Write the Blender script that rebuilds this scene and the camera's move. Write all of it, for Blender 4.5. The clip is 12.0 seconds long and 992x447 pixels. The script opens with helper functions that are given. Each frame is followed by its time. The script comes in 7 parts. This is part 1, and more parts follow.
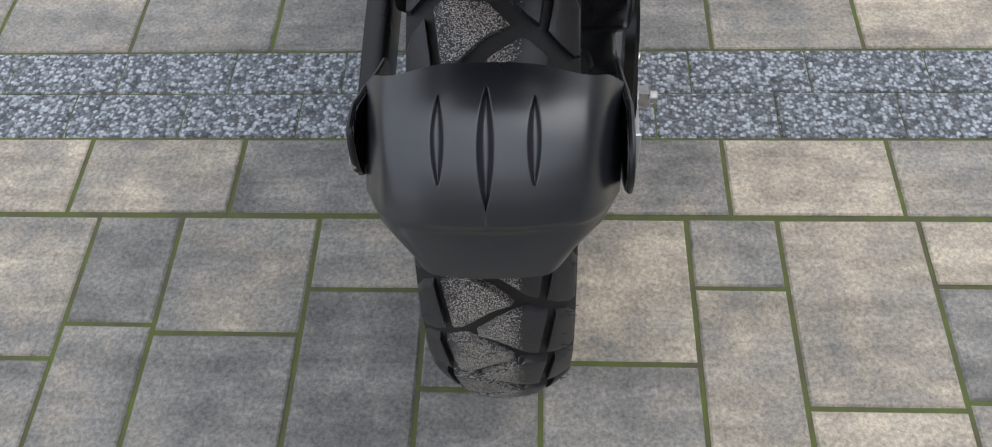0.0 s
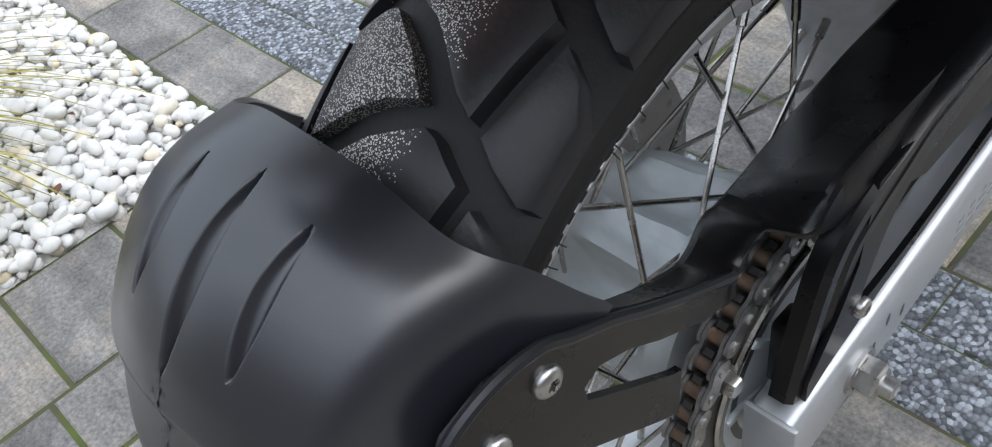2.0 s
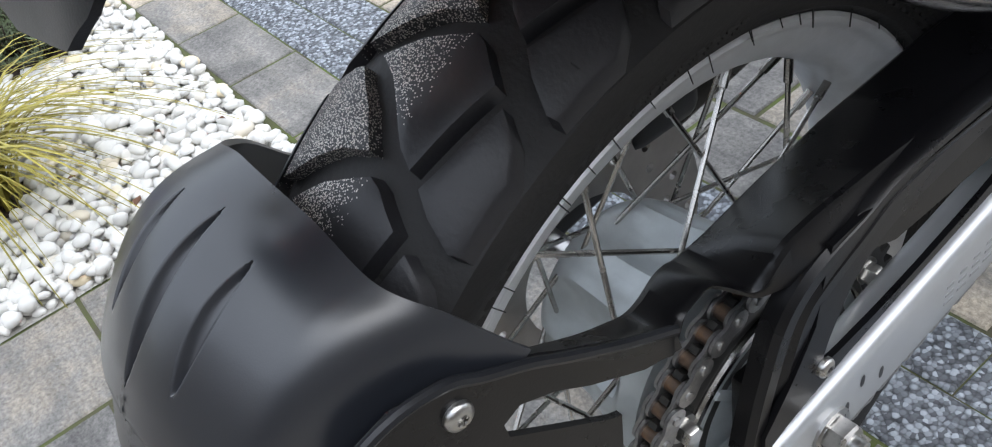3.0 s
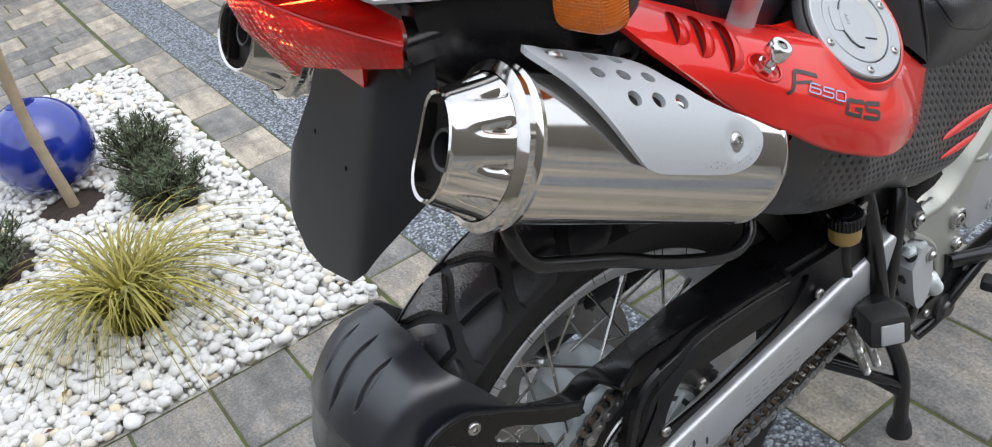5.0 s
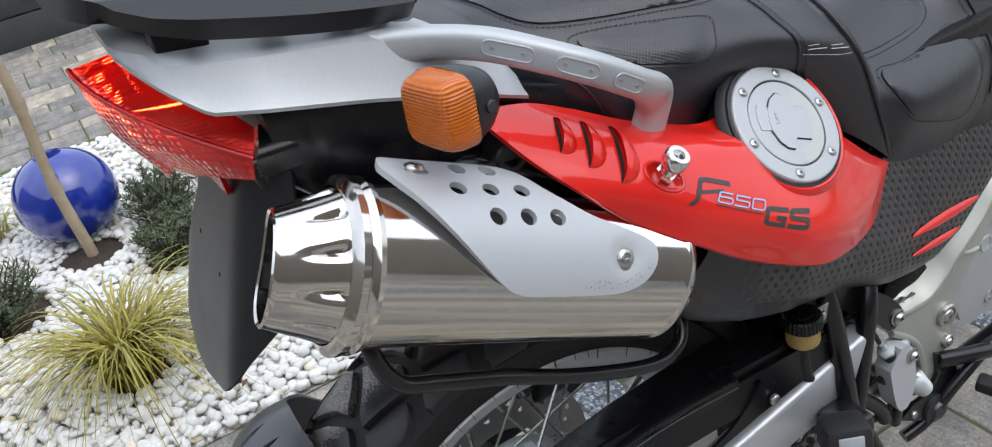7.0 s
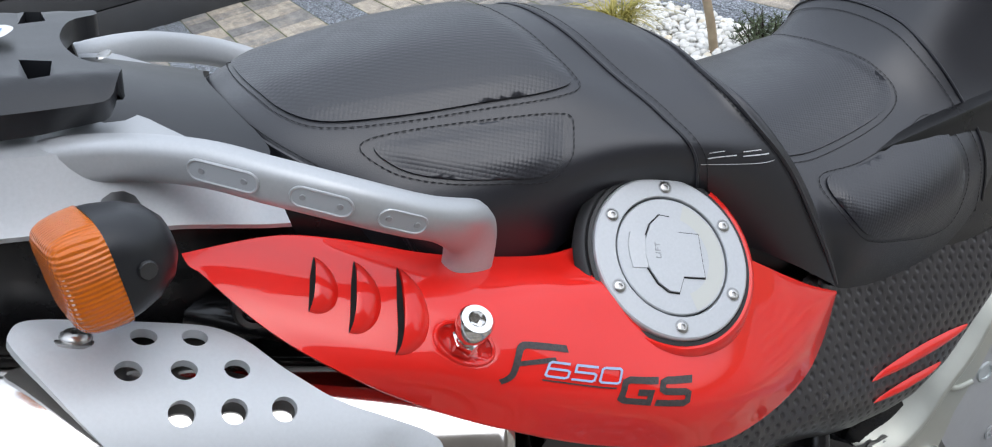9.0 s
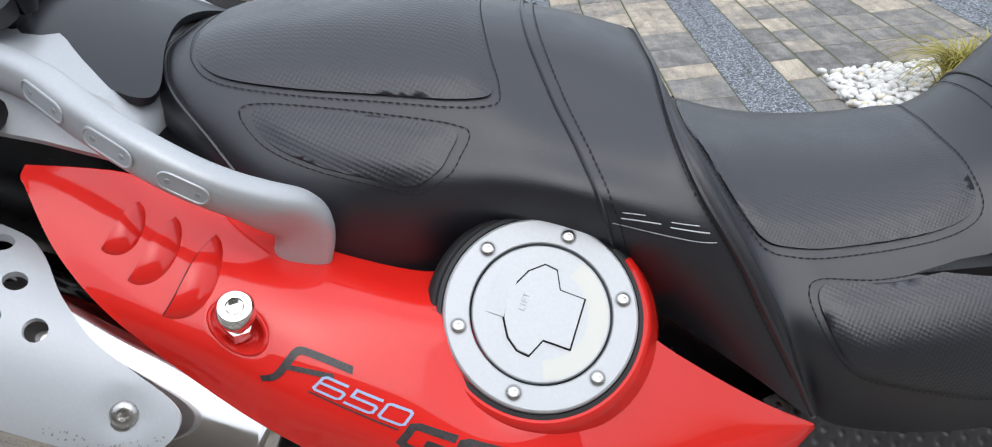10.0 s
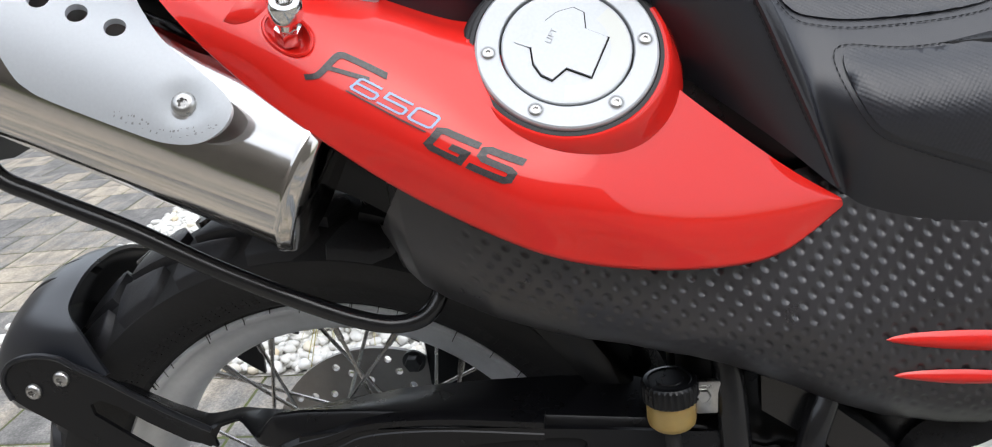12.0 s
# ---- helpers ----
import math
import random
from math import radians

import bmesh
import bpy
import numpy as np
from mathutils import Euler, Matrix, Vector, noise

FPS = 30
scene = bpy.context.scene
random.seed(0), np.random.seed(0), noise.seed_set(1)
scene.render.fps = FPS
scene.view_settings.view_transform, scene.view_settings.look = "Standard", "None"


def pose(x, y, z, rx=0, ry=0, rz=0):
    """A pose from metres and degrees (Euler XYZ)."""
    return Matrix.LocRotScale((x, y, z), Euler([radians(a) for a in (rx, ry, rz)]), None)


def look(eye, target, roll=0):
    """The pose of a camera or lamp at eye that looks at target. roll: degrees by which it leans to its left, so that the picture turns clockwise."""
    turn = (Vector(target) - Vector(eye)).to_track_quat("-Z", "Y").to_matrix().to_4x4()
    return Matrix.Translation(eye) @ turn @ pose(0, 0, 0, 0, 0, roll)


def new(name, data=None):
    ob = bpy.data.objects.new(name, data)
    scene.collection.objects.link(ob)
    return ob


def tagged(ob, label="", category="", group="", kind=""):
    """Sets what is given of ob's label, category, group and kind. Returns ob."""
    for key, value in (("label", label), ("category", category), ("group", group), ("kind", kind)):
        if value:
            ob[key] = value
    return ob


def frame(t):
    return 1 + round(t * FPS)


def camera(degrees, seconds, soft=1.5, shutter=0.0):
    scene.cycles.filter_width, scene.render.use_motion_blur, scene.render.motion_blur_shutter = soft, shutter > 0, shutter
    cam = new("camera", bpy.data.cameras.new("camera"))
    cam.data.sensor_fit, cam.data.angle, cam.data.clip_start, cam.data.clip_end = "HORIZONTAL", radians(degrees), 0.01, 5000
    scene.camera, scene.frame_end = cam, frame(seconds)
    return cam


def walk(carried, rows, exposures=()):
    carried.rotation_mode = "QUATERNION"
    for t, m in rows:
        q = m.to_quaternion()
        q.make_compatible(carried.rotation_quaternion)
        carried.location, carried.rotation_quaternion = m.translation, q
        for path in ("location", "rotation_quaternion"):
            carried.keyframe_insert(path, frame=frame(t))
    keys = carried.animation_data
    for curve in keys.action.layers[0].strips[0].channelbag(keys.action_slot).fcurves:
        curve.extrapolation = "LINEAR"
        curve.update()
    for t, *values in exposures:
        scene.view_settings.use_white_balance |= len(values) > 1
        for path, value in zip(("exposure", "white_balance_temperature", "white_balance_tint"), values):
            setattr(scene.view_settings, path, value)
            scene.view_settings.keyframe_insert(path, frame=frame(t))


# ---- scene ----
cam = camera(57.4, 12.0, 1.1)
PATH = [
    (0, (0.054, -0.679, 1.061), (-0.057, 0.451, -0.585), -4.3),
    (0.5, (0.171, -0.619, 0.983), (-0.221, 0.488, -0.636), -8.1),
    (1, (0.246, -0.523, 0.918), (-0.533, 0.453, -0.645), -12.1),
    (1.5, (0.241, -0.394, 0.828), (-0.755, 0.504, -0.655), -10.7),
    (2, (0.27, -0.332, 0.798), (-0.869, 0.518, -0.609), -12.5),
    (2.5, (0.307, -0.296, 0.796), (-0.935, 0.483, -0.564), -14.8),
    (3, (0.33, -0.291, 0.815), (-0.974, 0.437, -0.515), -14.4),
    (3.2, (0.35, -0.293, 0.85), (-0.971, 0.427, -0.467), -13.6),
    (4.8, (0.659, -0.457, 1.13), (-0.795, 0.337, 0.009), -12.2),
    (5, (0.683, -0.45, 1.141), (-0.787, 0.349, 0.044), -12.0),
    (5.5, (0.738, -0.42, 1.155), (-0.808, 0.341, 0.14), -12.2),
    (6, (0.766, -0.379, 1.157), (-0.806, 0.358, 0.165), -12.3),
    (6.5, (0.73, -0.332, 1.14), (-0.85, 0.39, 0.148), -12.7),
    (6.7, (0.707, -0.311, 1.14), (-0.87, 0.409, 0.142), -12.7),
    (8.5, (0.714, -0.152, 1.115), (-0.899, 0.52, 0.143), -13.4),
    (9, (0.613, -0.034, 1.093), (-1.034, 0.586, 0.144), -12.2),
    (9.5, (0.585, 0.086, 1.051), (-1.177, 0.397, 0.158), -9.7),
    (10, (0.629, 0.255, 1.046), (-1.17, 0.148, 0.179), -7.2),
    (10.5, (0.651, 0.295, 1.043), (-1.116, 0.054, 0.136), -8.5),
    (11, (0.671, 0.319, 1.014), (-1.083, 0.044, 0.094), -10.6),
    (11.5, (0.696, 0.319, 0.964), (-1.068, -0.023, 0.087), -9.7),
    (12, (0.744, 0.287, 0.858), (-1.114, -0.033, 0.191), -7.4),
]
walk(cam, [(t, look(eye, target, roll)) for t, eye, target, roll in PATH], [(0.0, 1.72, 6500, 10), (1.0, 1.78, 6400, 10), (1.5, 1.80, 6290, 10), (2.5, 2.05, 6280, 10), (3.2, 2.08, 6320, 10), (5.0, 1.82, 6380, 10), (6.7, 1.80, 6320, 10), (8.5, 1.76, 6200, 10), (9.5, 1.78, 6300, 10), (10.5, 1.80, 6360, 10), (12.0, 2.00, 6440, 10)])

# ---- light ----
world = bpy.data.worlds.new("sky")
scene.world = world
world.use_nodes = True
wn, wl = world.node_tree.nodes, world.node_tree.links
sky = wn.new("ShaderNodeTexSky")
sky.sky_type = "NISHITA"
sky.sun_disc = False
sky.sun_elevation, sky.sun_rotation = radians(55), radians(60)
sky.air_density, sky.dust_density = 1.0, 2.0
soften = wn.new("ShaderNodeHueSaturation")
soften.inputs["Saturation"].default_value = 0.45
wl.new(sky.outputs[0], soften.inputs["Color"])
# closed cloud cover: brightest overhead, with soft broken structure
wtc = wn.new("ShaderNodeTexCoord")
wsep = wn.new("ShaderNodeSeparateXYZ")
wl.new(wtc.outputs["Generated"], wsep.inputs[0])
wup = wn.new("ShaderNodeMapRange")
wup.inputs["From Min"].default_value, wup.inputs["From Max"].default_value = 0.0, 1.0
wup.inputs["To Min"].default_value, wup.inputs["To Max"].default_value = 0.6, 3.7
wl.new(wsep.outputs["Z"], wup.inputs["Value"])
wno = wn.new("ShaderNodeTexNoise")
wno.inputs["Scale"].default_value, wno.inputs["Detail"].default_value = 2.6, 5
wl.new(wtc.outputs["Generated"], wno.inputs["Vector"])
wnr = wn.new("ShaderNodeMapRange")
wnr.inputs["From Min"].default_value, wnr.inputs["From Max"].default_value = 0.3, 0.7
wnr.inputs["To Min"].default_value, wnr.inputs["To Max"].default_value = 0.72, 1.28
wl.new(wno.outputs["Fac"], wnr.inputs["Value"])
wmu = wn.new("ShaderNodeMath")
wmu.operation = "MULTIPLY"
wl.new(wup.outputs["Result"], wmu.inputs[0])
wl.new(wnr.outputs["Result"], wmu.inputs[1])
cloud_tint = wn.new("ShaderNodeVectorMath")
cloud_tint.operation = "SCALE"
cloud_tint.inputs[0].default_value = (0.94, 1.0, 1.08)
wl.new(wmu.outputs[0], cloud_tint.inputs["Scale"])
wmix = wn.new("ShaderNodeMix")
wmix.data_type = "RGBA"
wmix.inputs["Factor"].default_value = 0.72
wl.new(soften.outputs[0], wmix.inputs["A"])
wl.new(cloud_tint.outputs[0], wmix.inputs["B"])
wl.new(wmix.outputs["Result"], wn["Background"].inputs["Color"])
wn["Background"].inputs["Strength"].default_value = 0.15
sun = new("sun", bpy.data.lights.new("sun", "SUN"))
sun.data.energy, sun.data.angle, sun.data.color = 0.16, radians(60), (1.0, 0.98, 0.95)
sun.matrix_world = look((0, 0, 5), (-0.9 * 5 * 0.55, -0.4 * 5 * 0.55, 0))



# ---- materials ----
def material(name, color, rough=0.5, metal=0.0, noise_scale=0, noise_amount=0.0, bump=0.0, bump_scale=200.0, second=None, coat=0.0, object_random=0.0, spec=0.5):
    m = bpy.data.materials.new(name)
    m.use_nodes = True
    nt = m.node_tree
    n, l = nt.nodes, nt.links
    b = n["Principled BSDF"]
    b.inputs["Roughness"].default_value = rough
    b.inputs["Metallic"].default_value = metal
    b.inputs["Coat Weight"].default_value = coat
    b.inputs["Coat Roughness"].default_value = 0.04
    b.inputs["Specular IOR Level"].default_value = spec
    b.inputs["Base Color"].default_value = (*color, 1)
    tc = n.new("ShaderNodeTexCoord")
    out = None
    if noise_amount:
        tx = n.new("ShaderNodeTexNoise")
        tx.inputs["Scale"].default_value = noise_scale
        tx.inputs["Detail"].default_value = 6
        tx.inputs["Roughness"].default_value = 0.6
        l.new(tc.outputs["Object"], tx.inputs["Vector"])
        r = n.new("ShaderNodeValToRGB")
        r.color_ramp.elements[0].position, r.color_ramp.elements[1].position = 0.3, 0.72
        c2 = second or tuple(max(0, c * (1 - noise_amount)) for c in color)
        r.color_ramp.elements[0].color = (*c2, 1)
        r.color_ramp.elements[1].color = (*color, 1)
        l.new(tx.outputs["Fac"], r.inputs["Fac"])
        out = r.outputs["Color"]
        rr = n.new("ShaderNodeMapRange")
        rr.inputs["To Min"].default_value, rr.inputs["To Max"].default_value = max(0.02, rough - 0.1), min(1, rough + 0.1)
        l.new(tx.outputs["Fac"], rr.inputs["Value"])
        l.new(rr.outputs["Result"], b.inputs["Roughness"])
    if object_random:
        oi = n.new("ShaderNodeObjectInfo")
        hs = n.new("ShaderNodeHueSaturation")
        mr = n.new("ShaderNodeMapRange")
        mr.inputs["To Min"].default_value, mr.inputs["To Max"].default_value = 1 - object_random, 1 + object_random
        l.new(oi.outputs["Random"], mr.inputs["Value"])
        l.new(mr.outputs["Result"], hs.inputs["Value"])
        if out is None:
            hs.inputs["Color"].default_value = (*color, 1)
        else:
            l.new(out, hs.inputs["Color"])
        out = hs.outputs["Color"]
    if out is not None:
        l.new(out, b.inputs["Base Color"])
    if bump:
        t2 = n.new("ShaderNodeTexNoise")
        t2.inputs["Scale"].default_value = bump_scale
        t2.inputs["Detail"].default_value = 4
        l.new(tc.outputs["Object"], t2.inputs["Vector"])
        bp = n.new("ShaderNodeBump")
        bp.inputs["Strength"].default_value = bump
        bp.inputs["Distance"].default_value = 0.002
        l.new(t2.outputs["Fac"], bp.inputs["Height"])
        l.new(bp.outputs["Normal"], b.inputs["Normal"])
    return m


M_PLASTIC = material("matte_black_plastic", (0.012, 0.013, 0.016), 0.36, spec=0.45, bump=0.05, bump_scale=900, noise_scale=14, noise_amount=0.15)
M_GLOSSBLACK = material("black_paint", (0.010, 0.010, 0.011), 0.22, noise_scale=30, noise_amount=0.2, bump=0.03)
M_RUBBER = material("tyre_rubber", (0.021, 0.0205, 0.021), 0.66, noise_scale=22, noise_amount=0.45, bump=0.25, bump_scale=260)
M_RED = material("red_paint", (0.72, 0.013, 0.007), 0.55, coat=1.0, noise_scale=4, noise_amount=0.05, spec=0.15)
M_RED.node_tree.nodes["Principled BSDF"].inputs["Coat Roughness"].default_value = 0.015
M_SILVER = material("silver_paint", (0.47, 0.485, 0.50), 0.42, 0.35, noise_scale=500, noise_amount=0.08)
M_WHITESILVER = material("silver_plastic", (0.49, 0.51, 0.53), 0.4, 0.1, noise_scale=500, noise_amount=0.06)
M_STEEL = material("polished_steel", (0.70, 0.67, 0.635), 0.10, 1.0, noise_scale=40, noise_amount=0.06, bump=0.02, bump_scale=60)
M_ALLOY = material("alloy", (0.74, 0.75, 0.76), 0.34, 0.25, noise_scale=60, noise_amount=0.15, bump=0.05)
M_ZINC = material("zinc_bolt", (0.6, 0.59, 0.57), 0.3, 1.0, noise_scale=150, noise_amount=0.3)
M_CHAIN = material("chain_steel", (0.46, 0.455, 0.45), 0.34, 0.9, noise_scale=150, noise_amount=0.45)
M_LEATHER = material("black_leather", (0.0165, 0.0172, 0.0225), 0.35, spec=0.65, noise_scale=40, noise_amount=0.15, bump=0.12, bump_scale=1400)
M_AMBER = material("amber_lens", (0.82, 0.185, 0.002), 0.10, spec=0.5)
M_REDLENS = material("red_lens", (0.72, 0.008, 0.006), 0.12, spec=0.5)
M_PRISM = material("red_prism_lens", (0.78, 0.010, 0.008), 0.10, spec=0.6)
M_BRASS = material("yellowed_plastic", (0.42, 0.29, 0.10), 0.4, noise_scale=60, noise_amount=0.2)
M_BLUE = material("blue_glaze", (0.012, 0.035, 0.33), 0.12, coat=1.0, noise_scale=14, noise_amount=0.3)
M_GRANITE = material("granite_chip_tile", (0.30, 0.31, 0.33), 0.8, noise_scale=180, noise_amount=0.8, bump=0.5, bump_scale=250, second=(0.05, 0.05, 0.055))
M_MOSS = material("mossy_joint", (0.095, 0.130, 0.024), 0.95, noise_scale=16, noise_amount=0.6, bump=0.6, bump_scale=400, second=(0.075, 0.062, 0.045))
M_PEBBLE = material("white_pebble", (0.80, 0.79, 0.76), 0.6, noise_scale=30, noise_amount=0.12)
M_GRIT = material("pale_grit", (0.58, 0.56, 0.52), 0.9, noise_scale=200, noise_amount=0.5, bump=0.6, bump_scale=300)
M_SOIL = material("bark_soil", (0.06, 0.04, 0.03), 0.95, noise_scale=60, noise_amount=0.6, bump=0.8, bump_scale=200)
M_WOOD = material("bamboo_cane", (0.42, 0.33, 0.22), 0.7, noise_scale=30, noise_amount=0.3)
M_YGRASS = material("yellow_sedge", (0.52, 0.45, 0.085), 0.55, noise_scale=20, noise_amount=0.4)
M_GREEN = material("dark_shrub", (0.185, 0.235, 0.125), 0.7, noise_scale=20, noise_amount=0.5)
M_LEAF = material("dry_leaf", (0.16, 0.075, 0.04), 0.8, noise_scale=40, noise_amount=0.4)
M_UNSEEN_WALL = material("unseen_wall_render", (0.26, 0.23, 0.20), 0.9, noise_scale=6, noise_amount=0.15, bump=0.2, bump_scale=120)
M_WALL = material("anthracite_wall", (0.045, 0.047, 0.05), 0.7, noise_scale=12, noise_amount=0.2)



M_PLASTIC2 = material("black_plastic", (0.005, 0.005, 0.006), 0.29, spec=0.36, noise_scale=20, noise_amount=0.2, bump=0.04, bump_scale=700)
M_CAST = material("grey_casting", (0.56, 0.60, 0.61), 0.42, 0.3, noise_scale=30, noise_amount=0.2, bump=0.1, bump_scale=200)
M_SPOKE = material("spoke_steel", (0.60, 0.58, 0.55), 0.25, 1.0, noise_scale=80, noise_amount=0.3)
M_DISC = material("disc_steel", (0.38, 0.36, 0.34), 0.38, 0.8, noise_scale=40, noise_amount=0.2)
M_SPROCKET = material("sprocket_steel", (0.12, 0.118, 0.115), 0.4, 0.8, noise_scale=80, noise_amount=0.4)
M_SWING = material("arm_paint", (0.50, 0.52, 0.54), 0.36, 0.5, noise_scale=30, noise_amount=0.1)
M_DARKSTEEL = material("dark_steel", (0.09, 0.09, 0.092), 0.35, 0.8, noise_scale=90, noise_amount=0.3)
M_ENGRAVE = material("engraving", (0.33, 0.34, 0.35), 0.5, 0.3)
M_ROLLER = material("chain_roller", (0.30, 0.19, 0.12), 0.48, 0.75, noise_scale=110, noise_amount=0.6, second=(0.12, 0.11, 0.105))
M_BAFFLE = material("dark_baffle", (0.035, 0.030, 0.027), 0.8, noise_scale=60, noise_amount=0.4)
M_WORN = material("worn_plastic", (0.070, 0.068, 0.068), 0.42, noise_scale=300, noise_amount=0.4)
M_SCUFF = material("scuff", (0.26, 0.26, 0.26), 0.7)
# near-black colour painted where narrow openings lie in shade
M_GAP_SHADE = material("painted_gap_shade", (0.006, 0.006, 0.006), 0.9)
M_POLISHED = material("bright_steel", (0.80, 0.79, 0.77), 0.12, 1.0, noise_scale=60, noise_amount=0.05)
M_DECALBLACK = material("black_decal", (0.018, 0.018, 0.02), 0.3, noise_scale=400, noise_amount=0.4, second=(0.07, 0.06, 0.06))
M_DECALBLUE = material("blue_decal", (0.36, 0.46, 0.66), 0.35)
M_DECALWHITE = material("white_enamel", (0.7, 0.71, 0.72), 0.3)
M_EMBLEM = material("blue_enamel", (0.03, 0.16, 0.42), 0.3)
M_SEAL = material("rubber_seal", (0.015, 0.015, 0.016), 0.55)
M_THREAD = material("thread", (0.010, 0.010, 0.011), 0.8)
M_POCKET = material("grey_pocket", (0.40, 0.42, 0.44), 0.5)
M_REFLECTOR = material("lamp_reflector", (0.75, 0.74, 0.72), 0.25, 0.9)
M_ENGINE = material("engine_paint", (0.50, 0.51, 0.52), 0.45, 0.3, noise_scale=25, noise_amount=0.12, bump=0.06, bump_scale=300)
M_PLATE = material("anodised_casting", (0.47, 0.48, 0.43), 0.36, 0.5, noise_scale=25, noise_amount=0.12)
M_TAPE = material("clear_tape", (0.47, 0.475, 0.44), 0.3, 0.2)
M_DIMPLE = material("satin_black_plastic", (0.025, 0.0225, 0.025), 0.31, spec=0.8, noise_scale=30, noise_amount=0.15)
M_FENDER = material("fender_plastic", (0.016, 0.018, 0.024), 0.31, spec=1.0, noise_scale=10, noise_amount=0.12, bump=0.03, bump_scale=1200)


def principled(m):
    return m.node_tree.nodes["Principled BSDF"]


for m, tr, r in ((M_AMBER, 0.35, 0.08), (M_REDLENS, 0.50, 0.06), (M_PRISM, 0.45, 0.08)):
    principled(m).inputs["Transmission Weight"].default_value = tr
    principled(m).inputs["Roughness"].default_value = r
principled(M_BRASS).inputs["Subsurface Weight"].default_value = 0.3
principled(M_BRASS).inputs["Subsurface Radius"].default_value = (0.01, 0.006, 0.003)

# emission that stands in for light reflected inside the tail lamp
M_LAMP_GLEAM = bpy.data.materials.new("added_lamp_gleam")
M_LAMP_GLEAM.use_nodes = True
principled(M_LAMP_GLEAM).inputs["Emission Color"].default_value = (1.0, 0.42, 0.12, 1)
principled(M_LAMP_GLEAM).inputs["Emission Strength"].default_value = 14.0


def lens_ribs(m, scale, strength, axis=0):
    """Fine moulded prisms in a lamp lens."""
    n, l = m.node_tree.nodes, m.node_tree.links
    tc = n.new("ShaderNodeTexCoord")
    wv = n.new("ShaderNodeTexWave")
    wv.wave_type = "BANDS"
    wv.bands_direction = "XYZ"[axis]
    wv.inputs["Scale"].default_value = scale
    w2 = n.new("ShaderNodeTexWave")
    w2.wave_type = "BANDS"
    w2.bands_direction = "Z"
    w2.inputs["Scale"].default_value = scale
    ad = n.new("ShaderNodeMath")
    l.new(tc.outputs["Object"], wv.inputs["Vector"])
    l.new(tc.outputs["Object"], w2.inputs["Vector"])
    l.new(wv.outputs["Fac"], ad.inputs[0])
    l.new(w2.outputs["Fac"], ad.inputs[1])
    bp = n.new("ShaderNodeBump")
    bp.inputs["Strength"].default_value = strength
    bp.inputs["Distance"].default_value = 0.0015
    l.new(ad.outputs[0], bp.inputs["Height"])
    l.new(bp.outputs["Normal"], principled(m).inputs["Normal"])


lens_ribs(M_AMBER, 130, 0.45)
lens_ribs(M_REDLENS, 150, 0.10)


def honeycomb(m, scale, strength):
    """Small round prisms moulded into a lens."""
    n, l = m.node_tree.nodes, m.node_tree.links
    tc = n.new("ShaderNodeTexCoord")
    vo = n.new("ShaderNodeTexVoronoi")
    vo.inputs["Scale"].default_value = scale
    vo.inputs["Randomness"].default_value = 0.15
    l.new(tc.outputs["Object"], vo.inputs["Vector"])
    bp = n.new("ShaderNodeBump")
    bp.inputs["Strength"].default_value = strength
    bp.inputs["Distance"].default_value = 0.002
    l.new(vo.outputs["Distance"], bp.inputs["Height"])
    l.new(bp.outputs["Normal"], principled(m).inputs["Normal"])


honeycomb(M_PRISM, 190, 0.6)


def embossed(name, scale, strength):
    """Leather pressed with a fine lattice."""
    m = material(name, (0.0165, 0.0172, 0.0225), 0.34, spec=0.65, noise_scale=40, noise_amount=0.15)
    n, l = m.node_tree.nodes, m.node_tree.links
    tc = n.new("ShaderNodeTexCoord")
    mp = n.new("ShaderNodeMapping")
    mp.inputs["Rotation"].default_value = (radians(35), radians(25), radians(20))
    l.new(tc.outputs["Object"], mp.inputs["Vector"])
    vo = n.new("ShaderNodeTexVoronoi")
    vo.inputs["Scale"].default_value = scale
    vo.inputs["Randomness"].default_value = 0.0
    l.new(mp.outputs["Vector"], vo.inputs["Vector"])
    bp = n.new("ShaderNodeBump")
    bp.invert = True
    bp.inputs["Strength"].default_value = strength
    bp.inputs["Distance"].default_value = 0.0007
    l.new(vo.outputs["Distance"], bp.inputs["Height"])
    l.new(bp.outputs["Normal"], principled(m).inputs["Normal"])
    return m


M_EMBOSS = embossed("embossed_leather", 360, 0.42)
M_RIBBED = embossed("fine_embossed_leather", 440, 0.35)

# tread: rubber with pale sand stuck to the running surface
M_TREAD = material("sanded_rubber", (0.030, 0.030, 0.034), 0.42, noise_scale=18, noise_amount=0.35, bump=0.15, bump_scale=300)
n, l = M_TREAD.node_tree.nodes, M_TREAD.node_tree.links
tc = n.new("ShaderNodeTexCoord")
sep = n.new("ShaderNodeSeparateXYZ")
l.new(tc.outputs["Object"], sep.inputs[0])
ab = n.new("ShaderNodeMath")
ab.operation = "ABSOLUTE"
l.new(sep.outputs["X"], ab.inputs[0])
band = n.new("ShaderNodeMapRange")
band.inputs["From Min"].default_value, band.inputs["From Max"].default_value = 0.036, 0.016
l.new(ab.outputs[0], band.inputs["Value"])
grain = n.new("ShaderNodeTexVoronoi")
grain.inputs["Scale"].default_value = 1050
l.new(tc.outputs["Object"], grain.inputs["Vector"])
cloud = n.new("ShaderNodeTexNoise")
cloud.inputs["Scale"].default_value = 34
cloud.inputs["Detail"].default_value = 3
l.new(tc.outputs["Object"], cloud.inputs["Vector"])
sz = n.new("ShaderNodeMath")
sz.operation = "MULTIPLY"
l.new(band.outputs["Result"], sz.inputs[0])
l.new(cloud.outputs["Fac"], sz.inputs[1])
cell = n.new("ShaderNodeSeparateColor")
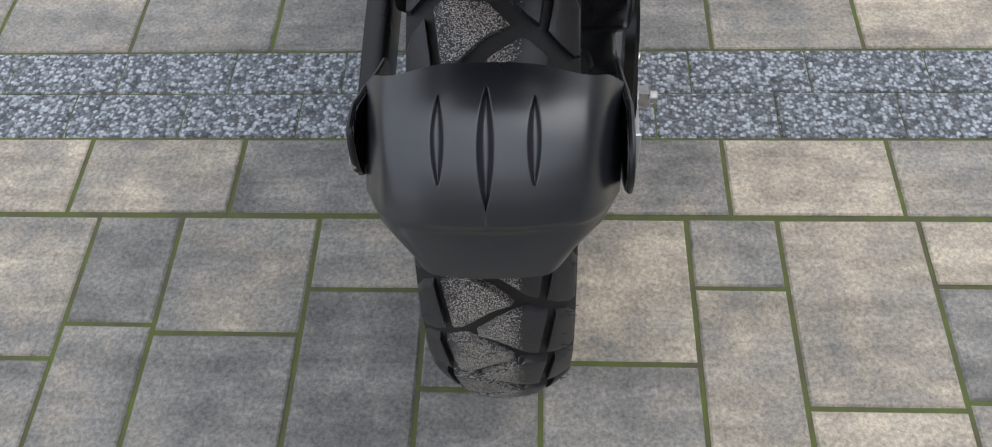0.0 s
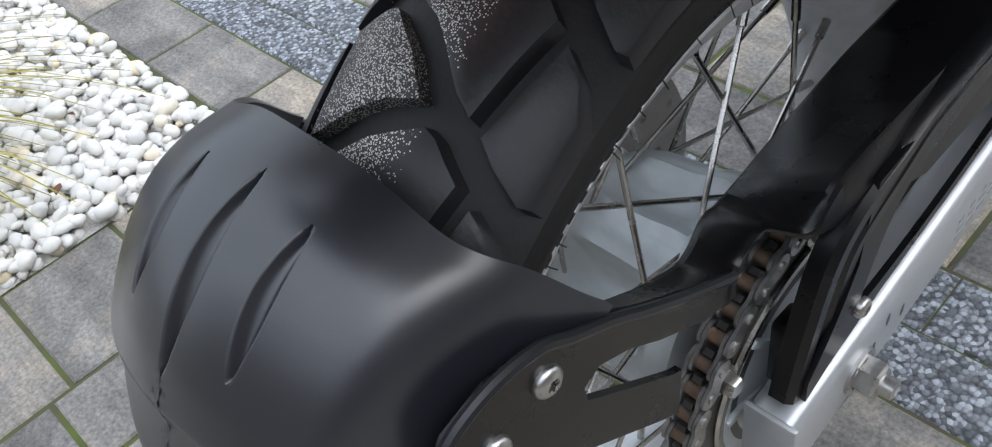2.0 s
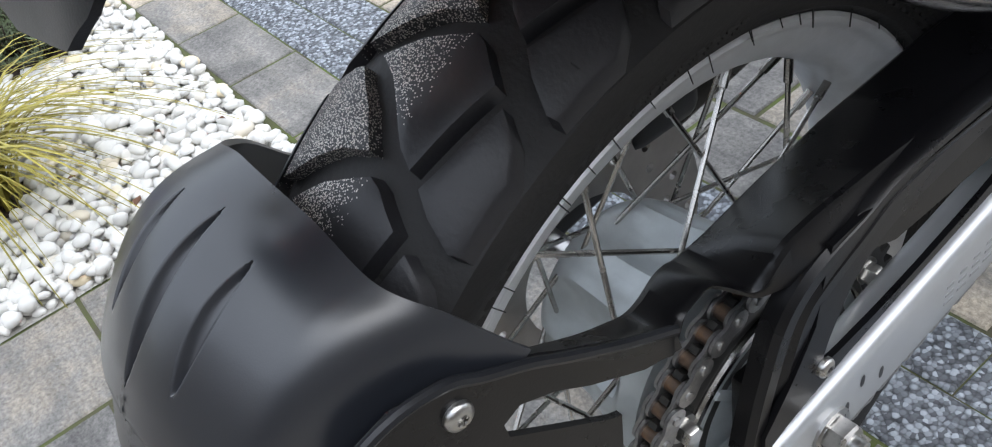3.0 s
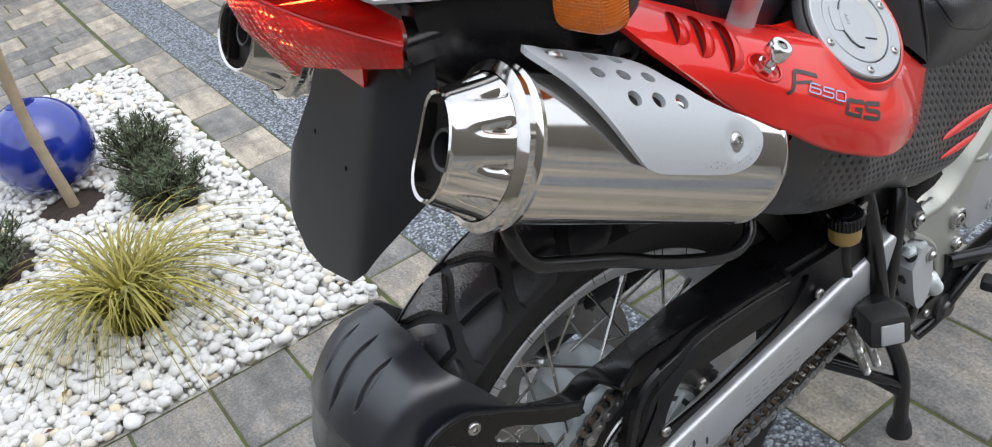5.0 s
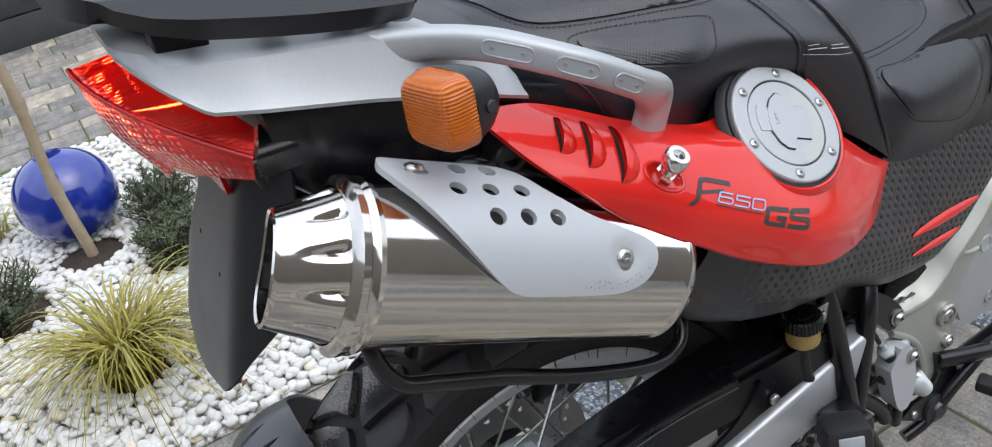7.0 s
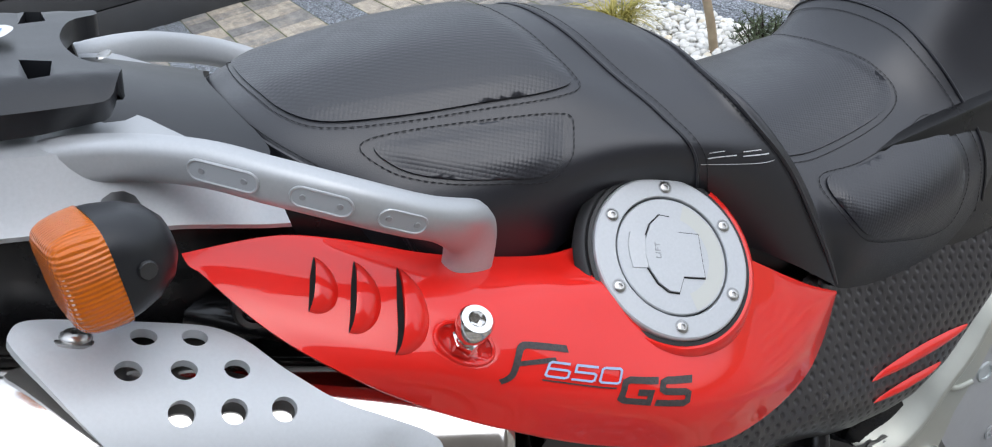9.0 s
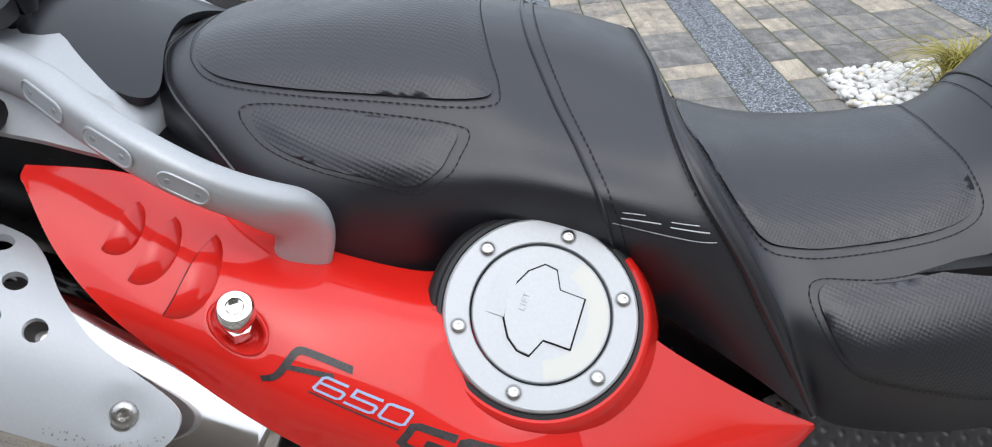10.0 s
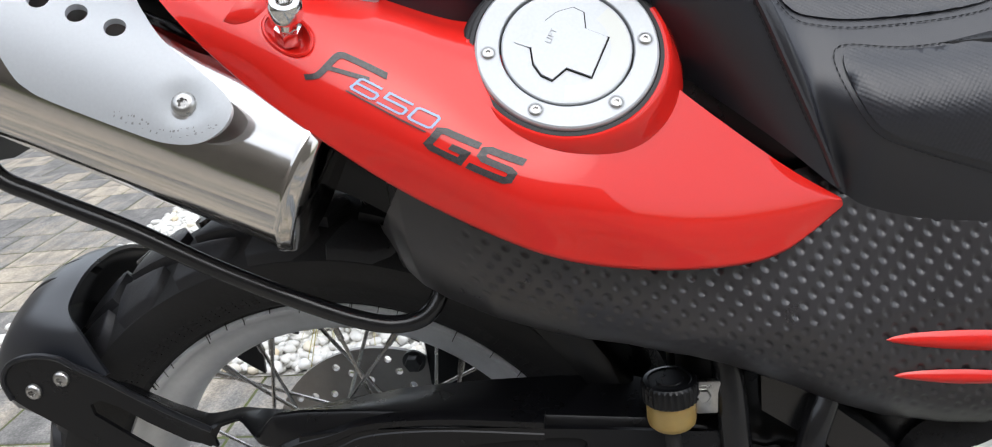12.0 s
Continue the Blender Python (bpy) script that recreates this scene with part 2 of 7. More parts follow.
l.new(grain.outputs["Color"], cell.inputs[0])
keep = n.new("ShaderNodeMath")
keep.operation = "LESS_THAN"
l.new(cell.outputs[0], keep.inputs[0])
dens = n.new("ShaderNodeMath")
dens.operation = "MULTIPLY"
dens.inputs[1].default_value = 2.1
l.new(sz.outputs[0], dens.inputs[0])
l.new(dens.outputs[0], keep.inputs[1])
dot = n.new("ShaderNodeMath")
dot.operation = "LESS_THAN"
dot.inputs[1].default_value = 0.42
l.new(grain.outputs["Distance"], dot.inputs[0])
both = n.new("ShaderNodeMath")
both.operation = "MULTIPLY"
l.new(keep.outputs[0], both.inputs[0])
l.new(dot.outputs[0], both.inputs[1])
mixc = n.new("ShaderNodeMix")
mixc.data_type = "RGBA"
src = principled(M_TREAD).inputs["Base Color"].links[0].from_socket
l.new(both.outputs[0], mixc.inputs["Factor"])
l.new(src, mixc.inputs["A"])
mixc.inputs["B"].default_value = (0.66, 0.62, 0.57, 1)
l.new(mixc.outputs["Result"], principled(M_TREAD).inputs["Base Color"])


def tile_material():
    """Shaded concrete: beige and grey clouds, different in every tile."""
    m = bpy.data.materials.new("shaded_concrete")
    m.use_nodes = True
    n, l = m.node_tree.nodes, m.node_tree.links
    b = n["Principled BSDF"]
    b.inputs["Roughness"].default_value = 0.82
    b.inputs["Specular IOR Level"].default_value = 0.35
    geo = n.new("ShaderNodeNewGeometry")
    oi = n.new("ShaderNodeObjectInfo")
    isl = n.new("ShaderNodeMath")
    isl.operation = "ADD"
    l.new(oi.outputs["Random"], isl.inputs[0])
    l.new(geo.outputs["Random Per Island"], isl.inputs[1])
    shift = n.new("ShaderNodeVectorMath")
    shift.operation = "SCALE"
    shift.inputs[0].default_value = (37.0, 19.0, 11.0)
    l.new(isl.outputs[0], shift.inputs["Scale"])
    add = n.new("ShaderNodeVectorMath")
    l.new(geo.outputs["Position"], add.inputs[0])
    l.new(shift.outputs[0], add.inputs[1])
    cl = n.new("ShaderNodeTexNoise")
    cl.inputs["Scale"].default_value = 9.5
    cl.inputs["Detail"].default_value = 9
    cl.inputs["Roughness"].default_value = 0.76
    l.new(add.outputs[0], cl.inputs["Vector"])
    tone = n.new("ShaderNodeMath")
    tone.operation = "MULTIPLY_ADD"
    tone.inputs[1].default_value = 0.34
    tone.inputs[2].default_value = -0.14
    frac = n.new("ShaderNodeMath")
    frac.operation = "FRACT"
    l.new(isl.outputs[0], frac.inputs[0])
    l.new(frac.outputs[0], tone.inputs[0])
    sm = n.new("ShaderNodeMath")
    l.new(cl.outputs["Fac"], sm.inputs[0])
    l.new(tone.outputs[0], sm.inputs[1])
    r = n.new("ShaderNodeValToRGB")
    e = r.color_ramp.elements
    e[0].position, e[0].color = 0.30, (0.140, 0.134, 0.128, 1)
    e[1].position, e[1].color = 0.72, (0.440, 0.380, 0.300, 1)
    k = e.new(0.46)
    k.color = (0.222, 0.212, 0.197, 1)
    k = e.new(0.60)
    k.color = (0.312, 0.276, 0.230, 1)
    l.new(sm.outputs[0], r.inputs["Fac"])
    fine = n.new("ShaderNodeTexNoise")
    fine.inputs["Scale"].default_value = 170
    fine.inputs["Roughness"].default_value = 0.72
    fine.inputs["Detail"].default_value = 5
    l.new(geo.outputs["Position"], fine.inputs["Vector"])
    fr = n.new("ShaderNodeMapRange")
    fr.inputs["From Min"].default_value, fr.inputs["From Max"].default_value = 0.3, 0.7
    fr.inputs["To Min"].default_value, fr.inputs["To Max"].default_value = 0.56, 1.40
    l.new(fine.outputs["Fac"], fr.inputs["Value"])
    smear = n.new("ShaderNodeTexNoise")
    smear.inputs["Scale"].default_value = 14
    smear.inputs["Detail"].default_value = 5
    mp = n.new("ShaderNodeMapping")
    mp.inputs["Scale"].default_value = (0.35, 2.2, 1)
    l.new(add.outputs[0], mp.inputs["Vector"])
    l.new(mp.outputs[0], smear.inputs["Vector"])
    sr = n.new("ShaderNodeMapRange")
    sr.inputs["From Min"].default_value, sr.inputs["From Max"].default_value = 0.3, 0.72
    sr.inputs["To Min"].default_value, sr.inputs["To Max"].default_value = 0.76, 1.20
    l.new(smear.outputs["Fac"], sr.inputs["Value"])
    mul = n.new("ShaderNodeMath")
    mul.operation = "MULTIPLY"
    l.new(fr.outputs["Result"], mul.inputs[0])
    l.new(sr.outputs["Result"], mul.inputs[1])
    vm = n.new("ShaderNodeVectorMath")
    vm.operation = "SCALE"
    l.new(r.outputs["Color"], vm.inputs[0])
    l.new(mul.outputs[0], vm.inputs["Scale"])
    l.new(vm.outputs[0], b.inputs["Base Color"])
    bp = n.new("ShaderNodeBump")
    bp.inputs["Strength"].default_value = 0.35
    bp.inputs["Distance"].default_value = 0.002
    l.new(fine.outputs["Fac"], bp.inputs["Height"])
    l.new(bp.outputs["Normal"], b.inputs["Normal"])
    return m


M_TILE = tile_material()


def chips(name, scale, dark, light):
    """Washed stone chips: each cell its own grey, with dark gaps between."""
    m = bpy.data.materials.new(name)
    m.use_nodes = True
    n, l = m.node_tree.nodes, m.node_tree.links
    b = n["Principled BSDF"]
    b.inputs["Roughness"].default_value = 0.7
    geo = n.new("ShaderNodeNewGeometry")
    vo = n.new("ShaderNodeTexVoronoi")
    vo.inputs["Scale"].default_value = scale
    l.new(geo.outputs["Position"], vo.inputs["Vector"])
    sp = n.new("ShaderNodeSeparateColor")
    l.new(vo.outputs["Color"], sp.inputs[0])
    r = n.new("ShaderNodeValToRGB")
    e = r.color_ramp.elements
    e[0].position, e[0].color = 0.0, (*dark, 1)
    e[1].position, e[1].color = 1.0, (*light, 1)
    k = e.new(0.45)
    k.color = (*[d * 0.6 + c * 0.25 for d, c in zip(dark, light)], 1)
    k = e.new(0.62)
    k.color = (*[c * 0.55 for c in light], 1)
    l.new(sp.outputs[0], r.inputs["Fac"])
    gap = n.new("ShaderNodeMapRange")
    gap.inputs["From Min"].default_value, gap.inputs["From Max"].default_value = 0.45, 0.75
    gap.inputs["To Min"].default_value, gap.inputs["To Max"].default_value = 1.0, 0.45
    l.new(vo.outputs["Distance"], gap.inputs["Value"])
    vm = n.new("ShaderNodeVectorMath")
    vm.operation = "SCALE"
    l.new(r.outputs["Color"], vm.inputs[0])
    l.new(gap.outputs["Result"], vm.inputs["Scale"])
    l.new(vm.outputs[0], b.inputs["Base Color"])
    bp = n.new("ShaderNodeBump")
    bp.invert = True
    bp.inputs["Strength"].default_value = 0.8
    bp.inputs["Distance"].default_value = 0.003
    l.new(vo.outputs["Distance"], bp.inputs["Height"])
    l.new(bp.outputs["Normal"], b.inputs["Normal"])
    return m


M_GRANITE = chips("granite_chips", 170, (0.065, 0.070, 0.080), (0.42, 0.455, 0.50))


def island_varied(m, amount, warm=0.0):
    """Every loose piece of a joined mesh a little lighter or darker."""
    n, l = m.node_tree.nodes, m.node_tree.links
    b = n["Principled BSDF"]
    geo = n.new("ShaderNodeNewGeometry")
    mr = n.new("ShaderNodeMapRange")
    mr.inputs["To Min"].default_value, mr.inputs["To Max"].default_value = 1 - amount, 1.0
    l.new(geo.outputs["Random Per Island"], mr.inputs["Value"])
    vm = n.new("ShaderNodeVectorMath")
    vm.operation = "SCALE"
    inp = b.inputs["Base Color"]
    if inp.links:
        l.new(inp.links[0].from_socket, vm.inputs[0])
    else:
        vm.inputs[0].default_value = inp.default_value[:3]
    l.new(mr.outputs["Result"], vm.inputs["Scale"])
    src = vm.outputs[0]
    if warm:
        hot = n.new("ShaderNodeValToRGB")
        e = hot.color_ramp.elements
        e[0].position, e[0].color = 0.0, (1, 1, 1, 1)
        e[1].position, e[1].color = 1.0, (1.0, 0.86, 0.62, 1)
        k = e.new(0.90)
        k.color = (1, 0.99, 0.96, 1)
        mu = n.new("ShaderNodeMath")
        mu.operation = "FRACT"
        m7 = n.new("ShaderNodeMath")
        m7.operation = "MULTIPLY"
        m7.inputs[1].default_value = 7.31
        l.new(geo.outputs["Random Per Island"], m7.inputs[0])
        l.new(m7.outputs[0], mu.inputs[0])
        l.new(mu.outputs[0], hot.inputs["Fac"])
        v2 = n.new("ShaderNodeVectorMath")
        v2.operation = "MULTIPLY"
        l.new(src, v2.inputs[0])
        l.new(hot.outputs["Color"], v2.inputs[1])
        src = v2.outputs[0]
    l.new(src, b.inputs["Base Color"])


island_varied(M_PEBBLE, 0.16, 0.3)
island_varied(M_YGRASS, 0.45)
island_varied(M_GREEN, 0.55)

# ---- helpers of this scene ----
def finish(bm, name, mat, smooth=True, angle=40):
    bmesh.ops.remove_doubles(bm, verts=bm.verts, dist=1e-6)
    bmesh.ops.recalc_face_normals(bm, faces=bm.faces)
    me = bpy.data.meshes.new(name)
    bm.to_mesh(me)
    bm.free()
    me.materials.append(mat)
    if smooth:
        me.shade_smooth()
        me.set_sharp_from_angle(angle=radians(angle))
    return me


def part(name, bm, mat, parent=None, label="", smooth=True, angle=40):
    ob = new(name, finish(bm, name, mat, smooth, angle))
    if parent is not None:
        ob.parent = parent
    if label:
        tagged(ob, label)
    return ob


def thing(name, label, category, group="", kind="", at=(0, 0, 0)):
    ob = new(name)
    ob.location = at
    ob.empty_display_size = 0.05
    return tagged(ob, label, category, group, kind)


def spline(pts, n=8, closed=False):
    """Catmull-Rom curve through points of any dimension."""
    P = [np.array(p, float) for p in pts]
    m = len(P)
    out = []
    for i in range(m if closed else m - 1):
        if closed:
            a, b, c, d = P[(i - 1) % m], P[i], P[(i + 1) % m], P[(i + 2) % m]
        else:
            a, b, c, d = P[max(i - 1, 0)], P[i], P[i + 1], P[min(i + 2, m - 1)]
        for k in range(n):
            t = k / n
            out.append(0.5 * (2 * b + (c - a) * t + (2 * a - 5 * b + 4 * c - d) * t * t + (3 * b - a - 3 * c + d) * t ** 3))
    if not closed:
        out.append(P[-1])
    return out


def sheet(bm, rows, close_u=False, close_v=False):
    V = [[bm.verts.new(tuple(p)) for p in r] for r in rows]
    nu, nv = len(V), len(V[0])
    for i in range(nu if close_u else nu - 1):
        for j in range(nv if close_v else nv - 1):
            a, b, c, d = V[i][j], V[(i + 1) % nu][j], V[(i + 1) % nu][(j + 1) % nv], V[i][(j + 1) % nv]
            try:
                bm.faces.new((a, b, c, d))
            except ValueError:
                pass
    return V


def frames_along(pts):
    """Right and up vectors along a path."""
    P = [Vector(p) for p in pts]
    res, up = [], None
    for i, p in enumerate(P):
        t = (P[min(i + 1, len(P) - 1)] - P[max(i - 1, 0)]).normalized()
        if up is None:
            up = Vector((0, 0, 1)) if abs(t.z) < 0.9 else Vector((0, 1, 0))
        r = t.cross(up).normalized()
        up = r.cross(t).normalized()
        res.append((p, r, up, t))
    return res


def tube(bm, pts, r, seg=10, cap=True, flat=1.0, closed=False):
    rows = []
    fr = frames_along(pts)
    for i, (p, rt, up, t) in enumerate(fr):
        rad = r[i] if hasattr(r, "__len__") else r
        rows.append([p + rt * (math.cos(2 * math.pi * k / seg) * rad) + up * (math.sin(2 * math.pi * k / seg) * rad * flat) for k in range(seg)])
    V = sheet(bm, rows, close_u=closed, close_v=True)
    if cap and not closed:
        bm.faces.new(V[0][::-1])
        bm.faces.new(V[-1])
    return bm


def turned(bm, profile, m=None, seg=32, close=True):
    """Solid of revolution round the local z axis from (radius, height) pairs."""
    m = m or Matrix()
    rows = []
    for k in range(seg):
        a = 2 * math.pi * k / seg
        rows.append([m @ Vector((r * math.cos(a), r * math.sin(a), h)) for r, h in profile])
    sheet(bm, rows, close_u=True, close_v=False)
    return bm


def aim(origin, direction, up=(0, 0, 1)):
    """Matrix whose z axis points along direction."""
    z = Vector(direction).normalized()
    x = Vector(up).cross(z)
    if x.length < 1e-4:
        x = Vector((1, 0, 0))
    x.normalize()
    y = z.cross(x)
    m = Matrix((x, y, z)).transposed().to_4x4()
    m.translation = Vector(origin)
    return m


def inside(p, poly):
    c, n = False, len(poly)
    for i in range(n):
        (x1, y1), (x2, y2) = poly[i], poly[(i + 1) % n]
        if (y1 > p[1]) != (y2 > p[1]) and p[0] < (x2 - x1) * (p[1] - y1) / (y2 - y1) + x1:
            c = not c
    return c


def skin(bm, outline, f, thick, step, holes=()):
    """A shell: the outline in (u, v), with holes, laid on the surface f(u, v) and thickened inwards."""
    from mathutils.geometry import delaunay_2d_cdt
    def dense(poly):
        out = []
        for i in range(len(poly)):
            a, b = np.array(poly[i], float), np.array(poly[(i + 1) % len(poly)], float)
            k = max(1, int(np.linalg.norm(b - a) / step + 0.5))
            out += [tuple(a + (b - a) * j / k) for j in range(k)]
        return out
    loops = [dense(outline)] + [list(map(tuple, h)) for h in holes]
    pts, edges = [], []
    for lp in loops:
        s = len(pts)
        pts += lp
        edges += [(s + i, s + (i + 1) % len(lp)) for i in range(len(lp))]
    edge_pts = np.array(pts)
    lo, hi = edge_pts.min(0), edge_pts.max(0)
    row = 0
    v = lo[1] + step / 2
    while v < hi[1]:
        u = lo[0] + (step / 2 if row % 2 else step)
        while u < hi[0]:
            if inside((u, v), loops[0]) and not any(inside((u, v), h) for h in loops[1:]) and ((edge_pts - (u, v)) ** 2).sum(1).min() > (0.45 * step) ** 2:
                pts.append((u, v))
            u += step
        v += step * 0.87
        row += 1
    res = delaunay_2d_cdt([Vector(p) for p in pts], edges, [], 0, 1e-7)
    vo, faces = res[0], res[2]
    keep = []
    for fc in faces:
        c = sum((vo[i] for i in fc), Vector((0, 0))) / len(fc)
        if inside(c, loops[0]) and not any(inside(c, h) for h in loops[1:]):
            keep.append(fc)
    e = step * 0.05
    top, low = {}, {}
    for i in {i for fc in keep for i in fc}:
        u, v = vo[i]
        p = Vector(f(u, v))
        n = (Vector(f(u + e, v)) - Vector(f(u - e, v))).cross(Vector(f(u, v + e)) - Vector(f(u, v - e))).normalized()
        top[i] = bm.verts.new(p)
        low[i] = bm.verts.new(p - n * thick)
    count = {}
    for fc in keep:
        bm.faces.new([top[i] for i in fc])
        bm.faces.new([low[i] for i in reversed(fc)])
        for k in range(len(fc)):
            a, b = fc[k], fc[(k + 1) % len(fc)]
            count[(a, b)] = 1
    for a, b in list(count):
        if (b, a) not in count:
            bm.faces.new((top[b], top[a], low[a], low[b]))
    return bm


def circle2(cx, cy, r, n=14):
    return [(cx + r * math.cos(2 * math.pi * k / n), cy + r * math.sin(2 * math.pi * k / n)) for k in range(n)]


def box(bm, lo, hi, m=None, bevel=0.0):
    r = bmesh.ops.create_cube(bm, size=1.0)
    vs = r["verts"]
    for v in vs:
        v.co = Vector([lo[k] + (v.co[k] + 0.5) * (hi[k] - lo[k]) for k in range(3)])
    if bevel:
        es = list({e for v in vs for e in v.link_edges})
        b = bmesh.ops.bevel(bm, geom=es, offset=bevel, segments=2, profile=0.5, affect="EDGES")
        vs = list({v for f in b["faces"] for v in f.verts} | {v for v in vs if v.is_valid})
    if m is not None:
        for v in vs:
            v.co = m @ v.co
    return bm


def smooth01(t):
    t = min(1, max(0, t))
    return t * t * (3 - 2 * t)


def lerp_table(table, u):
    """Smooth interpolation in a table of (u, value...)."""
    if u <= table[0][0]:
        return np.array(table[0][1:], float)
    for a, b in zip(table, table[1:]):
        if u <= b[0]:
            t = (u - a[0]) / (b[0] - a[0])
            return np.array(a[1:], float) * (1 - t) + np.array(b[1:], float) * t
    return np.array(table[-1][1:], float)


AXLE_Z = 0.315

# ---- the motorcycle ----
bike = thing("motorcycle", "red and black adventure motorcycle with twin polished silencers standing on paving", "motorcycle")
MID_X = 0.011
WHEEL = aim((MID_X, 0, AXLE_Z), (1, 0, 0))


def tyre_r(x):
    return 0.324 - 0.030 * (abs(x) / 0.068) ** 2.4


def on_tyre(deg, x, lift=0.0):
    """Point on the tread: degrees up from straight behind the axle, metres across."""
    r, a = tyre_r(x) + lift, radians(deg)
    return Vector((MID_X + x, -r * math.cos(a), AXLE_Z + r * math.sin(a)))


# rear wheel: rim, then tyre, spokes, hub, disc and sprocket on it
bm = bmesh.new()
RIM_IN = [(0.1970, 0.0140), (0.2010, 0.0260), (0.2080, 0.0345), (0.2170, 0.0385), (0.2235, 0.0410), (0.2265, 0.0445), (0.2290, 0.0480), (0.2325, 0.0490), (0.2350, 0.0465)]
RIM_OUT = [(0.2345, 0.0430), (0.2260, 0.0390), (0.2175, 0.0380), (0.2140, 0.0320), (0.2060, 0.0230), (0.2030, 0.0120)]
half = RIM_IN + RIM_OUT
turned(bm, half + [(r, -x) for r, x in half[::-1]] + [half[0]], WHEEL, 96)
wheel = part("rear_wheel", bm, M_ALLOY, bike, "silver spoked alloy rim")
bm = bmesh.new()
prof = [(0.229, -0.042), (0.236, -0.046), (0.240, -0.0525), (0.243, -0.0530), (0.255, -0.0615), (0.272, -0.0695), (0.284, -0.0695)]
prof += [(tyre_r(x) - 0.0085, x) for x in np.linspace(-0.066, 0.066, 23)]
prof += [(0.284, 0.0695), (0.272, 0.0695), (0.255, 0.0615), (0.243, 0.0530), (0.240, 0.0525), (0.236, 0.046), (0.229, 0.042)]
turned(bm, prof, WHEEL, 128)
part("tyre", bm, M_RUBBER, wheel, "black block-tread tyre")


def tread_block(poly, inset=0.0016):
    """One raised block: an outline in (degrees, x) with sloping flanks."""
    bm = bmesh.new()
    c = np.mean(poly, 0)
    pts = []
    n = len(poly)
    for i in range(n):
        a, b = np.array(poly[i]), np.array(poly[(i + 1) % n])
        k = max(1, int(np.hypot((b - a)[0] * 0.0055, (b - a)[1]) / 0.012 + 0.5))
        pts += [a + (b - a) * j / k for j in range(k)]
    low = [bm.verts.new(on_tyre(p[0], p[1], -0.0095)) for p in pts]
    edge = []
    for p in pts:
        d = c - p
        L = np.hypot(d[0] * 0.0055, d[1])
        q = p + d * inset / L
        edge.append((q, bm.verts.new(on_tyre(q[0], q[1], -0.0006))))
    crown = []
    for q, _ in edge:
        d = c - q
        q2 = q + d * 0.12
        crown.append(bm.verts.new(on_tyre(q2[0], q2[1], 0.0)))
    m = len(pts)
    for i in range(m):
        j = (i + 1) % m
        bm.faces.new((low[i], low[j], edge[j][1], edge[i][1]))
        bm.faces.new((edge[i][1], edge[j][1], crown[j], crown[i]))
    q3 = [bm.verts.new(on_tyre(*(np.array(c) + (np.array(edge[i][0]) - c) * 0.45), 0.0)) for i in range(m)]
    top = bm.verts.new(on_tyre(c[0], c[1], 0.0))
    for i in range(m):
        j = (i + 1) % m
        bm.faces.new((crown[i], crown[j], q3[j], q3[i]))
        bm.faces.new((q3[i], q3[j], top))
    return bm


PITCH = 360 / 26
for k in range(26):
    c = 60.0 + PITCH * k
    for side, off in ((1, 0.0), (-1, -PITCH / 2)):
        mid = [(c + off + a, side * x) for a, x in ((4.4, -0.0165), (7.4, 0.000), (10.0, 0.0235), (9.6, 0.0300), (7.3, 0.0452), (-2.2, 0.0375), (-1.2, 0.0285), (1.3, 0.0135), (3.2, 0.0000))]
        edge = [(c + off + a, side * x) for a, x in ((6.3, 0.0515), (1.5, 0.0470), (-3.0, 0.0430), (-4.6, 0.0520), (-6.2, 0.0640), (-5.9, 0.0685), (1.8, 0.0690), (4.6, 0.0620))]
        part("tread_block", tread_block(mid, 0.0013), M_TREAD, wheel)
        part("tread_block", tread_block(edge, 0.0012), M_TREAD, wheel)
# moulding hairs and the fine dashes above the bead
rh = random.Random(12)
bm = bmesh.new()
for k in range(150):
    a, side = rh.uniform(0, 360), rh.choice((1, 1, -1))
    if k < 70:
        p, d = on_tyre(a, side * rh.uniform(0.056, 0.066)), Vector((side, 0, 0))
        tube(bm, [p - d * 0.002, p + d * rh.uniform(0.003, 0.007) + Vector((0, 0, rh.uniform(-0.002, 0.002)))], [0.0006, 0.0003], 4)
    else:
        r, a = 0.2375, radians(a)
        q = Vector((MID_X + side * 0.0490, -r * math.cos(a), AXLE_Z + r * math.sin(a)))
        t = Vector((0, -math.cos(a), math.sin(a)))
        tube(bm, [q, q + Vector((side * 0.003, 0, 0)) - t * rh.uniform(0.004, 0.010)], [0.0005, 0.0004], 4)
hairs = part("moulding_hair", bm, M_RUBBER, wheel, "fine rubber moulding hairs")
hairs["kind"] = "stuff"
bm = bmesh.new()
for k in range(150):
    for r, x in ((0.2475, 0.0565), (0.2515, 0.0592), (0.2555, 0.0618)):
        if (k // 12) % 3 == 2:
            continue
        m = WHEEL @ Matrix.Rotation(2 * math.pi * k / 150, 4, "Z")
        box(bm, (r - 0.0013, -0.0028, x - 0.004), (r + 0.0013, 0.0028, x + 0.0004), m)
dashes = part("sidewall_dash", bm, M_RUBBER, wheel, "raised dashes on the sidewall", smooth=False)
dashes["kind"] = "stuff"

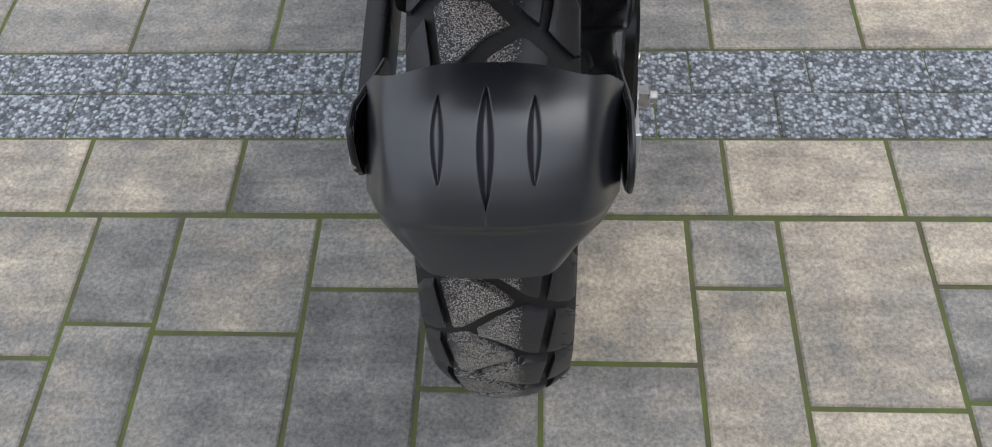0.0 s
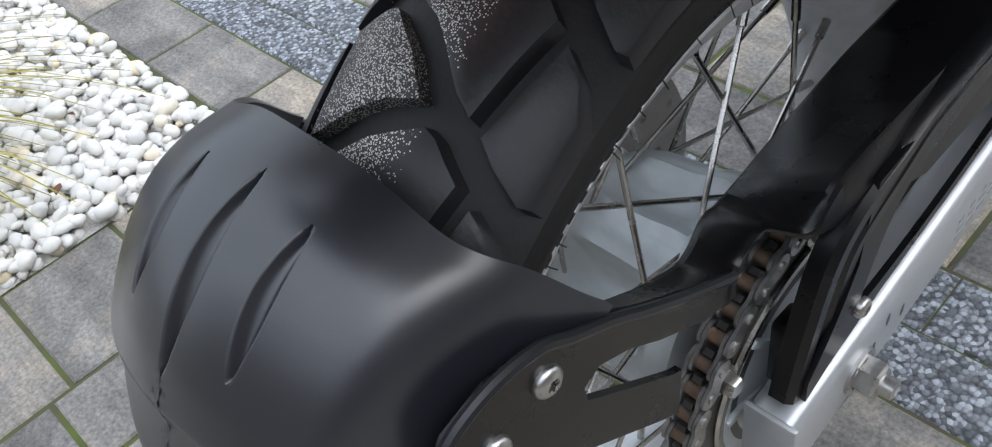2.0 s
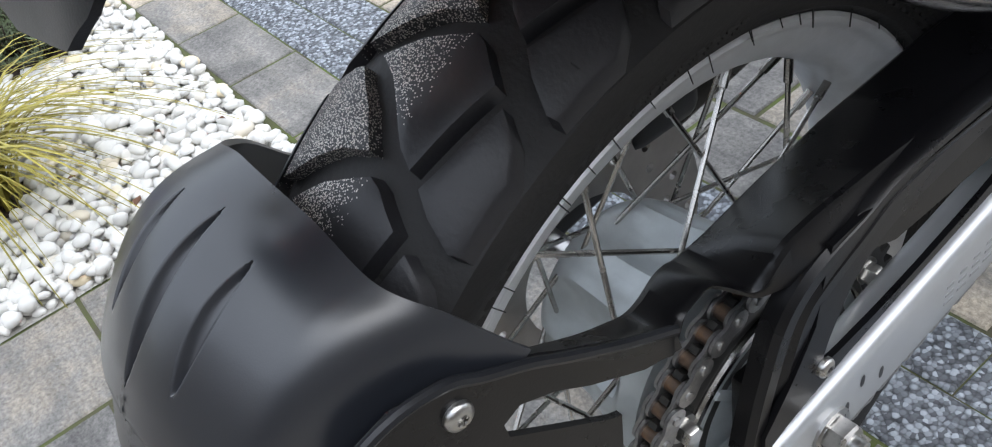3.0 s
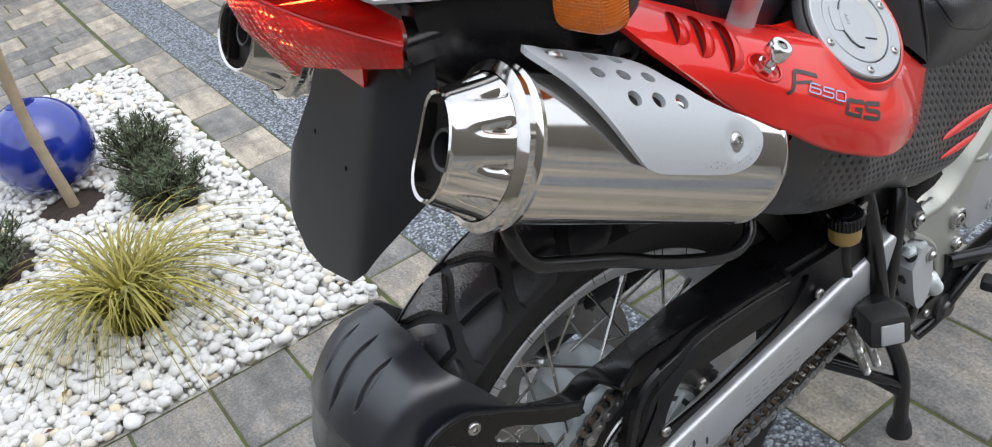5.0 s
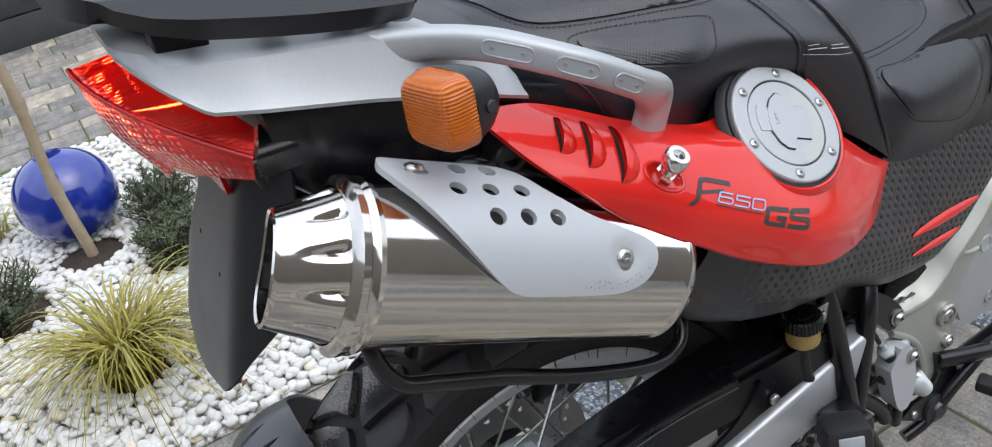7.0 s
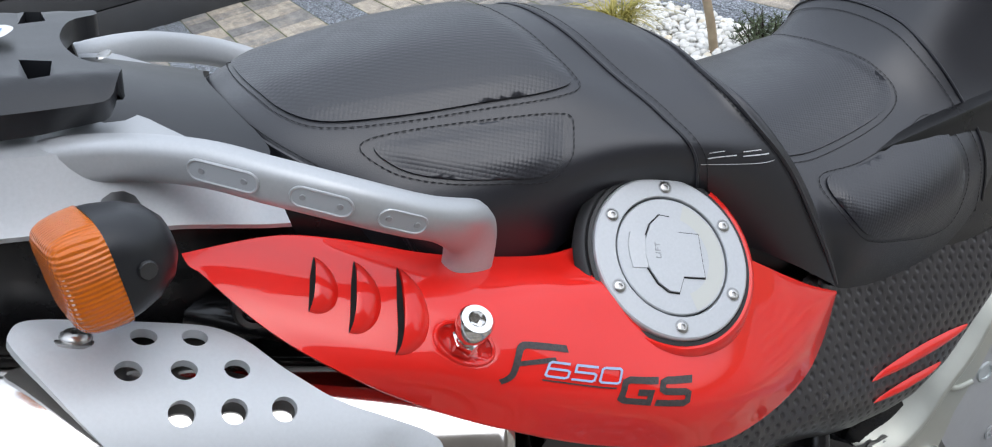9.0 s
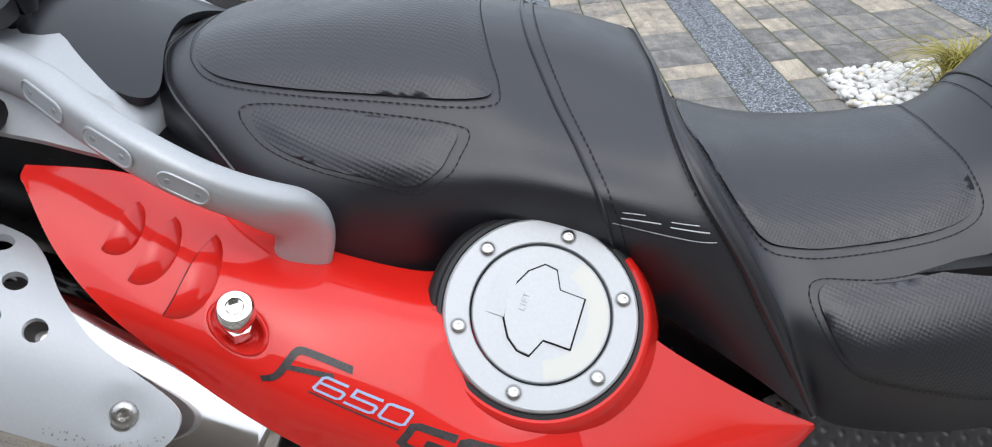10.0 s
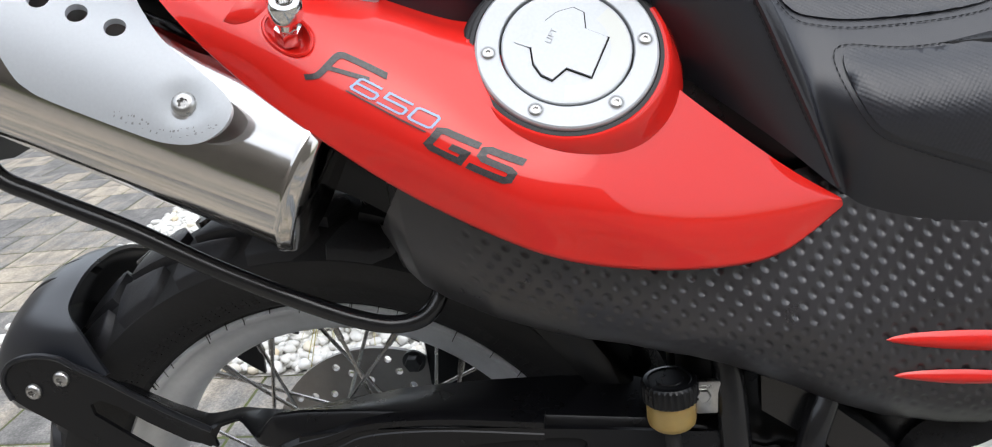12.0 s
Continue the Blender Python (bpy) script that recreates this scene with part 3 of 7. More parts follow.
bm = bmesh.new()
rows = []
HUB = ((-0.064, 0.0, 0), (-0.064, 0.030, 0), (-0.058, 0.034, 0), (-0.056, 0.066, 0), (-0.050, 0.070, 0), (-0.044, 0.068, 0.2), (-0.038, 0.060, 0.8), (-0.022, 0.058, 1), (0.002, 0.060, 1), (0.024, 0.066, 1), (0.034, 0.072, 0.6), (0.038, 0.084, 0.1), (0.044, 0.088, 0), (0.060, 0.088, 0), (0.066, 0.080, 0), (0.070, 0.058, 0), (0.086, 0.056, 0), (0.090, 0.030, 0), (0.090, 0.0, 0))
for k in range(96):
    a = 2 * math.pi * k / 96
    lobe = 0.5 + 0.5 * math.cos(6 * a)
    lobe = 0.017 * smooth01(lobe * 1.25)
    lobe += 0.0012 * math.cos(30 * a)
    rows.append([WHEEL @ Vector(((r + lobe * f) * math.cos(a), (r + lobe * f) * math.sin(a), h)) for h, r, f in HUB])
sheet(bm, rows, close_u=True)
hub = part("hub", bm, M_CAST, wheel, "pale grey cast hub with rounded lobes", angle=50)
# spokes: crossed pairs to both flanges
for k in range(40):
    right = k % 2 == 0
    lead = (k // 2) % 2 == 0
    a_rim = 2 * math.pi * k / 40
    a_hub = a_rim + radians(52 if lead else -52)
    hx, hr = (0.043, 0.080) if right else (-0.050, 0.058)
    p0 = WHEEL @ Vector((0.199 * math.cos(a_rim), 0.199 * math.sin(a_rim), 0.012 if right else -0.012))
    p1 = WHEEL @ Vector((hr * math.cos(a_hub), hr * math.sin(a_hub), hx + (0.005 if lead else -0.003)))
    bm = bmesh.new()
    p0, p1 = Vector(p0), Vector(p1)
    d = (p1 - p0).normalized()
    tube(bm, [p0 + d * 0.002, p0 + d * 0.018, p0 + d * 0.0185, p1], [0.0031, 0.0031, 0.0019, 0.0019], 8)
    part("spoke", bm, M_SPOKE, wheel)
# brake disc on the far side
bm = bmesh.new()
f = lambda u, v: WHEEL @ Vector((u, v, -0.078))
holes = [circle2(r * math.cos(radians(15 * k + dk)), r * math.sin(radians(15 * k + dk)), 0.0042, 8) for k in range(24) for r, dk in (((0.100, 0), (0.112, 7)) if k % 2 else ((0.088, 4),))]
skin(bm, circle2(0, 0, 0.125, 64), f, 0.005, 0.014, holes + [circle2(0, 0, 0.062, 32)])
part("brake_disc", bm, M_DISC, wheel, "drilled steel brake disc", angle=30)
# sprocket
bm = bmesh.new()
out = []
for k in range(47):
    for da, r in ((-0.30, 0.1155), (-0.12, 0.1235), (0.12, 0.1235), (0.30, 0.1155)):
        a = 2 * math.pi * (k + da) / 47
        out.append((r * math.cos(a), r * math.sin(a)))
hol = [circle2(0.100 * math.cos(2 * math.pi * k / 5), 0.100 * math.sin(2 * math.pi * k / 5), 0.0085, 12) for k in range(5)]
skin(bm, out, lambda u, v: WHEEL @ Vector((u, v, 0.098)), 0.006, 0.02, hol + [circle2(0, 0, 0.045, 24)])
spr = part("sprocket", bm, M_SPROCKET, wheel, "dark steel rear sprocket", angle=30)


def hexbolt(bm, p, n, r=0.006, h=0.006, washer=1.35, socket=True):
    m = aim(p, n)
    turned(bm, [(0, -0.002), (r * washer, -0.002), (r * washer, 0.0012), (0, 0.0012)], m, 20)
    turned(bm, [(0, 0), (r * 1.02, 0), (r * 1.02, h * 0.8), (r * 0.85, h), (0, h)], m, 6)


def torx(bm, p, n, r=0.008, h=0.003):
    """Domed button-head screw with a recess."""
    m = aim(p, n)
    turned(bm, [(r, -0.002), (r, 0.0004), (r * 0.92, h * 0.55), (r * 0.62, h), (r * 0.42, h), (r * 0.40, h * 0.1), (0, h * 0.1)], m, 20)
    for k in range(6):
        a = math.pi / 3 * k
        turned(bm, [(0.0, h * 0.9), (r * 0.10, h * 0.9), (r * 0.10, 0.0)], m @ Matrix.Translation((r * 0.40 * math.cos(a), r * 0.40 * math.sin(a), 0)), 6)


for k in range(6):
    a = radians(60 * k + 28)
    p = WHEEL @ Vector((0.0985 * math.cos(a), 0.0985 * math.sin(a), 0.099))
    bm = bmesh.new()
    hexbolt(bm, p, (1, 0, 0), 0.0075, 0.010)
    part("sprocket_nut", bm, M_ZINC, wheel)
# swingarm: a box arm rising to the front, with end block, adjuster and axle
def arm_z(y):
    return 0.309 + 0.19 * (y + 0.075)


def arm(bm, x0, x1, y0, y1, h0, h1, n=14, r=0.008):
    rows = []
    for i in range(n + 1):
        y = y0 + (y1 - y0) * i / n
        h = (h0 + (h1 - h0) * i / n) / 2
        z = arm_z(y)
        ring = []
        for cx, cz, q in ((x1 - r, h - r, 0), (x0 + r, h - r, 1), (x0 + r, -h + r, 2), (x1 - r, -h + r, 3)):
            for k in range(4):
                a = math.pi / 2 * (q + k / 3)
                ring.append((cx + r * math.cos(a), y, z + cz + r * math.sin(a)))
        rows.append(ring)
    V = sheet(bm, rows, close_v=True)
    bm.faces.new(V[0][::-1])
    bm.faces.new(V[-1])


bm = bmesh.new()
arm(bm, 0.119, 0.150, -0.070, 0.392, 0.060, 0.073)
swing = part("swingarm", bm, M_SWING, bike, "silver painted aluminium swingarm")
bm = bmesh.new()
arm(bm, -0.150, -0.119, -0.070, 0.47, 0.060, 0.076)
part("far_arm", bm, M_PLASTIC2, swing, "black covered far arm")
bm = bmesh.new()
box(bm, (0.1175, -0.0735, 0.2785), (0.1515, -0.069, 0.3395), None, 0.002)
part("end_plate", bm, M_SWING, swing)
bm = bmesh.new()
torx(bm, (0.1345, -0.0738, 0.2935), (0, -1, 0), 0.0085, 0.004)
part("chain_adjuster", bm, M_DARKSTEEL, swing, "dark socket-head adjuster screw")
bm = bmesh.new()
m = aim((0.150, 0.0, 0.318), (1, 0, 0))
turned(bm, [(0, 0), (0.0165, 0), (0.0165, 0.0022), (0.012, 0.0025), (0.012, 0.003)], m, 32)
turned(bm, [(0.0125, 0.002), (0.0130, 0.0135), (0.0112, 0.0155), (0.0075, 0.0155), (0, 0.0155)], m, 6)
turned(bm, [(0.0068, 0.015), (0.0068, 0.0235), (0.005, 0.0245), (0.0035, 0.0245), (0.0030, 0.020), (0, 0.020)], m, 20)
part("axle_nut", bm, M_ZINC, swing, "zinc-plated axle nut")
for y, dz in ((0.030, 0.008), (0.050, -0.006), (0.016, -0.003)):
    bm = bmesh.new()
    pts = [Vector((0.1502, y + 0.004 * math.cos(a) * 0.6, arm_z(y) + dz + 0.006 * math.sin(a))) for a in np.linspace(0, 2 * math.pi, 12, endpoint=False)]
    vs = [bm.verts.new(p) for p in pts]
    bm.faces.new(vs)
    bmesh.ops.solidify(bm, geom=bm.faces[:], thickness=0.0006)
    part("adjuster_mark", bm, M_DARKSTEEL, swing)
# engraved notice on the arm: plain bars
bm = bmesh.new()
for i in range(7):
    for j in range(3):
        y = 0.115 + 0.014 * i
        w = 0.010 - 0.003 * ((i * 3 + j) % 3) * 0.5
        box(bm, (0.1499, y, arm_z(y) - 0.012 + 0.008 * j), (0.1503, y + w, arm_z(y) - 0.0095 + 0.008 * j))
part("notice", bm, M_ENGRAVE, swing, "faint engraved notice")
bm = bmesh.new()
m = aim((0.104, 0.0, AXLE_Z), (1, 0, 0))
turned(bm, [(0.0, 0.004), (0.0835, 0.004), (0.082, 0.0065), (0.070, 0.0045), (0.046, 0.0075), (0.034, 0.012), (0.020, 0.016), (0.0, 0.016)], m, 64)
cover_disc = part("hub_cover", bm, M_CAST, swing, "pale cast cover over the hub")
bm = bmesh.new()
turned(bm, [(0.0835, 0.003), (0.0895, 0.003), (0.0905, 0.0065), (0.0890, 0.0085), (0.0845, 0.0085), (0.0835, 0.0065)], m, 72)
part("rim_ring", bm, M_SPOKE, cover_disc, "thin bright steel ring")
for k in range(8):
    bm = bmesh.new()
    box(bm, (0.040, -0.003, 0.003), (0.079, 0.003, 0.0085), m @ Matrix.Rotation(2 * math.pi * k / 8, 4, "Z"), 0.001)
    part("rib", bm, M_CAST, cover_disc)

# chain: path round the sprocket and forward to the engine
CH_X, R_S = 0.1060, 0.1185
P_F, R_F = Vector((0.500, 0.362)), 0.042


def chain_path():
    c0 = Vector((0.0, AXLE_Z))
    d = P_F - c0
    L = d.length
    base = math.atan2(d.y, d.x)
    off = math.acos((R_S - R_F) / L)
    segs = []
    a_top, a_bot = base + off, base - off
    s0 = c0 + R_S * Vector((math.cos(a_top), math.sin(a_top)))
    f0 = P_F + R_F * Vector((math.cos(a_top), math.sin(a_top)))
    s1 = c0 + R_S * Vector((math.cos(a_bot), math.sin(a_bot)))
    f1 = P_F + R_F * Vector((math.cos(a_bot), math.sin(a_bot)))
    pts = []
    for i in range(61):
        a = a_top + (2 * math.pi - 2 * off) * i / 60
        pts.append(c0 + R_S * Vector((math.cos(a), math.sin(a))))
    for i in range(1, 60):
        t = i / 60
        sag = -0.016 * math.sin(math.pi * t)
        pts.append(s1.lerp(f1, t) + Vector((0, sag)))
    for i in range(31):
        a = a_bot + (2 * off) * i / 30
        pts.append(P_F + R_F * Vector((math.cos(a), math.sin(a))))
    for i in range(1, 60):
        pts.append(f0.lerp(s0, i / 60))
    return pts


cp = chain_path()
cp.append(cp[0])
acc = [0.0]
for a, b in zip(cp, cp[1:]):
    acc.append(acc[-1] + (b - a).length)
n_links = int(acc[-1] / 0.015875 / 2) * 2
pins = []
for i in range(n_links):
    s = acc[-1] * i / n_links
    j = max(k for k in range(len(acc)) if acc[k] <= s)
    j = min(j, len(cp) - 2)
    t = (s - acc[j]) / max(1e-9, acc[j + 1] - acc[j])
    pins.append(cp[j].lerp(cp[j + 1], t))


def link_mesh(outer):
    bm = bmesh.new()
    L = acc[-1] / n_links
    gap, th = (0.0072, 0.0022) if outer else (0.0046, 0.0022)
    prof = []
    for k in range(7):
        a = math.pi / 2 + math.pi * k / 6
        prof.append((0.0078 * math.cos(a), 0.0078 * math.sin(a)))
    prof.append((L / 2, -0.0056))
    for k in range(7):
        a = -math.pi / 2 + math.pi * k / 6
        prof.append((L + 0.0078 * math.cos(a), 0.0078 * math.sin(a)))
    prof.append((L / 2, 0.0056))
    for s in (-1, 1):
        lo = [bm.verts.new((s * gap, u, v)) for u, v in prof]
        hi = [bm.verts.new((s * (gap + th), u, v)) for u, v in prof]
        bm.faces.new(lo)
        bm.faces.new(hi[::-1])
        for i in range(len(prof)):
            j = (i + 1) % len(prof)
            bm.faces.new((lo[i], lo[j], hi[j], hi[i]))
        if outer:
            for u in (0, L):
                turned(bm, [(0.0030, 0.0), (0.0030, gap + th + 0.0010), (0.0022, gap + th + 0.0016), (0, gap + th + 0.0016)], aim((0, u, 0), (s, 0, 0)), 10)
    if not outer:
        for u in (0, L):
            turned(bm, [(0.0051, -gap), (0.0051, gap)], aim((0, u, 0), (1, 0, 0)), 12)
    me = finish(bm, "chain_link", M_CHAIN, True, 35)
    me.materials.append(M_ROLLER)
    for p in me.polygons:
        if not outer and abs(p.center.x) < gap * 0.5:
            p.material_index = 1
    return me


LINKS = [link_mesh(False), link_mesh(True)]
chain = None
for i in range(n_links):
    a, b = pins[i], pins[(i + 1) % n_links]
    d = (b - a).normalized()
    ob = new("chain" if i == 0 else "chain_link", LINKS[i % 2])
    m = Matrix(((1, 0, 0, CH_X), (0, d.x, -d.y, a.x), (0, d.y, d.x, a.y), (0, 0, 0, 1)))
    if i == 0:
        chain = ob
        chain.parent = bike
        tagged(chain, "greasy drive chain with rusty rollers")
        chain.matrix_basis = m
        back = m.inverted()
    else:
        ob.parent = chain
        ob.matrix_basis = back @ m

# chain guard: a black shell over the top run, drawn out to the rear into a flat bar
G_IN = [(-0.172, 0.097, 0.506), (-0.130, 0.097, 0.482), (-0.100, 0.095, 0.468), (-0.088, 0.093, 0.468), (-0.070, 0.087, 0.469), (-0.050, 0.082, 0.463), (-0.028, 0.078, 0.458), (0.018, 0.078, 0.467), (0.077, 0.078, 0.476), (0.150, 0.078, 0.480), (0.250, 0.078, 0.482), (0.345, 0.078, 0.460)]
G_LIP = [(-0.172, 0.1150, 0.518), (-0.155, 0.1165, 0.506), (-0.120, 0.1175, 0.484), (-0.092, 0.1180, 0.4675), (-0.080, 0.1150, 0.4715), (-0.062, 0.1145, 0.4760), (-0.052, 0.1215, 0.4690), (-0.043, 0.1290, 0.4625), (-0.036, 0.1310, 0.4730), (-0.024, 0.1320, 0.4850), (0.000, 0.1325, 0.4880), (0.050, 0.1325, 0.4870), (0.110, 0.1320, 0.4830), (0.200, 0.1320, 0.4770), (0.290, 0.1300, 0.4690), (0.345, 0.1260, 0.4520)]


def eased(table, y, w=0.005):
    """A table read with its corners rounded off."""
    return sum(lerp_table(table, y + w * k / 3) for k in range(-3, 4)) / 7


def guard_row(y):
    xi, zi = eased(G_IN, y)
    xl, zl = eased(G_LIP, y)
    low = lerp_table([(-0.172, 0.500), (-0.155, 0.487), (-0.120, 0.463), (-0.092, 0.4480), (-0.080, 0.4660), (-0.062, 0.4715), (-0.052, 0.4640), (-0.043, 0.4570), (-0.010, 0.4560), (0.020, 0.4480), (0.060, 0.4300), (0.345, 0.4200)], y)[0]
    out = 0.009 * smooth01((y + 0.045) / 0.05)
    wall = zl - low
    drop = 0.016 * smooth01((y + 0.060) / 0.03) + 0.003
    return [(xi - 0.0035, y, zi - drop), (xi - 0.0015, y, zi - 0.002), (xi + 0.001, y, zi), (xi + (xl - xi) * 0.5, y, zi + (zl - zi) * 0.44), (xl - 0.004, y, zl - 0.0004), (xl - 0.001, y, zl - 0.0010), (xl + 0.0012, y, zl - min(0.004, wall * 0.3)), (xl + out * 0.6, y, zl - wall * 0.6), (xl + out, y, low)]


ys = sorted(set(np.round(np.concatenate([np.linspace(-0.172, 0.345, 70), np.linspace(-0.10, -0.01, 60)]), 4)))
bm = bmesh.new()
sheet(bm, [guard_row(y) for y in ys])
bmesh.ops.recalc_face_normals(bm, faces=bm.faces)
bmesh.ops.solidify(bm, geom=bm.faces[:], thickness=0.003)
guard = part("chain_guard", bm, M_PLASTIC2, bike, "black moulded chain guard", angle=32)
# side web of the guard with its long window
bm = bmesh.new()
outer = [(0.000, 0.470), (0.05, 0.475), (0.17, 0.472), (0.335, 0.462), (0.345, 0.43), (0.33, 0.425), (0.23, 0.412), (0.11, 0.390), (0.02, 0.372), (-0.035, 0.355), (-0.055, 0.345), (-0.055, 0.362), (-0.012, 0.42)]
window = [tuple(p) for p in spline([(-0.006, 0.386), (0.018, 0.426), (0.050, 0.445), (0.09, 0.452), (0.15, 0.458), (0.222, 0.461), (0.228, 0.447), (0.18, 0.414), (0.10, 0.395), (0.03, 0.384)], 5, True)]
skin(bm, outer, lambda y, z: (0.1415 + 0.004 * smooth01((0.46 - z) / 0.08), y, z), 0.004, 0.012, [window])
part("web", bm, M_PLASTIC2, guard)
bm = bmesh.new()
pr = spline([(0.20, 0.468), (0.12, 0.474), (0.06, 0.472), (0.028, 0.461), (-0.018, 0.440), (-0.037, 0.397), (-0.050, 0.346)], 8)
rows = []
for i, p in enumerate(pr):
    a, b = pr[max(i - 1, 0)], pr[min(i + 1, len(pr) - 1)]
    t = (b - a) / np.linalg.norm(b - a)
    nrm = np.array((-t[1], t[0]))
    h = 0.010 + 0.007 * smooth01((0.05 - p[0]) / 0.06)
    rows.append([(0.1345 + dx, p[0] + nrm[0] * k * h, p[1] + nrm[1] * k * h) for dx, k in ((0.004, -1), (0.008, -0.8), (0.008, -0.3), (0.005, 0), (0.008, 0.3), (0.008, 0.8), (0.004, 1), (-0.006, 1), (-0.006, -1))])
V = sheet(bm, rows, close_v=True)
bm.faces.new(V[0])
bm.faces.new(V[-1])
part("rib", bm, M_PLASTIC2, guard, angle=30)
for p in ((0.1475, -0.006, 0.382), (0.1475, 0.245, 0.424)):
    bm = bmesh.new()
    torx(bm, p, (1, 0, 0), 0.0065, 0.003)
    part("screw", bm, M_ZINC, guard)
bm = bmesh.new()
box(bm, (0.117, -0.052, 0.338), (0.139, -0.030, 0.392), pose(0, 0, 0), 0.004)
part("foot", bm, M_PLASTIC2, guard)

# rear hugger fender
def rounded(table, th):
    """A table of degrees read with its corners rounded, but for the crease low down."""
    w = 0.15 + 2.6 * smooth01((th - 34.2) / 4)
    return sum(lerp_table(table, th + w * k / 4)[0] for k in range(-4, 5)) / 9


def fender(th, s, dent=True):
    w = rounded([(25, 0.052), (28, 0.066), (31, 0.086), (34, 0.1010), (42, 0.1045), (56, 0.1045)], th)
    R = rounded([(25, 0.367), (28, 0.371), (32.9, 0.3745), (33.6, 0.3795), (38, 0.3805), (42, 0.379), (46, 0.374), (48.0, 0.368), (50.0, 0.360), (52, 0.350), (54, 0.338)], th)
    rm = rounded([(25, 0.342), (31, 0.326), (34, 0.302), (38, 0.286), (44, 0.272), (56, 0.266)], th)
    q = abs(s)
    xk, rk = w * 0.81, R - (0.023 * (w / 0.1045) ** 2)
    rk = max(rk, rm + 0.004)
    soft = 0.12
    if q < 0.72 - soft:
        x, r = xk * q / 0.72, R - (R - rk) * (q / 0.72) ** 2.2
    elif q > 0.72 + soft:
        t = (q - 0.72) / 0.28
        x, r = xk + (w - xk) * t, rk + (rm - rk) * t
    else:
        t = (q - 0.72 + soft) / (2 * soft)
        qa, tb = (0.72 - soft) / 0.72, soft / 0.28
        a = np.array((xk * qa, R - (R - rk) * qa ** 2.2))
        b = np.array((xk, rk))
        c = np.array((xk + (w - xk) * tb, rk + (rm - rk) * tb))
        x, r = a * (1 - t) ** 2 + b * 2 * t * (1 - t) + c * t * t
    x = math.copysign(x, s)
    # the front edge is scooped between the crown and the wings
    th = th - 1.3 * math.exp(-((q - 0.64) / 0.24) ** 2) * smooth01((th - 40) / 12)
    th = th - 1.2 * smooth01((q - 0.75) / 0.25) * smooth01((th - 43) / 8)
    if dent:
        for cx, half, lo, hi, depth in ((0, 0.0066, 36.0, 49.0, 0.0058), (0.0345, 0.0054, 38.4, 48.0, 0.0046), (-0.0345, 0.0054, 38.4, 48.0, 0.0046)):
            t = (th - lo) / (hi - lo)
            if 0 < t < 1:
                hw = half * math.sin(math.pi * t) ** 0.7
                q = abs(x - cx) / max(hw, 1e-5)
                if q < 1:
                    r -= depth * (1 - q * q) ** 1.3
    a = radians(th)
    return Vector((MID_X + x, -r * math.cos(a), AXLE_Z + r * math.sin(a)))


bm = bmesh.new()
ss = sorted(set(np.round(np.concatenate([np.linspace(-1, 1, 81), np.linspace(-0.40, 0.40, 161)]), 4)))
ths = np.linspace(26.5, 52, 76)
sheet(bm, [[fender(t, s) for s in ss] for t in ths])
bmesh.ops.recalc_face_normals(bm, faces=bm.faces)
bmesh.ops.solidify(bm, geom=bm.faces[:], thickness=0.0035)
hugger = part("rear_fender", bm, M_FENDER, bike, "matte black plastic rear hugger fender", angle=55)
# worn streak down the middle of the fender's lower face
rw = random.Random(31)
bm = bmesh.new()
for k in range(44):
    th, c = rw.uniform(27.6, 36.2), rw.gauss(0.0, 0.022)
    dt, ds = rw.uniform(0.06, 0.34), rw.uniform(0.003, 0.010)
    quad = [fender(th + a * dt, c + b * ds, False) for a, b in ((-1, -0.7), (-0.8, 1), (1, 0.6), (0.7, -1))]
    bm.faces.new([bm.verts.new(p + Vector((0, -0.0004, 0.0004))) for p in quad])
part("worn_streak", bm, M_WORN, hugger, "dull worn streak in the plastic", smooth=False)
# brackets: a lipped plate with two arms, and their bolts
BR_OUT = [(-0.266, 0.504), (-0.269, 0.522), (-0.258, 0.538), (-0.236, 0.5445), (-0.213, 0.5415), (-0.198, 0.532), (-0.175, 0.519), (-0.155, 0.505), (-0.122, 0.484), (-0.090, 0.466), (-0.086, 0.448), (-0.112, 0.455), (-0.145, 0.475), (-0.165, 0.490), (-0.183, 0.4985), (-0.193, 0.494), (-0.192, 0.484), (-0.165, 0.462), (-0.136, 0.439), (-0.130, 0.436), (-0.133, 0.403), (-0.145, 0.411), (-0.205, 0.458), (-0.252, 0.492)]
for side in (1, -1):
    bx = MID_X + side * 0.1065
    outer = BR_OUT if side > 0 else [(-0.238 + (y + 0.238) * 0.3 if y < -0.238 else y, z) for y, z in BR_OUT]
    bm = bmesh.new()
    skin(bm, outer, lambda y, z: (bx, y, z), 0.004 * side, 0.009)
    es = [e for e in bm.edges if e.is_manifold and e.calc_face_angle(0) > 1.2]
    bmesh.ops.bevel(bm, geom=es, offset=0.0010, segments=2, affect="EDGES")
    br = part("bracket", bm, M_PLASTIC2, hugger)
    bm = bmesh.new()
    lip = [(bx - side * 0.0005, y, z) for y, z in spline(outer[:10], 5)]
    tube(bm, [(x, y + 0.0015, z - 0.0015) for x, y, z in lip], 0.0028, 8)
    part("lip", bm, M_PLASTIC, br)
    for y, z in ((-0.2115, 0.521), (-0.241, 0.510)):
        bm = bmesh.new()
        torx(bm, (bx + side * 0.0008, y, z), (side, 0, 0), 0.0074, 0.0034)
        part("bolt", bm, M_ZINC, hugger)

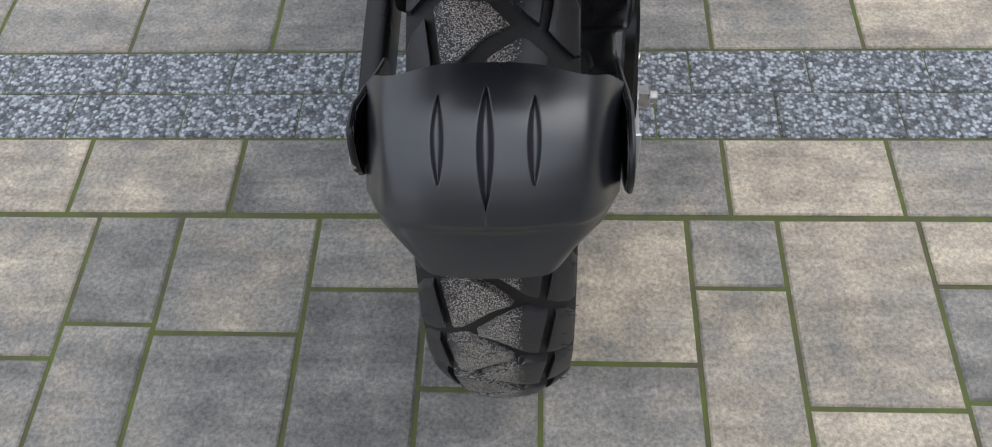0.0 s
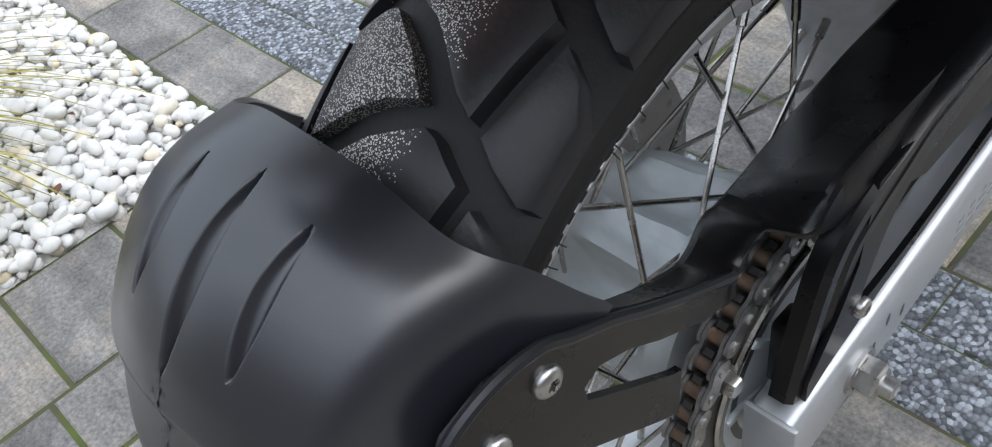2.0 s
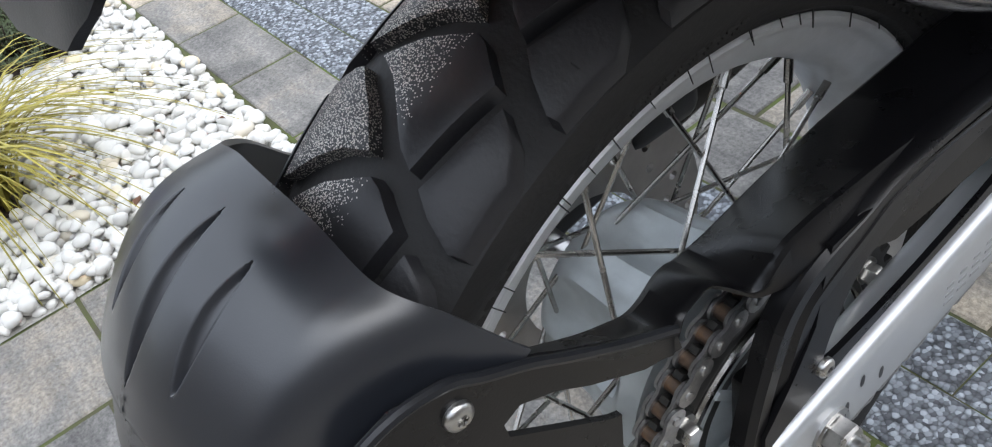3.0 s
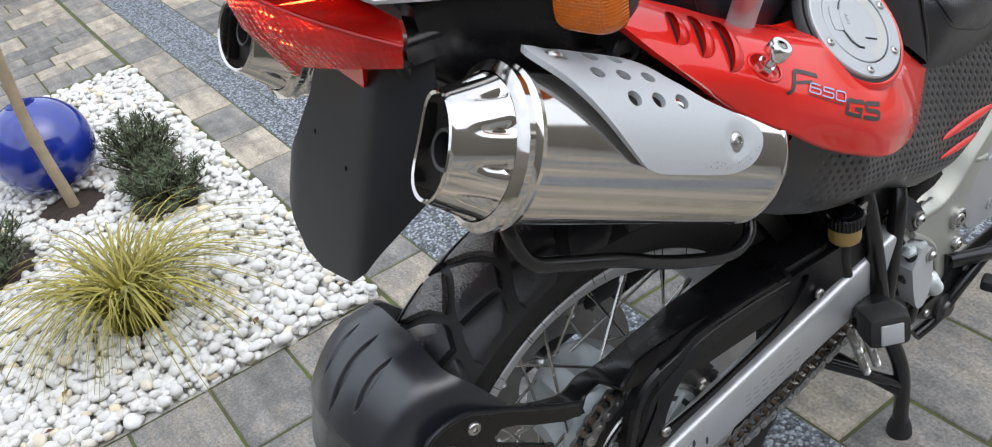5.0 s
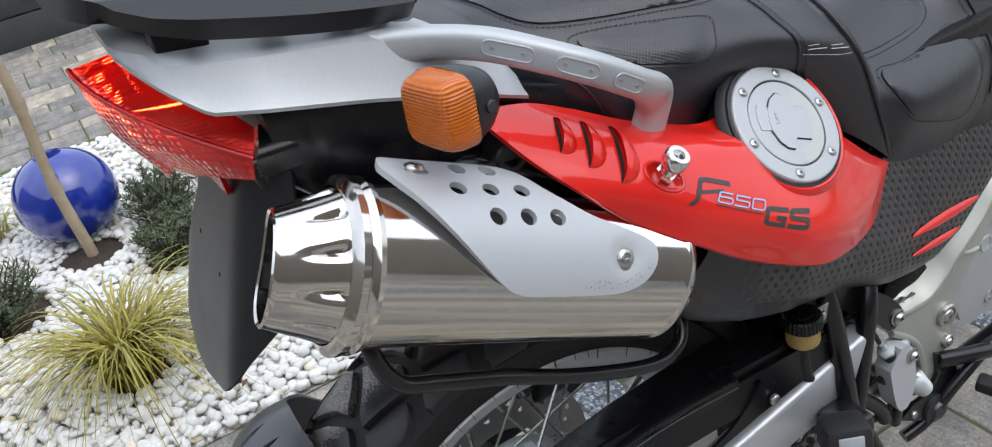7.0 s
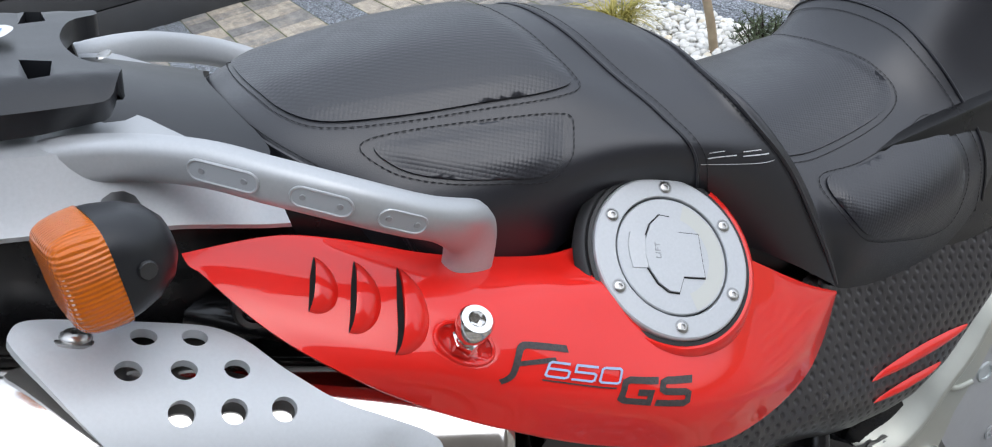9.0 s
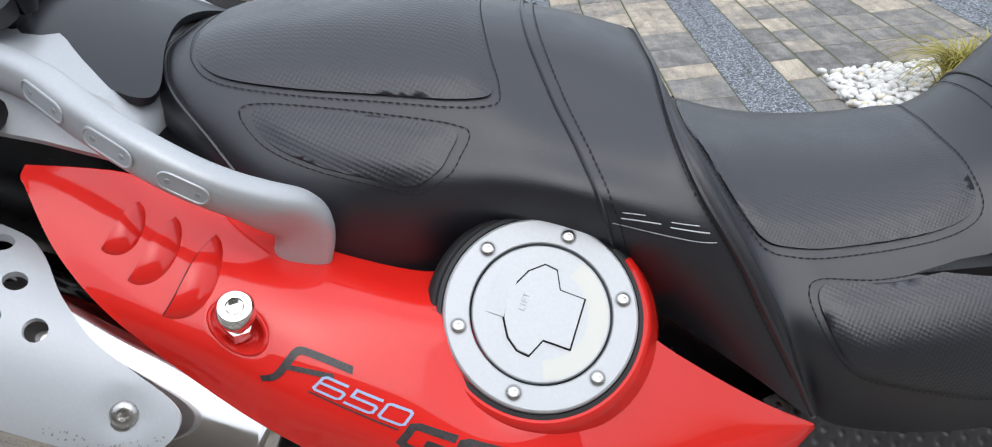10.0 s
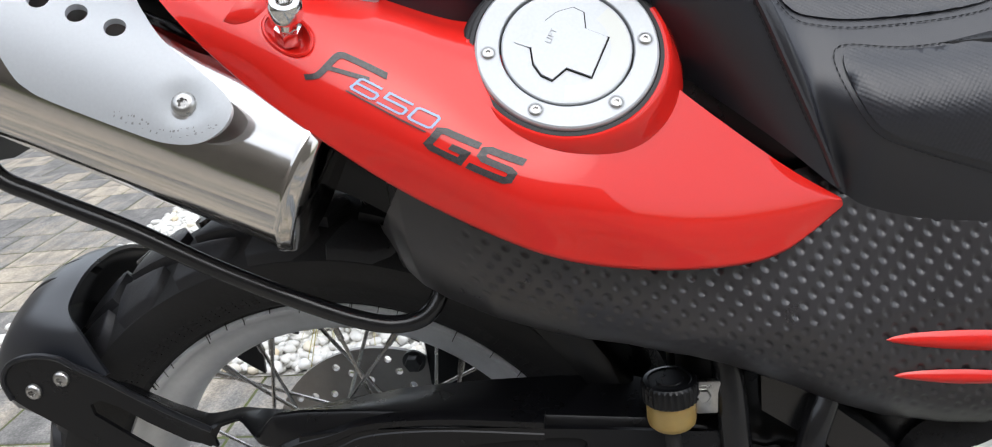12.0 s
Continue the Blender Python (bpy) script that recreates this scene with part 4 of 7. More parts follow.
# ---- silencers ----
def silencer_frame(side):
    a = Vector((side * 0.180, -0.172, 0.830))
    b = Vector((side * 0.187, 0.073, 0.706))
    d = (b - a).normalized()
    X = Vector((side, 0, 0))
    X = (X - d * X.dot(d)).normalized()
    U = X.cross(d) * side
    if U.z < 0:
        U = -U
    return a, d, X, U


def silencer(side):
    a, d, X, U = silencer_frame(side)

    def pt(s, phi, rx, rz, ox=0.0):
        return a + d * s + X * (rx * math.cos(phi) + ox) + U * (rz * math.sin(phi))

    N = 132
    ang = [2 * math.pi * k / N for k in range(N)]
    # body with rolled seams at both ends
    prof = [(0.010, 0.000), (0.012, 0.0), (0.272, 0.0), (0.274, 0.0014), (0.276, 0.0020), (0.278, 0.0014), (0.280, 0.0), (0.283, -0.0008), (0.285, -0.0035)]
    bm = bmesh.new()
    V = sheet(bm, [[pt(s, t, 0.050 + o, 0.058 + o) for t in ang] for s, o in prof], close_v=True)
    bm.faces.new(V[-1])
    body = part("silencer", bm, M_STEEL, bike, "polished stainless silencer")
    # weld ring and dented end cone
    bm = bmesh.new()
    prof = [(0.014, -0.001), (0.013, 0.0035), (0.009, 0.0045), (0.006, 0.0025), (0.004, 0.0022), (0.002, 0.0048), (-0.003, 0.0050), (-0.006, 0.0010), (-0.008, -0.003)]
    sheet(bm, [[pt(s, t, 0.050 + o + 0.0003 * math.sin(37 * t) * (abs(s) < 0.006), 0.058 + o) for t in ang] for s, o in prof], close_v=True)
    part("end_ring", bm, M_STEEL, body)
    bm = bmesh.new()
    rows = []
    for i in range(25):
        q = i / 24
        s = -0.006 - 0.042 * q
        row = []
        for t in ang:
            fl = 0.5 + 0.5 * math.cos(11 * t + 0.5)
            width = 5 + 9 * q
            flute = 0.0052 * fl ** width * smooth01(q / 0.10) * smooth01((0.80 - q) / 0.62)
            rx = 0.0470 - 0.0115 * q - flute
            rz = 0.0550 - 0.0150 * q ** 0.9 - flute
            # the end is flattened on the side next to the wheel
            c, sn = math.cos(t), math.sin(t)
            flat = 1 - 0.30 * q * max(0, -c) ** 2
            skew = 0.006 * q * c
            row.append(a + d * (s - skew) + X * (rx * c * flat + 0.004 * q) + U * (rz * sn))
        rows.append(row)
    last = rows[-1]
    mid = sum((Vector(p) for p in last), Vector()) / N
    for k, (sc, back) in enumerate(((1.0, -0.0015), (0.965, -0.003), (0.91, -0.0015), (0.90, 0.004), (0.88, 0.022))):
        rows.append([mid + (Vector(p) - mid) * sc + d * back for p in last])
    V = sheet(bm, rows, close_v=True)
    part("end_cone", bm, M_STEEL, body)
    bm = bmesh.new()
    inner = [mid + (Vector(p) - mid) * 0.89 + d * 0.020 for p in last]
    bm.faces.new([bm.verts.new(p) for p in inner])
    part("baffle", bm, M_BAFFLE, body, "dark baffle plate")
    bm = bmesh.new()
    m = aim(mid + X * 0.004 + d * 0.022, -d)
    turned(bm, [(0.0125, 0.0), (0.0125, 0.016), (0.0150, 0.0165), (0.0155, 0.014), (0.0155, 0.0)], m, 28)
    part("outlet_pipe", bm, M_DARKSTEEL, body)
    return body, pt


sil_r, sil_pt = silencer(1)
sil_l, _ = silencer(-1)

# perforated heat shield on the near silencer: (metres along, degrees round)
KS = 0.064
sh_out = [(0.020, 84), (0.018, 94), (0.024, 104), (0.040, 109), (0.075, 108), (0.108, 104), (0.128, 92), (0.148, 72), (0.172, 56), (0.200, 47), (0.222, 40), (0.231, 33), (0.230, 22), (0.219, 11), (0.200, 5), (0.178, 3.5), (0.125, 3), (0.110, 4.5), (0.098, 9), (0.072, 28), (0.042, 56)]
sh_out = [(p[0], p[1]) for p in spline([(s, radians(p) * KS) for s, p in sh_out], 4, True)]
sh_holes = [circle2(s, radians(p) * KS, 0.0066, 16) for s, p in ((0.078, 93), (0.103, 93), (0.070, 72), (0.096, 72.5), (0.122, 73), (0.094, 51), (0.119, 51.5), (0.144, 52))]


def on_shield(s, v, lift=0.0):
    phi = v / KS
    dish = 0.0
    for cs, cp in ((0.047, 95), (0.202, 27)):
        q = math.hypot(s - cs, v - radians(cp) * KS) / 0.014
        if q < 1:
            dish += 0.0035 * (1 - q * q) ** 0.5
    o = 0.0070 - dish + lift + 0.0065 * smooth01((math.degrees(phi) - 70) / 40)
    return sil_pt(s, phi, 0.050 + o, 0.058 + o)


bm = bmesh.new()
skin(bm, sh_out, lambda u, v: on_shield(u, v), -0.0048, 0.0055, sh_holes)
es = [e for e in bm.edges if e.is_manifold and e.calc_face_angle(0) > 1.0]
bmesh.ops.bevel(bm, geom=es, offset=0.0017, segments=2, affect="EDGES")
shield = part("heat_shield", bm, M_WHITESILVER, bike, "silver perforated heat shield with scuffed lower edge", angle=50)
for s, p in ((0.047, 95), (0.202, 27)):
    bm = bmesh.new()
    c = on_shield(s, radians(p) * KS, 0.0034)
    a_, d_, X_, U_ = silencer_frame(1)
    n = X_ * math.cos(radians(p)) + U_ * math.sin(radians(p))
    turned(bm, [(0, 0), (0.0105, 0), (0.0105, 0.0012), (0.009, 0.0016), (0, 0.0016)], aim(c, n), 28)
    torx(bm, c + n * 0.0016, n, 0.0078, 0.0035)
    part("screw", bm, M_ZINC, shield)
# scuffs along the lower edge
rng = random.Random(5)
bm = bmesh.new()
for k in range(40):
    s = rng.uniform(0.165, 0.226)
    ph = 8.0 + rng.uniform(-1.5, 3.5) + max(0, (s - 0.2) * 500) * 0.9
    w, h = rng.uniform(0.0002, 0.0008), rng.uniform(0.0004, 0.0018)
    v = radians(ph) * KS
    bm.faces.new([bm.verts.new(on_shield(s + dx, v + dv, 0.0051)) for dx, dv in ((-w, 0), (w, h * 0.2), (w * 0.6, h), (-w * 0.8, h * 0.8))])
part("scuff", bm, M_SCUFF, shield, "dark scuff marks", smooth=False)

# tube hoop under the near silencer
bm = bmesh.new()
pts = spline([(0.150, -0.150, 0.790), (0.180, -0.168, 0.760), (0.186, -0.158, 0.722), (0.184, -0.125, 0.700), (0.184, -0.07, 0.672), (0.178, -0.02, 0.638), (0.170, 0.03, 0.607), (0.163, 0.075, 0.583), (0.157, 0.105, 0.574), (0.150, 0.128, 0.580), (0.135, 0.140, 0.605), (0.125, 0.145, 0.64)], 8)
tube(bm, pts, 0.0068, 14)
part("guard_hoop", bm, M_GLOSSBLACK, bike, "black painted tube hoop")
# inner fender and box under the tail
bm = bmesh.new()
rows = []
for y, z, w in ((-0.15, 0.80, 0.07), (-0.10, 0.775, 0.085), (0.0, 0.735, 0.095), (0.08, 0.70, 0.10), (0.15, 0.64, 0.10), (0.22, 0.55, 0.095), (0.27, 0.47, 0.09)):
    rows.append(spline([(-w, y, z - 0.05), (-w, y, z), (-w * 0.7, y, z + 0.012), (0, y, z + 0.016), (w * 0.7, y, z + 0.012), (w, y, z), (w, y, z - 0.05)], 3))
sheet(bm, [spline(list(c), 4) for c in zip(*rows)])
bmesh.ops.solidify(bm, geom=bm.faces[:], thickness=0.003)
part("inner_fender", bm, M_PLASTIC2, bike, "black inner fender")
bm = bmesh.new()
rows = []
for y, z0, z1, w in ((-0.172, 0.865, 0.925, 0.116), (-0.15, 0.842, 0.925, 0.122), (-0.05, 0.80, 0.905, 0.125), (0.06, 0.77, 0.862, 0.122), (0.14, 0.73, 0.83, 0.11)):
    rows.append(spline([(0, y, z0), (w * 0.8, y, z0), (w, y, z0 + 0.02), (w, y, z1 - 0.01), (w * 0.9, y, z1), (0, y, z1), (-w * 0.9, y, z1), (-w, y, z1 - 0.01), (-w, y, z0 + 0.02), (-w * 0.8, y, z0)], 3, True))
V = sheet(bm, rows, close_v=True)
bm.faces.new(V[0])
part("tail_underside", bm, M_PLASTIC2, bike, "black plastic tail underside")
bm = bmesh.new()
m = aim((0.150, -0.012, 0.836), (1, -0.15, 0))
turned(bm, [(0, -0.03), (0.013, -0.03), (0.013, 0.004), (0.011, 0.006), (0.0075, 0.006), (0.0075, 0.001), (0, 0.001)], m, 24)
part("mount_bolt", bm, M_DARKSTEEL, bike)
bm = bmesh.new()
tube(bm, spline([(0.10, -0.06, 0.83), (0.14, -0.02, 0.828), (0.155, 0.03, 0.80), (0.14, 0.08, 0.765)], 5), 0.011, 10)
part("subframe_tube", bm, M_GLOSSBLACK, bike)

# ---- red side panel ----
RED_T = [(0.148, -0.0375, 0.8815), (0.141, 0.012, 0.8685), (0.143, 0.050, 0.8500), (0.150, 0.090, 0.8270), (0.149, 0.130, 0.8060), (0.146, 0.175, 0.7870), (0.147, 0.215, 0.7830), (0.155, 0.270, 0.7720), (0.161, 0.325, 0.7220), (0.154, 0.380, 0.6730), (0.146, 0.4185, 0.6440)]
RED_A = [(0.156, -0.0370, 0.8795), (0.164, 0.009, 0.8600), (0.178, 0.045, 0.8400), (0.191, 0.085, 0.8170), (0.196, 0.125, 0.7970), (0.196, 0.170, 0.7720), (0.192, 0.215, 0.7480), (0.194, 0.265, 0.7270), (0.182, 0.320, 0.6950), (0.165, 0.376, 0.6620), (0.147, 0.4190, 0.6425)]
RED_B = [(0.161, -0.0355, 0.8775), (0.183, 0.002, 0.8480), (0.205, 0.034, 0.8190), (0.219, 0.075, 0.7900), (0.227, 0.116, 0.7640), (0.231, 0.163, 0.7320), (0.232, 0.212, 0.7040), (0.224, 0.264, 0.6800), (0.200, 0.320, 0.6580), (0.171, 0.377, 0.6440), (0.146, 0.4195, 0.6405)]
RED_L = [(0.164, -0.0330, 0.8760), (0.190, -0.013, 0.8440), (0.208, 0.014, 0.8120), (0.216, 0.052, 0.7710), (0.228, 0.096, 0.7370), (0.229, 0.150, 0.6950), (0.232, 0.222, 0.6550), (0.216, 0.280, 0.6330), (0.191, 0.340, 0.6200), (0.169, 0.380, 0.6200), (0.145, 0.4200, 0.6385)]


def cr(a, b, c, d, t):
    return 0.5 * (2 * b + (c - a) * t + (2 * a - 5 * b + 4 * c - d) * t * t + (3 * b - a - 3 * c + d) * t ** 3)


def along(P, u):
    n = len(P)
    u = min(max(u, 0), n - 1 - 1e-6)
    i = int(u)
    q = [np.array(P[min(max(i + k, 0), n - 1)], float) for k in (-1, 0, 1, 2)]
    return cr(*q, u - i)


def red_at(u, v, lift=0.0):
    """Panel surface: u 0..10 from the rear tip forward, v 0..3 from the seat edge down."""
    def raw(u, v):
        return along([along(c, u) for c in (RED_T, RED_A, RED_B, RED_L)], v)
    p = raw(u, v)
    if lift:
        e = 0.02
        n = np.cross(raw(u + e, v) - raw(u - e, v), raw(u, v + e) - raw(u, v - e))
        n = n / (np.linalg.norm(n) + 1e-12)
        if n[0] < 0:
            n = -n
        p = p + n * lift
    return Vector(p)


def red_dented(u, v):
    d = 0.0
    # recess round the bolt
    q = math.hypot((u - 3.10) / 0.35, (v - 1.63) / 0.28)
    if q < 1:
        d -= 0.006 * (1 - q ** 6)
    # crease running from the middle of the panel to the cap
    q = (v - (0.62 + 0.05 * (u - 4))) / 0.35
    if 3.6 < u < 6.2:
        d += 0.004 * math.exp(-q * q) * smooth01((u - 3.6) / 1.2) * smooth01((6.2 - u) / 0.8)
    return red_at(u, v, d if d else 0.0)


bm = bmesh.new()
us = np.linspace(0, 10, 161)
vs = np.linspace(0, 3, 49)
rows = [[red_dented(u, v) for v in vs] for u in us]
# rolled lower and upper edges
for i, u in enumerate(us):
    rows[i] = [rows[i][0] + Vector((-0.006, 0, -0.004))] + rows[i] + [rows[i][-1] + Vector((-0.003, 0, -0.003)), rows[i][-1] + Vector((-0.010, 0, -0.003))]
sheet(bm, rows)
panel = part("side_panel", bm, M_RED, bike, "glossy red side panel", angle=60)
# louvres: a dark sheet painted as the opening's shade, a raised lip behind it
for u0, u1, ua, ub in ((1.42, 1.25, 0.65, 1.95), (1.97, 1.75, 0.60, 1.98), (2.52, 2.30, 0.55, 2.08)):
    bm = bmesh.new()
    rows = []
    for i in range(25):
        t = i / 24
        v = ua + (ub - ua) * t
        uc = u0 + (u1 - u0) * t
        w = math.sin(math.pi * t) ** 0.6
        rows.append([red_at(uc + 0.33 * w * k / 8, v, -0.0008 + 0.0078 * w * math.sin(math.pi * (0.5 + 0.5 * k / 8)) ** 0.8) for k in range(9)])
    sheet(bm, rows)
    bmesh.ops.solidify(bm, geom=bm.faces[:], thickness=0.0012)
    part("louvre", bm, M_RED, panel)
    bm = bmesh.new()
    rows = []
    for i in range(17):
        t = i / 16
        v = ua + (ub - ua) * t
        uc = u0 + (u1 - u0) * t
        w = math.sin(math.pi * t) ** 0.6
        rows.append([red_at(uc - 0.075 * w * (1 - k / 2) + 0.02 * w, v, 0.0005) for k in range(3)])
    sheet(bm, rows)
    part("slot_shade", bm, M_GAP_SHADE, panel, "painted shade under the louvre lip")

# bolt standing out of the panel
bm = bmesh.new()
kb = red_at(3.10, 1.63, -0.006)
kd = (Vector((0.226, 0.091, 0.821)) - kb).normalized()
m = aim(kb, kd)
turned(bm, [(0.0, 0), (0.0085, 0), (0.0085, 0.010), (0.0062, 0.011)], m, 6)
turned(bm, [(0.0062, 0.009), (0.0062, 0.018), (0.0098, 0.0185), (0.0103, 0.020), (0.0103, 0.0285), (0.0088, 0.0305), (0.0050, 0.0305)], m, 32)
turned(bm, [(0.0050, 0.0305), (0.0046, 0.025), (0, 0.025)], m, 6)
part("panel_bolt", bm, M_POLISHED, panel, "bright steel socket bolt")
bm = bmesh.new()
ring = [red_at(3.10 + 0.36 * math.cos(a), 1.63 + 0.29 * math.sin(a), 0.0) for a in np.linspace(0, 2 * math.pi, 32, endpoint=False)]
tube(bm, ring, 0.0013, 6, closed=True)
part("recess_rim", bm, M_RED, panel)


# model lettering, drawn with thick strokes on the panel
def ribbon(bm, pts, w, place, step=0.5):
    P = [np.array(p, float) for p in pts]
    L, R = [], []
    for i, p in enumerate(P):
        a = P[i] - P[i - 1] if i else P[1] - P[0]
        b = P[i + 1] - P[i] if i < len(P) - 1 else P[-1] - P[-2]
        a, b = a / np.linalg.norm(a), b / np.linalg.norm(b)
        t = a + b
        t = t / np.linalg.norm(t)
        n = np.array((-t[1], t[0])) / max(0.5, math.sqrt((1 + a @ b) / 2))
        L.append(p + n * w / 2)
        R.append(p - n * w / 2)
    for i in range(len(P) - 1):
        k = max(1, int(np.linalg.norm(P[i + 1] - P[i]) / step))
        for j in range(k):
            q = [L[i] + (L[i + 1] - L[i]) * j / k, L[i] + (L[i + 1] - L[i]) * (j + 1) / k, R[i] + (R[i + 1] - R[i]) * (j + 1) / k, R[i] + (R[i + 1] - R[i]) * j / k]
            bm.faces.new([bm.verts.new(place(*c)) for c in q])


def in_quad(tl, tr, bl, br, lift):
    """Glyph space (0..1 across, 0..1 up) laid on the panel between four (u, v) corners."""
    tl, tr, bl, br = map(np.array, (tl, tr, bl, br))

    def f(x, y):
        q = (bl * (1 - x) + br * x) * (1 - y) + (tl * (1 - x) + tr * x) * y
        return red_at(q[0], q[1], lift)
    return f


def letters(lines, place, aspect, w, mat, label):
    bm = bmesh.new()
    for ln in lines:
        ribbon(bm, [(x * aspect, y) for x, y in ln], w, lambda x, y: place(x / aspect, y), 0.3)
    part("decal", bm, mat, panel, label, smooth=False)


bm = bmesh.new()
on_red = lambda u, v: red_at(u, v, 0.0005)
ribbon(bm, spline([(3.53, 2.12), (3.66, 2.0), (3.76, 1.75), (3.86, 1.575), (4.05, 1.545), (4.47, 1.535)], 4), 0.085, on_red, 0.08)
ribbon(bm, [(3.72, 1.82), (4.28, 1.685)], 0.062, on_red, 0.08)
part("decal", bm, M_DECALBLACK, panel, "black letter decal", smooth=False)
G6 = [[(0.28, 0.96), (0.05, 0.96), (0.02, 0.86), (0.02, 0.14), (0.05, 0.04), (0.27, 0.04), (0.30, 0.14), (0.30, 0.46), (0.27, 0.55), (0.03, 0.55)], [(0.65, 0.96), (0.37, 0.96), (0.37, 0.55), (0.61, 0.55), (0.64, 0.46), (0.64, 0.14), (0.61, 0.04), (0.35, 0.04)], [(0.74, 0.96), (0.95, 0.96), (0.98, 0.86), (0.98, 0.14), (0.95, 0.04), (0.74, 0.04), (0.71, 0.14), (0.71, 0.86), (0.74, 0.96)]]
letters(G6, in_quad((4.17, 1.715), (5.17, 1.69), (4.06, 1.93), (5.06, 1.885), 0.0009), 4.8, 0.15, M_DECALBLUE, "pale blue number decal")
GG = [[(0.50, 0.93), (0.10, 0.93), (0.04, 0.84), (0.04, 0.16), (0.10, 0.07), (0.42, 0.07), (0.42, 0.46), (0.24, 0.46)], [(1.0, 0.93), (0.62, 0.93), (0.57, 0.86), (0.57, 0.62), (0.62, 0.53), (0.91, 0.50), (0.96, 0.42), (0.96, 0.15), (0.91, 0.07), (0.51, 0.07)]]
letters(GG, in_quad((5.13, 1.80), (6.18, 1.775), (4.98, 2.13), (5.96, 2.13), 0.0005), 3.1, 0.26, M_DECALBLACK, "black letter decal")
bm = bmesh.new()
ribbon(bm, [(4.05, 1.985), (5.0, 1.945)], 0.022, on_red, 0.08)
part("decal_line", bm, M_DECALBLACK, panel, smooth=False)

# ---- fuel cap ----
CAP_C, CAP_N = Vector((0.1745, 0.2475, 0.7655)), Vector((0.735, 0.165, 0.658)).normalized()
cap_y = (Vector((0, 0, 1)) - CAP_N * CAP_N.z).normalized()
cap_x = cap_y.cross(CAP_N)
CAP = Matrix((cap_x, cap_y, CAP_N)).transposed().to_4x4()
CAP.translation = CAP_C
bm = bmesh.new()
turned(bm, [(0.040, -0.03), (0.0595, -0.030), (0.0620, -0.004), (0.0610, 0.0005), (0.0585, 0.0010), (0.0575, -0.002), (0.040, -0.004)], CAP, 72)
cap = part("fuel_filler", bm, M_SEAL, bike, "fuel filler with black rubber seal")
bm = bmesh.new()
rows = []
for k in range(72):
    a = 2 * math.pi * k / 72
    ca, sa = math.cos(a), math.sin(a)
    deep = 0.030
    rows.append([CAP @ Vector((r * ca, r * sa, h)) for r, h in ((0.0608, 0.0002), (0.0628, 0.0012), (0.0650, 0.0002), (0.0680, -0.006), (0.0725, -0.014), (0.078, -deep))])
sheet(bm, rows[33:] + rows[:5])
part("collar", bm, M_RED, cap, "glossy red collar")
bm = bmesh.new()
sheet(bm, [[p - CAP_N * 0.002 for p in r[:4]] for r in rows[4:34]])
part("seal_rim", bm, M_SEAL, cap, "black rubber rim under the seat")
bm = bmesh.new()
turned(bm, [(0.0420, -0.002), (0.0422, 0.0030), (0.0428, 0.0036), (0.0560, 0.0036), (0.0572, 0.0028), (0.0578, 0.0010), (0.0578, -0.002)], CAP, 72)
part("ring", bm, M_SILVER, cap, "silver ring with six screws", angle=14)
bm = bmesh.new()
turned(bm, [(0, 0.0030), (0.030, 0.0030), (0.0400, 0.0030), (0.0408, 0.0024), (0.0410, -0.002)], CAP, 72)
part("lid", bm, M_SILVER, cap, "silver lid", angle=14)
# key flap: a raised rounded tongue with notched end
def cap2(x, y, h):
    return CAP @ Vector((x, y, h))


FLAP_O = [(0.0134, 0.0105), (0.0146, 0.0224), (0.0088, 0.027), (-0.0015, 0.0253), (-0.0113, 0.0192), (-0.0186, 0.0102), (-0.0221, 0.0019), (-0.0224, -0.0094), (-0.019, -0.0178), (-0.0132, -0.0222), (-0.0032, -0.0154), (0.0105, -0.0239), (0.0262, 0.0022)]
TAB_O = [(-0.0101, 0.0209), (-0.0183, 0.0284), (-0.0239, 0.0236), (-0.029, 0.0149), (-0.0317, 0.0079), (-0.0223, 0.0024), (-0.0167, 0.0121)]
bm = bmesh.new()
skin(bm, FLAP_O, lambda u, v: cap2(u, v, 0.0046), 0.003, 0.006)
es = [e for e in bm.edges if e.is_manifold and e.calc_face_angle(0) > 1.0]
bmesh.ops.bevel(bm, geom=es, offset=0.0009, segments=2, affect="EDGES")
part("key_flap", bm, M_SILVER, cap)
# flat dark line painted for the shade in the gap round the flap
bm = bmesh.new()
fc = np.mean(FLAP_O, 0)
ribbon(bm, FLAP_O + FLAP_O[:1], 0.0010, lambda x, y: cap2(fc[0] + (x - fc[0]) * 1.03, fc[1] + (y - fc[1]) * 1.03, 0.0033))
part("gap_shade_line", bm, M_GAP_SHADE, cap, smooth=False)
bm = bmesh.new()
skin(bm, TAB_O, lambda u, v: cap2(u, v, 0.0036 + 0.0008 * smooth01((u + 0.028) / 0.012)), 0.002, 0.006)
es = [e for e in bm.edges if e.is_manifold and e.calc_face_angle(0) > 1.0]
bmesh.ops.bevel(bm, geom=es, offset=0.0006, segments=2, affect="EDGES")
part("lift_tab", bm, M_SILVER, cap)
# strip of clear tape along the lid's edge
bm = bmesh.new()
sheet(bm, [[cap2(r * math.cos(a), r * math.sin(a), 0.00315) for r in (0.0275, 0.0335, 0.0392)] for a in np.linspace(radians(-103), radians(38), 40)])
part("tape", bm, M_TAPE, cap, "yellowed clear tape")
txt = bpy.data.curves.new("lift_text", "FONT")
txt.body = "LIFT"
txt.size, txt.align_x, txt.align_y, txt.extrude = 0.0056, "CENTER", "CENTER", 0.00025
txt.space_character = 1.15
tob = new("lift_text", txt)
tob.matrix_world = CAP @ Matrix.Translation((-0.0085, 0.0082, 0.0047)) @ Matrix.Rotation(radians(57), 4, "Z")
dg = bpy.context.evaluated_depsgraph_get()
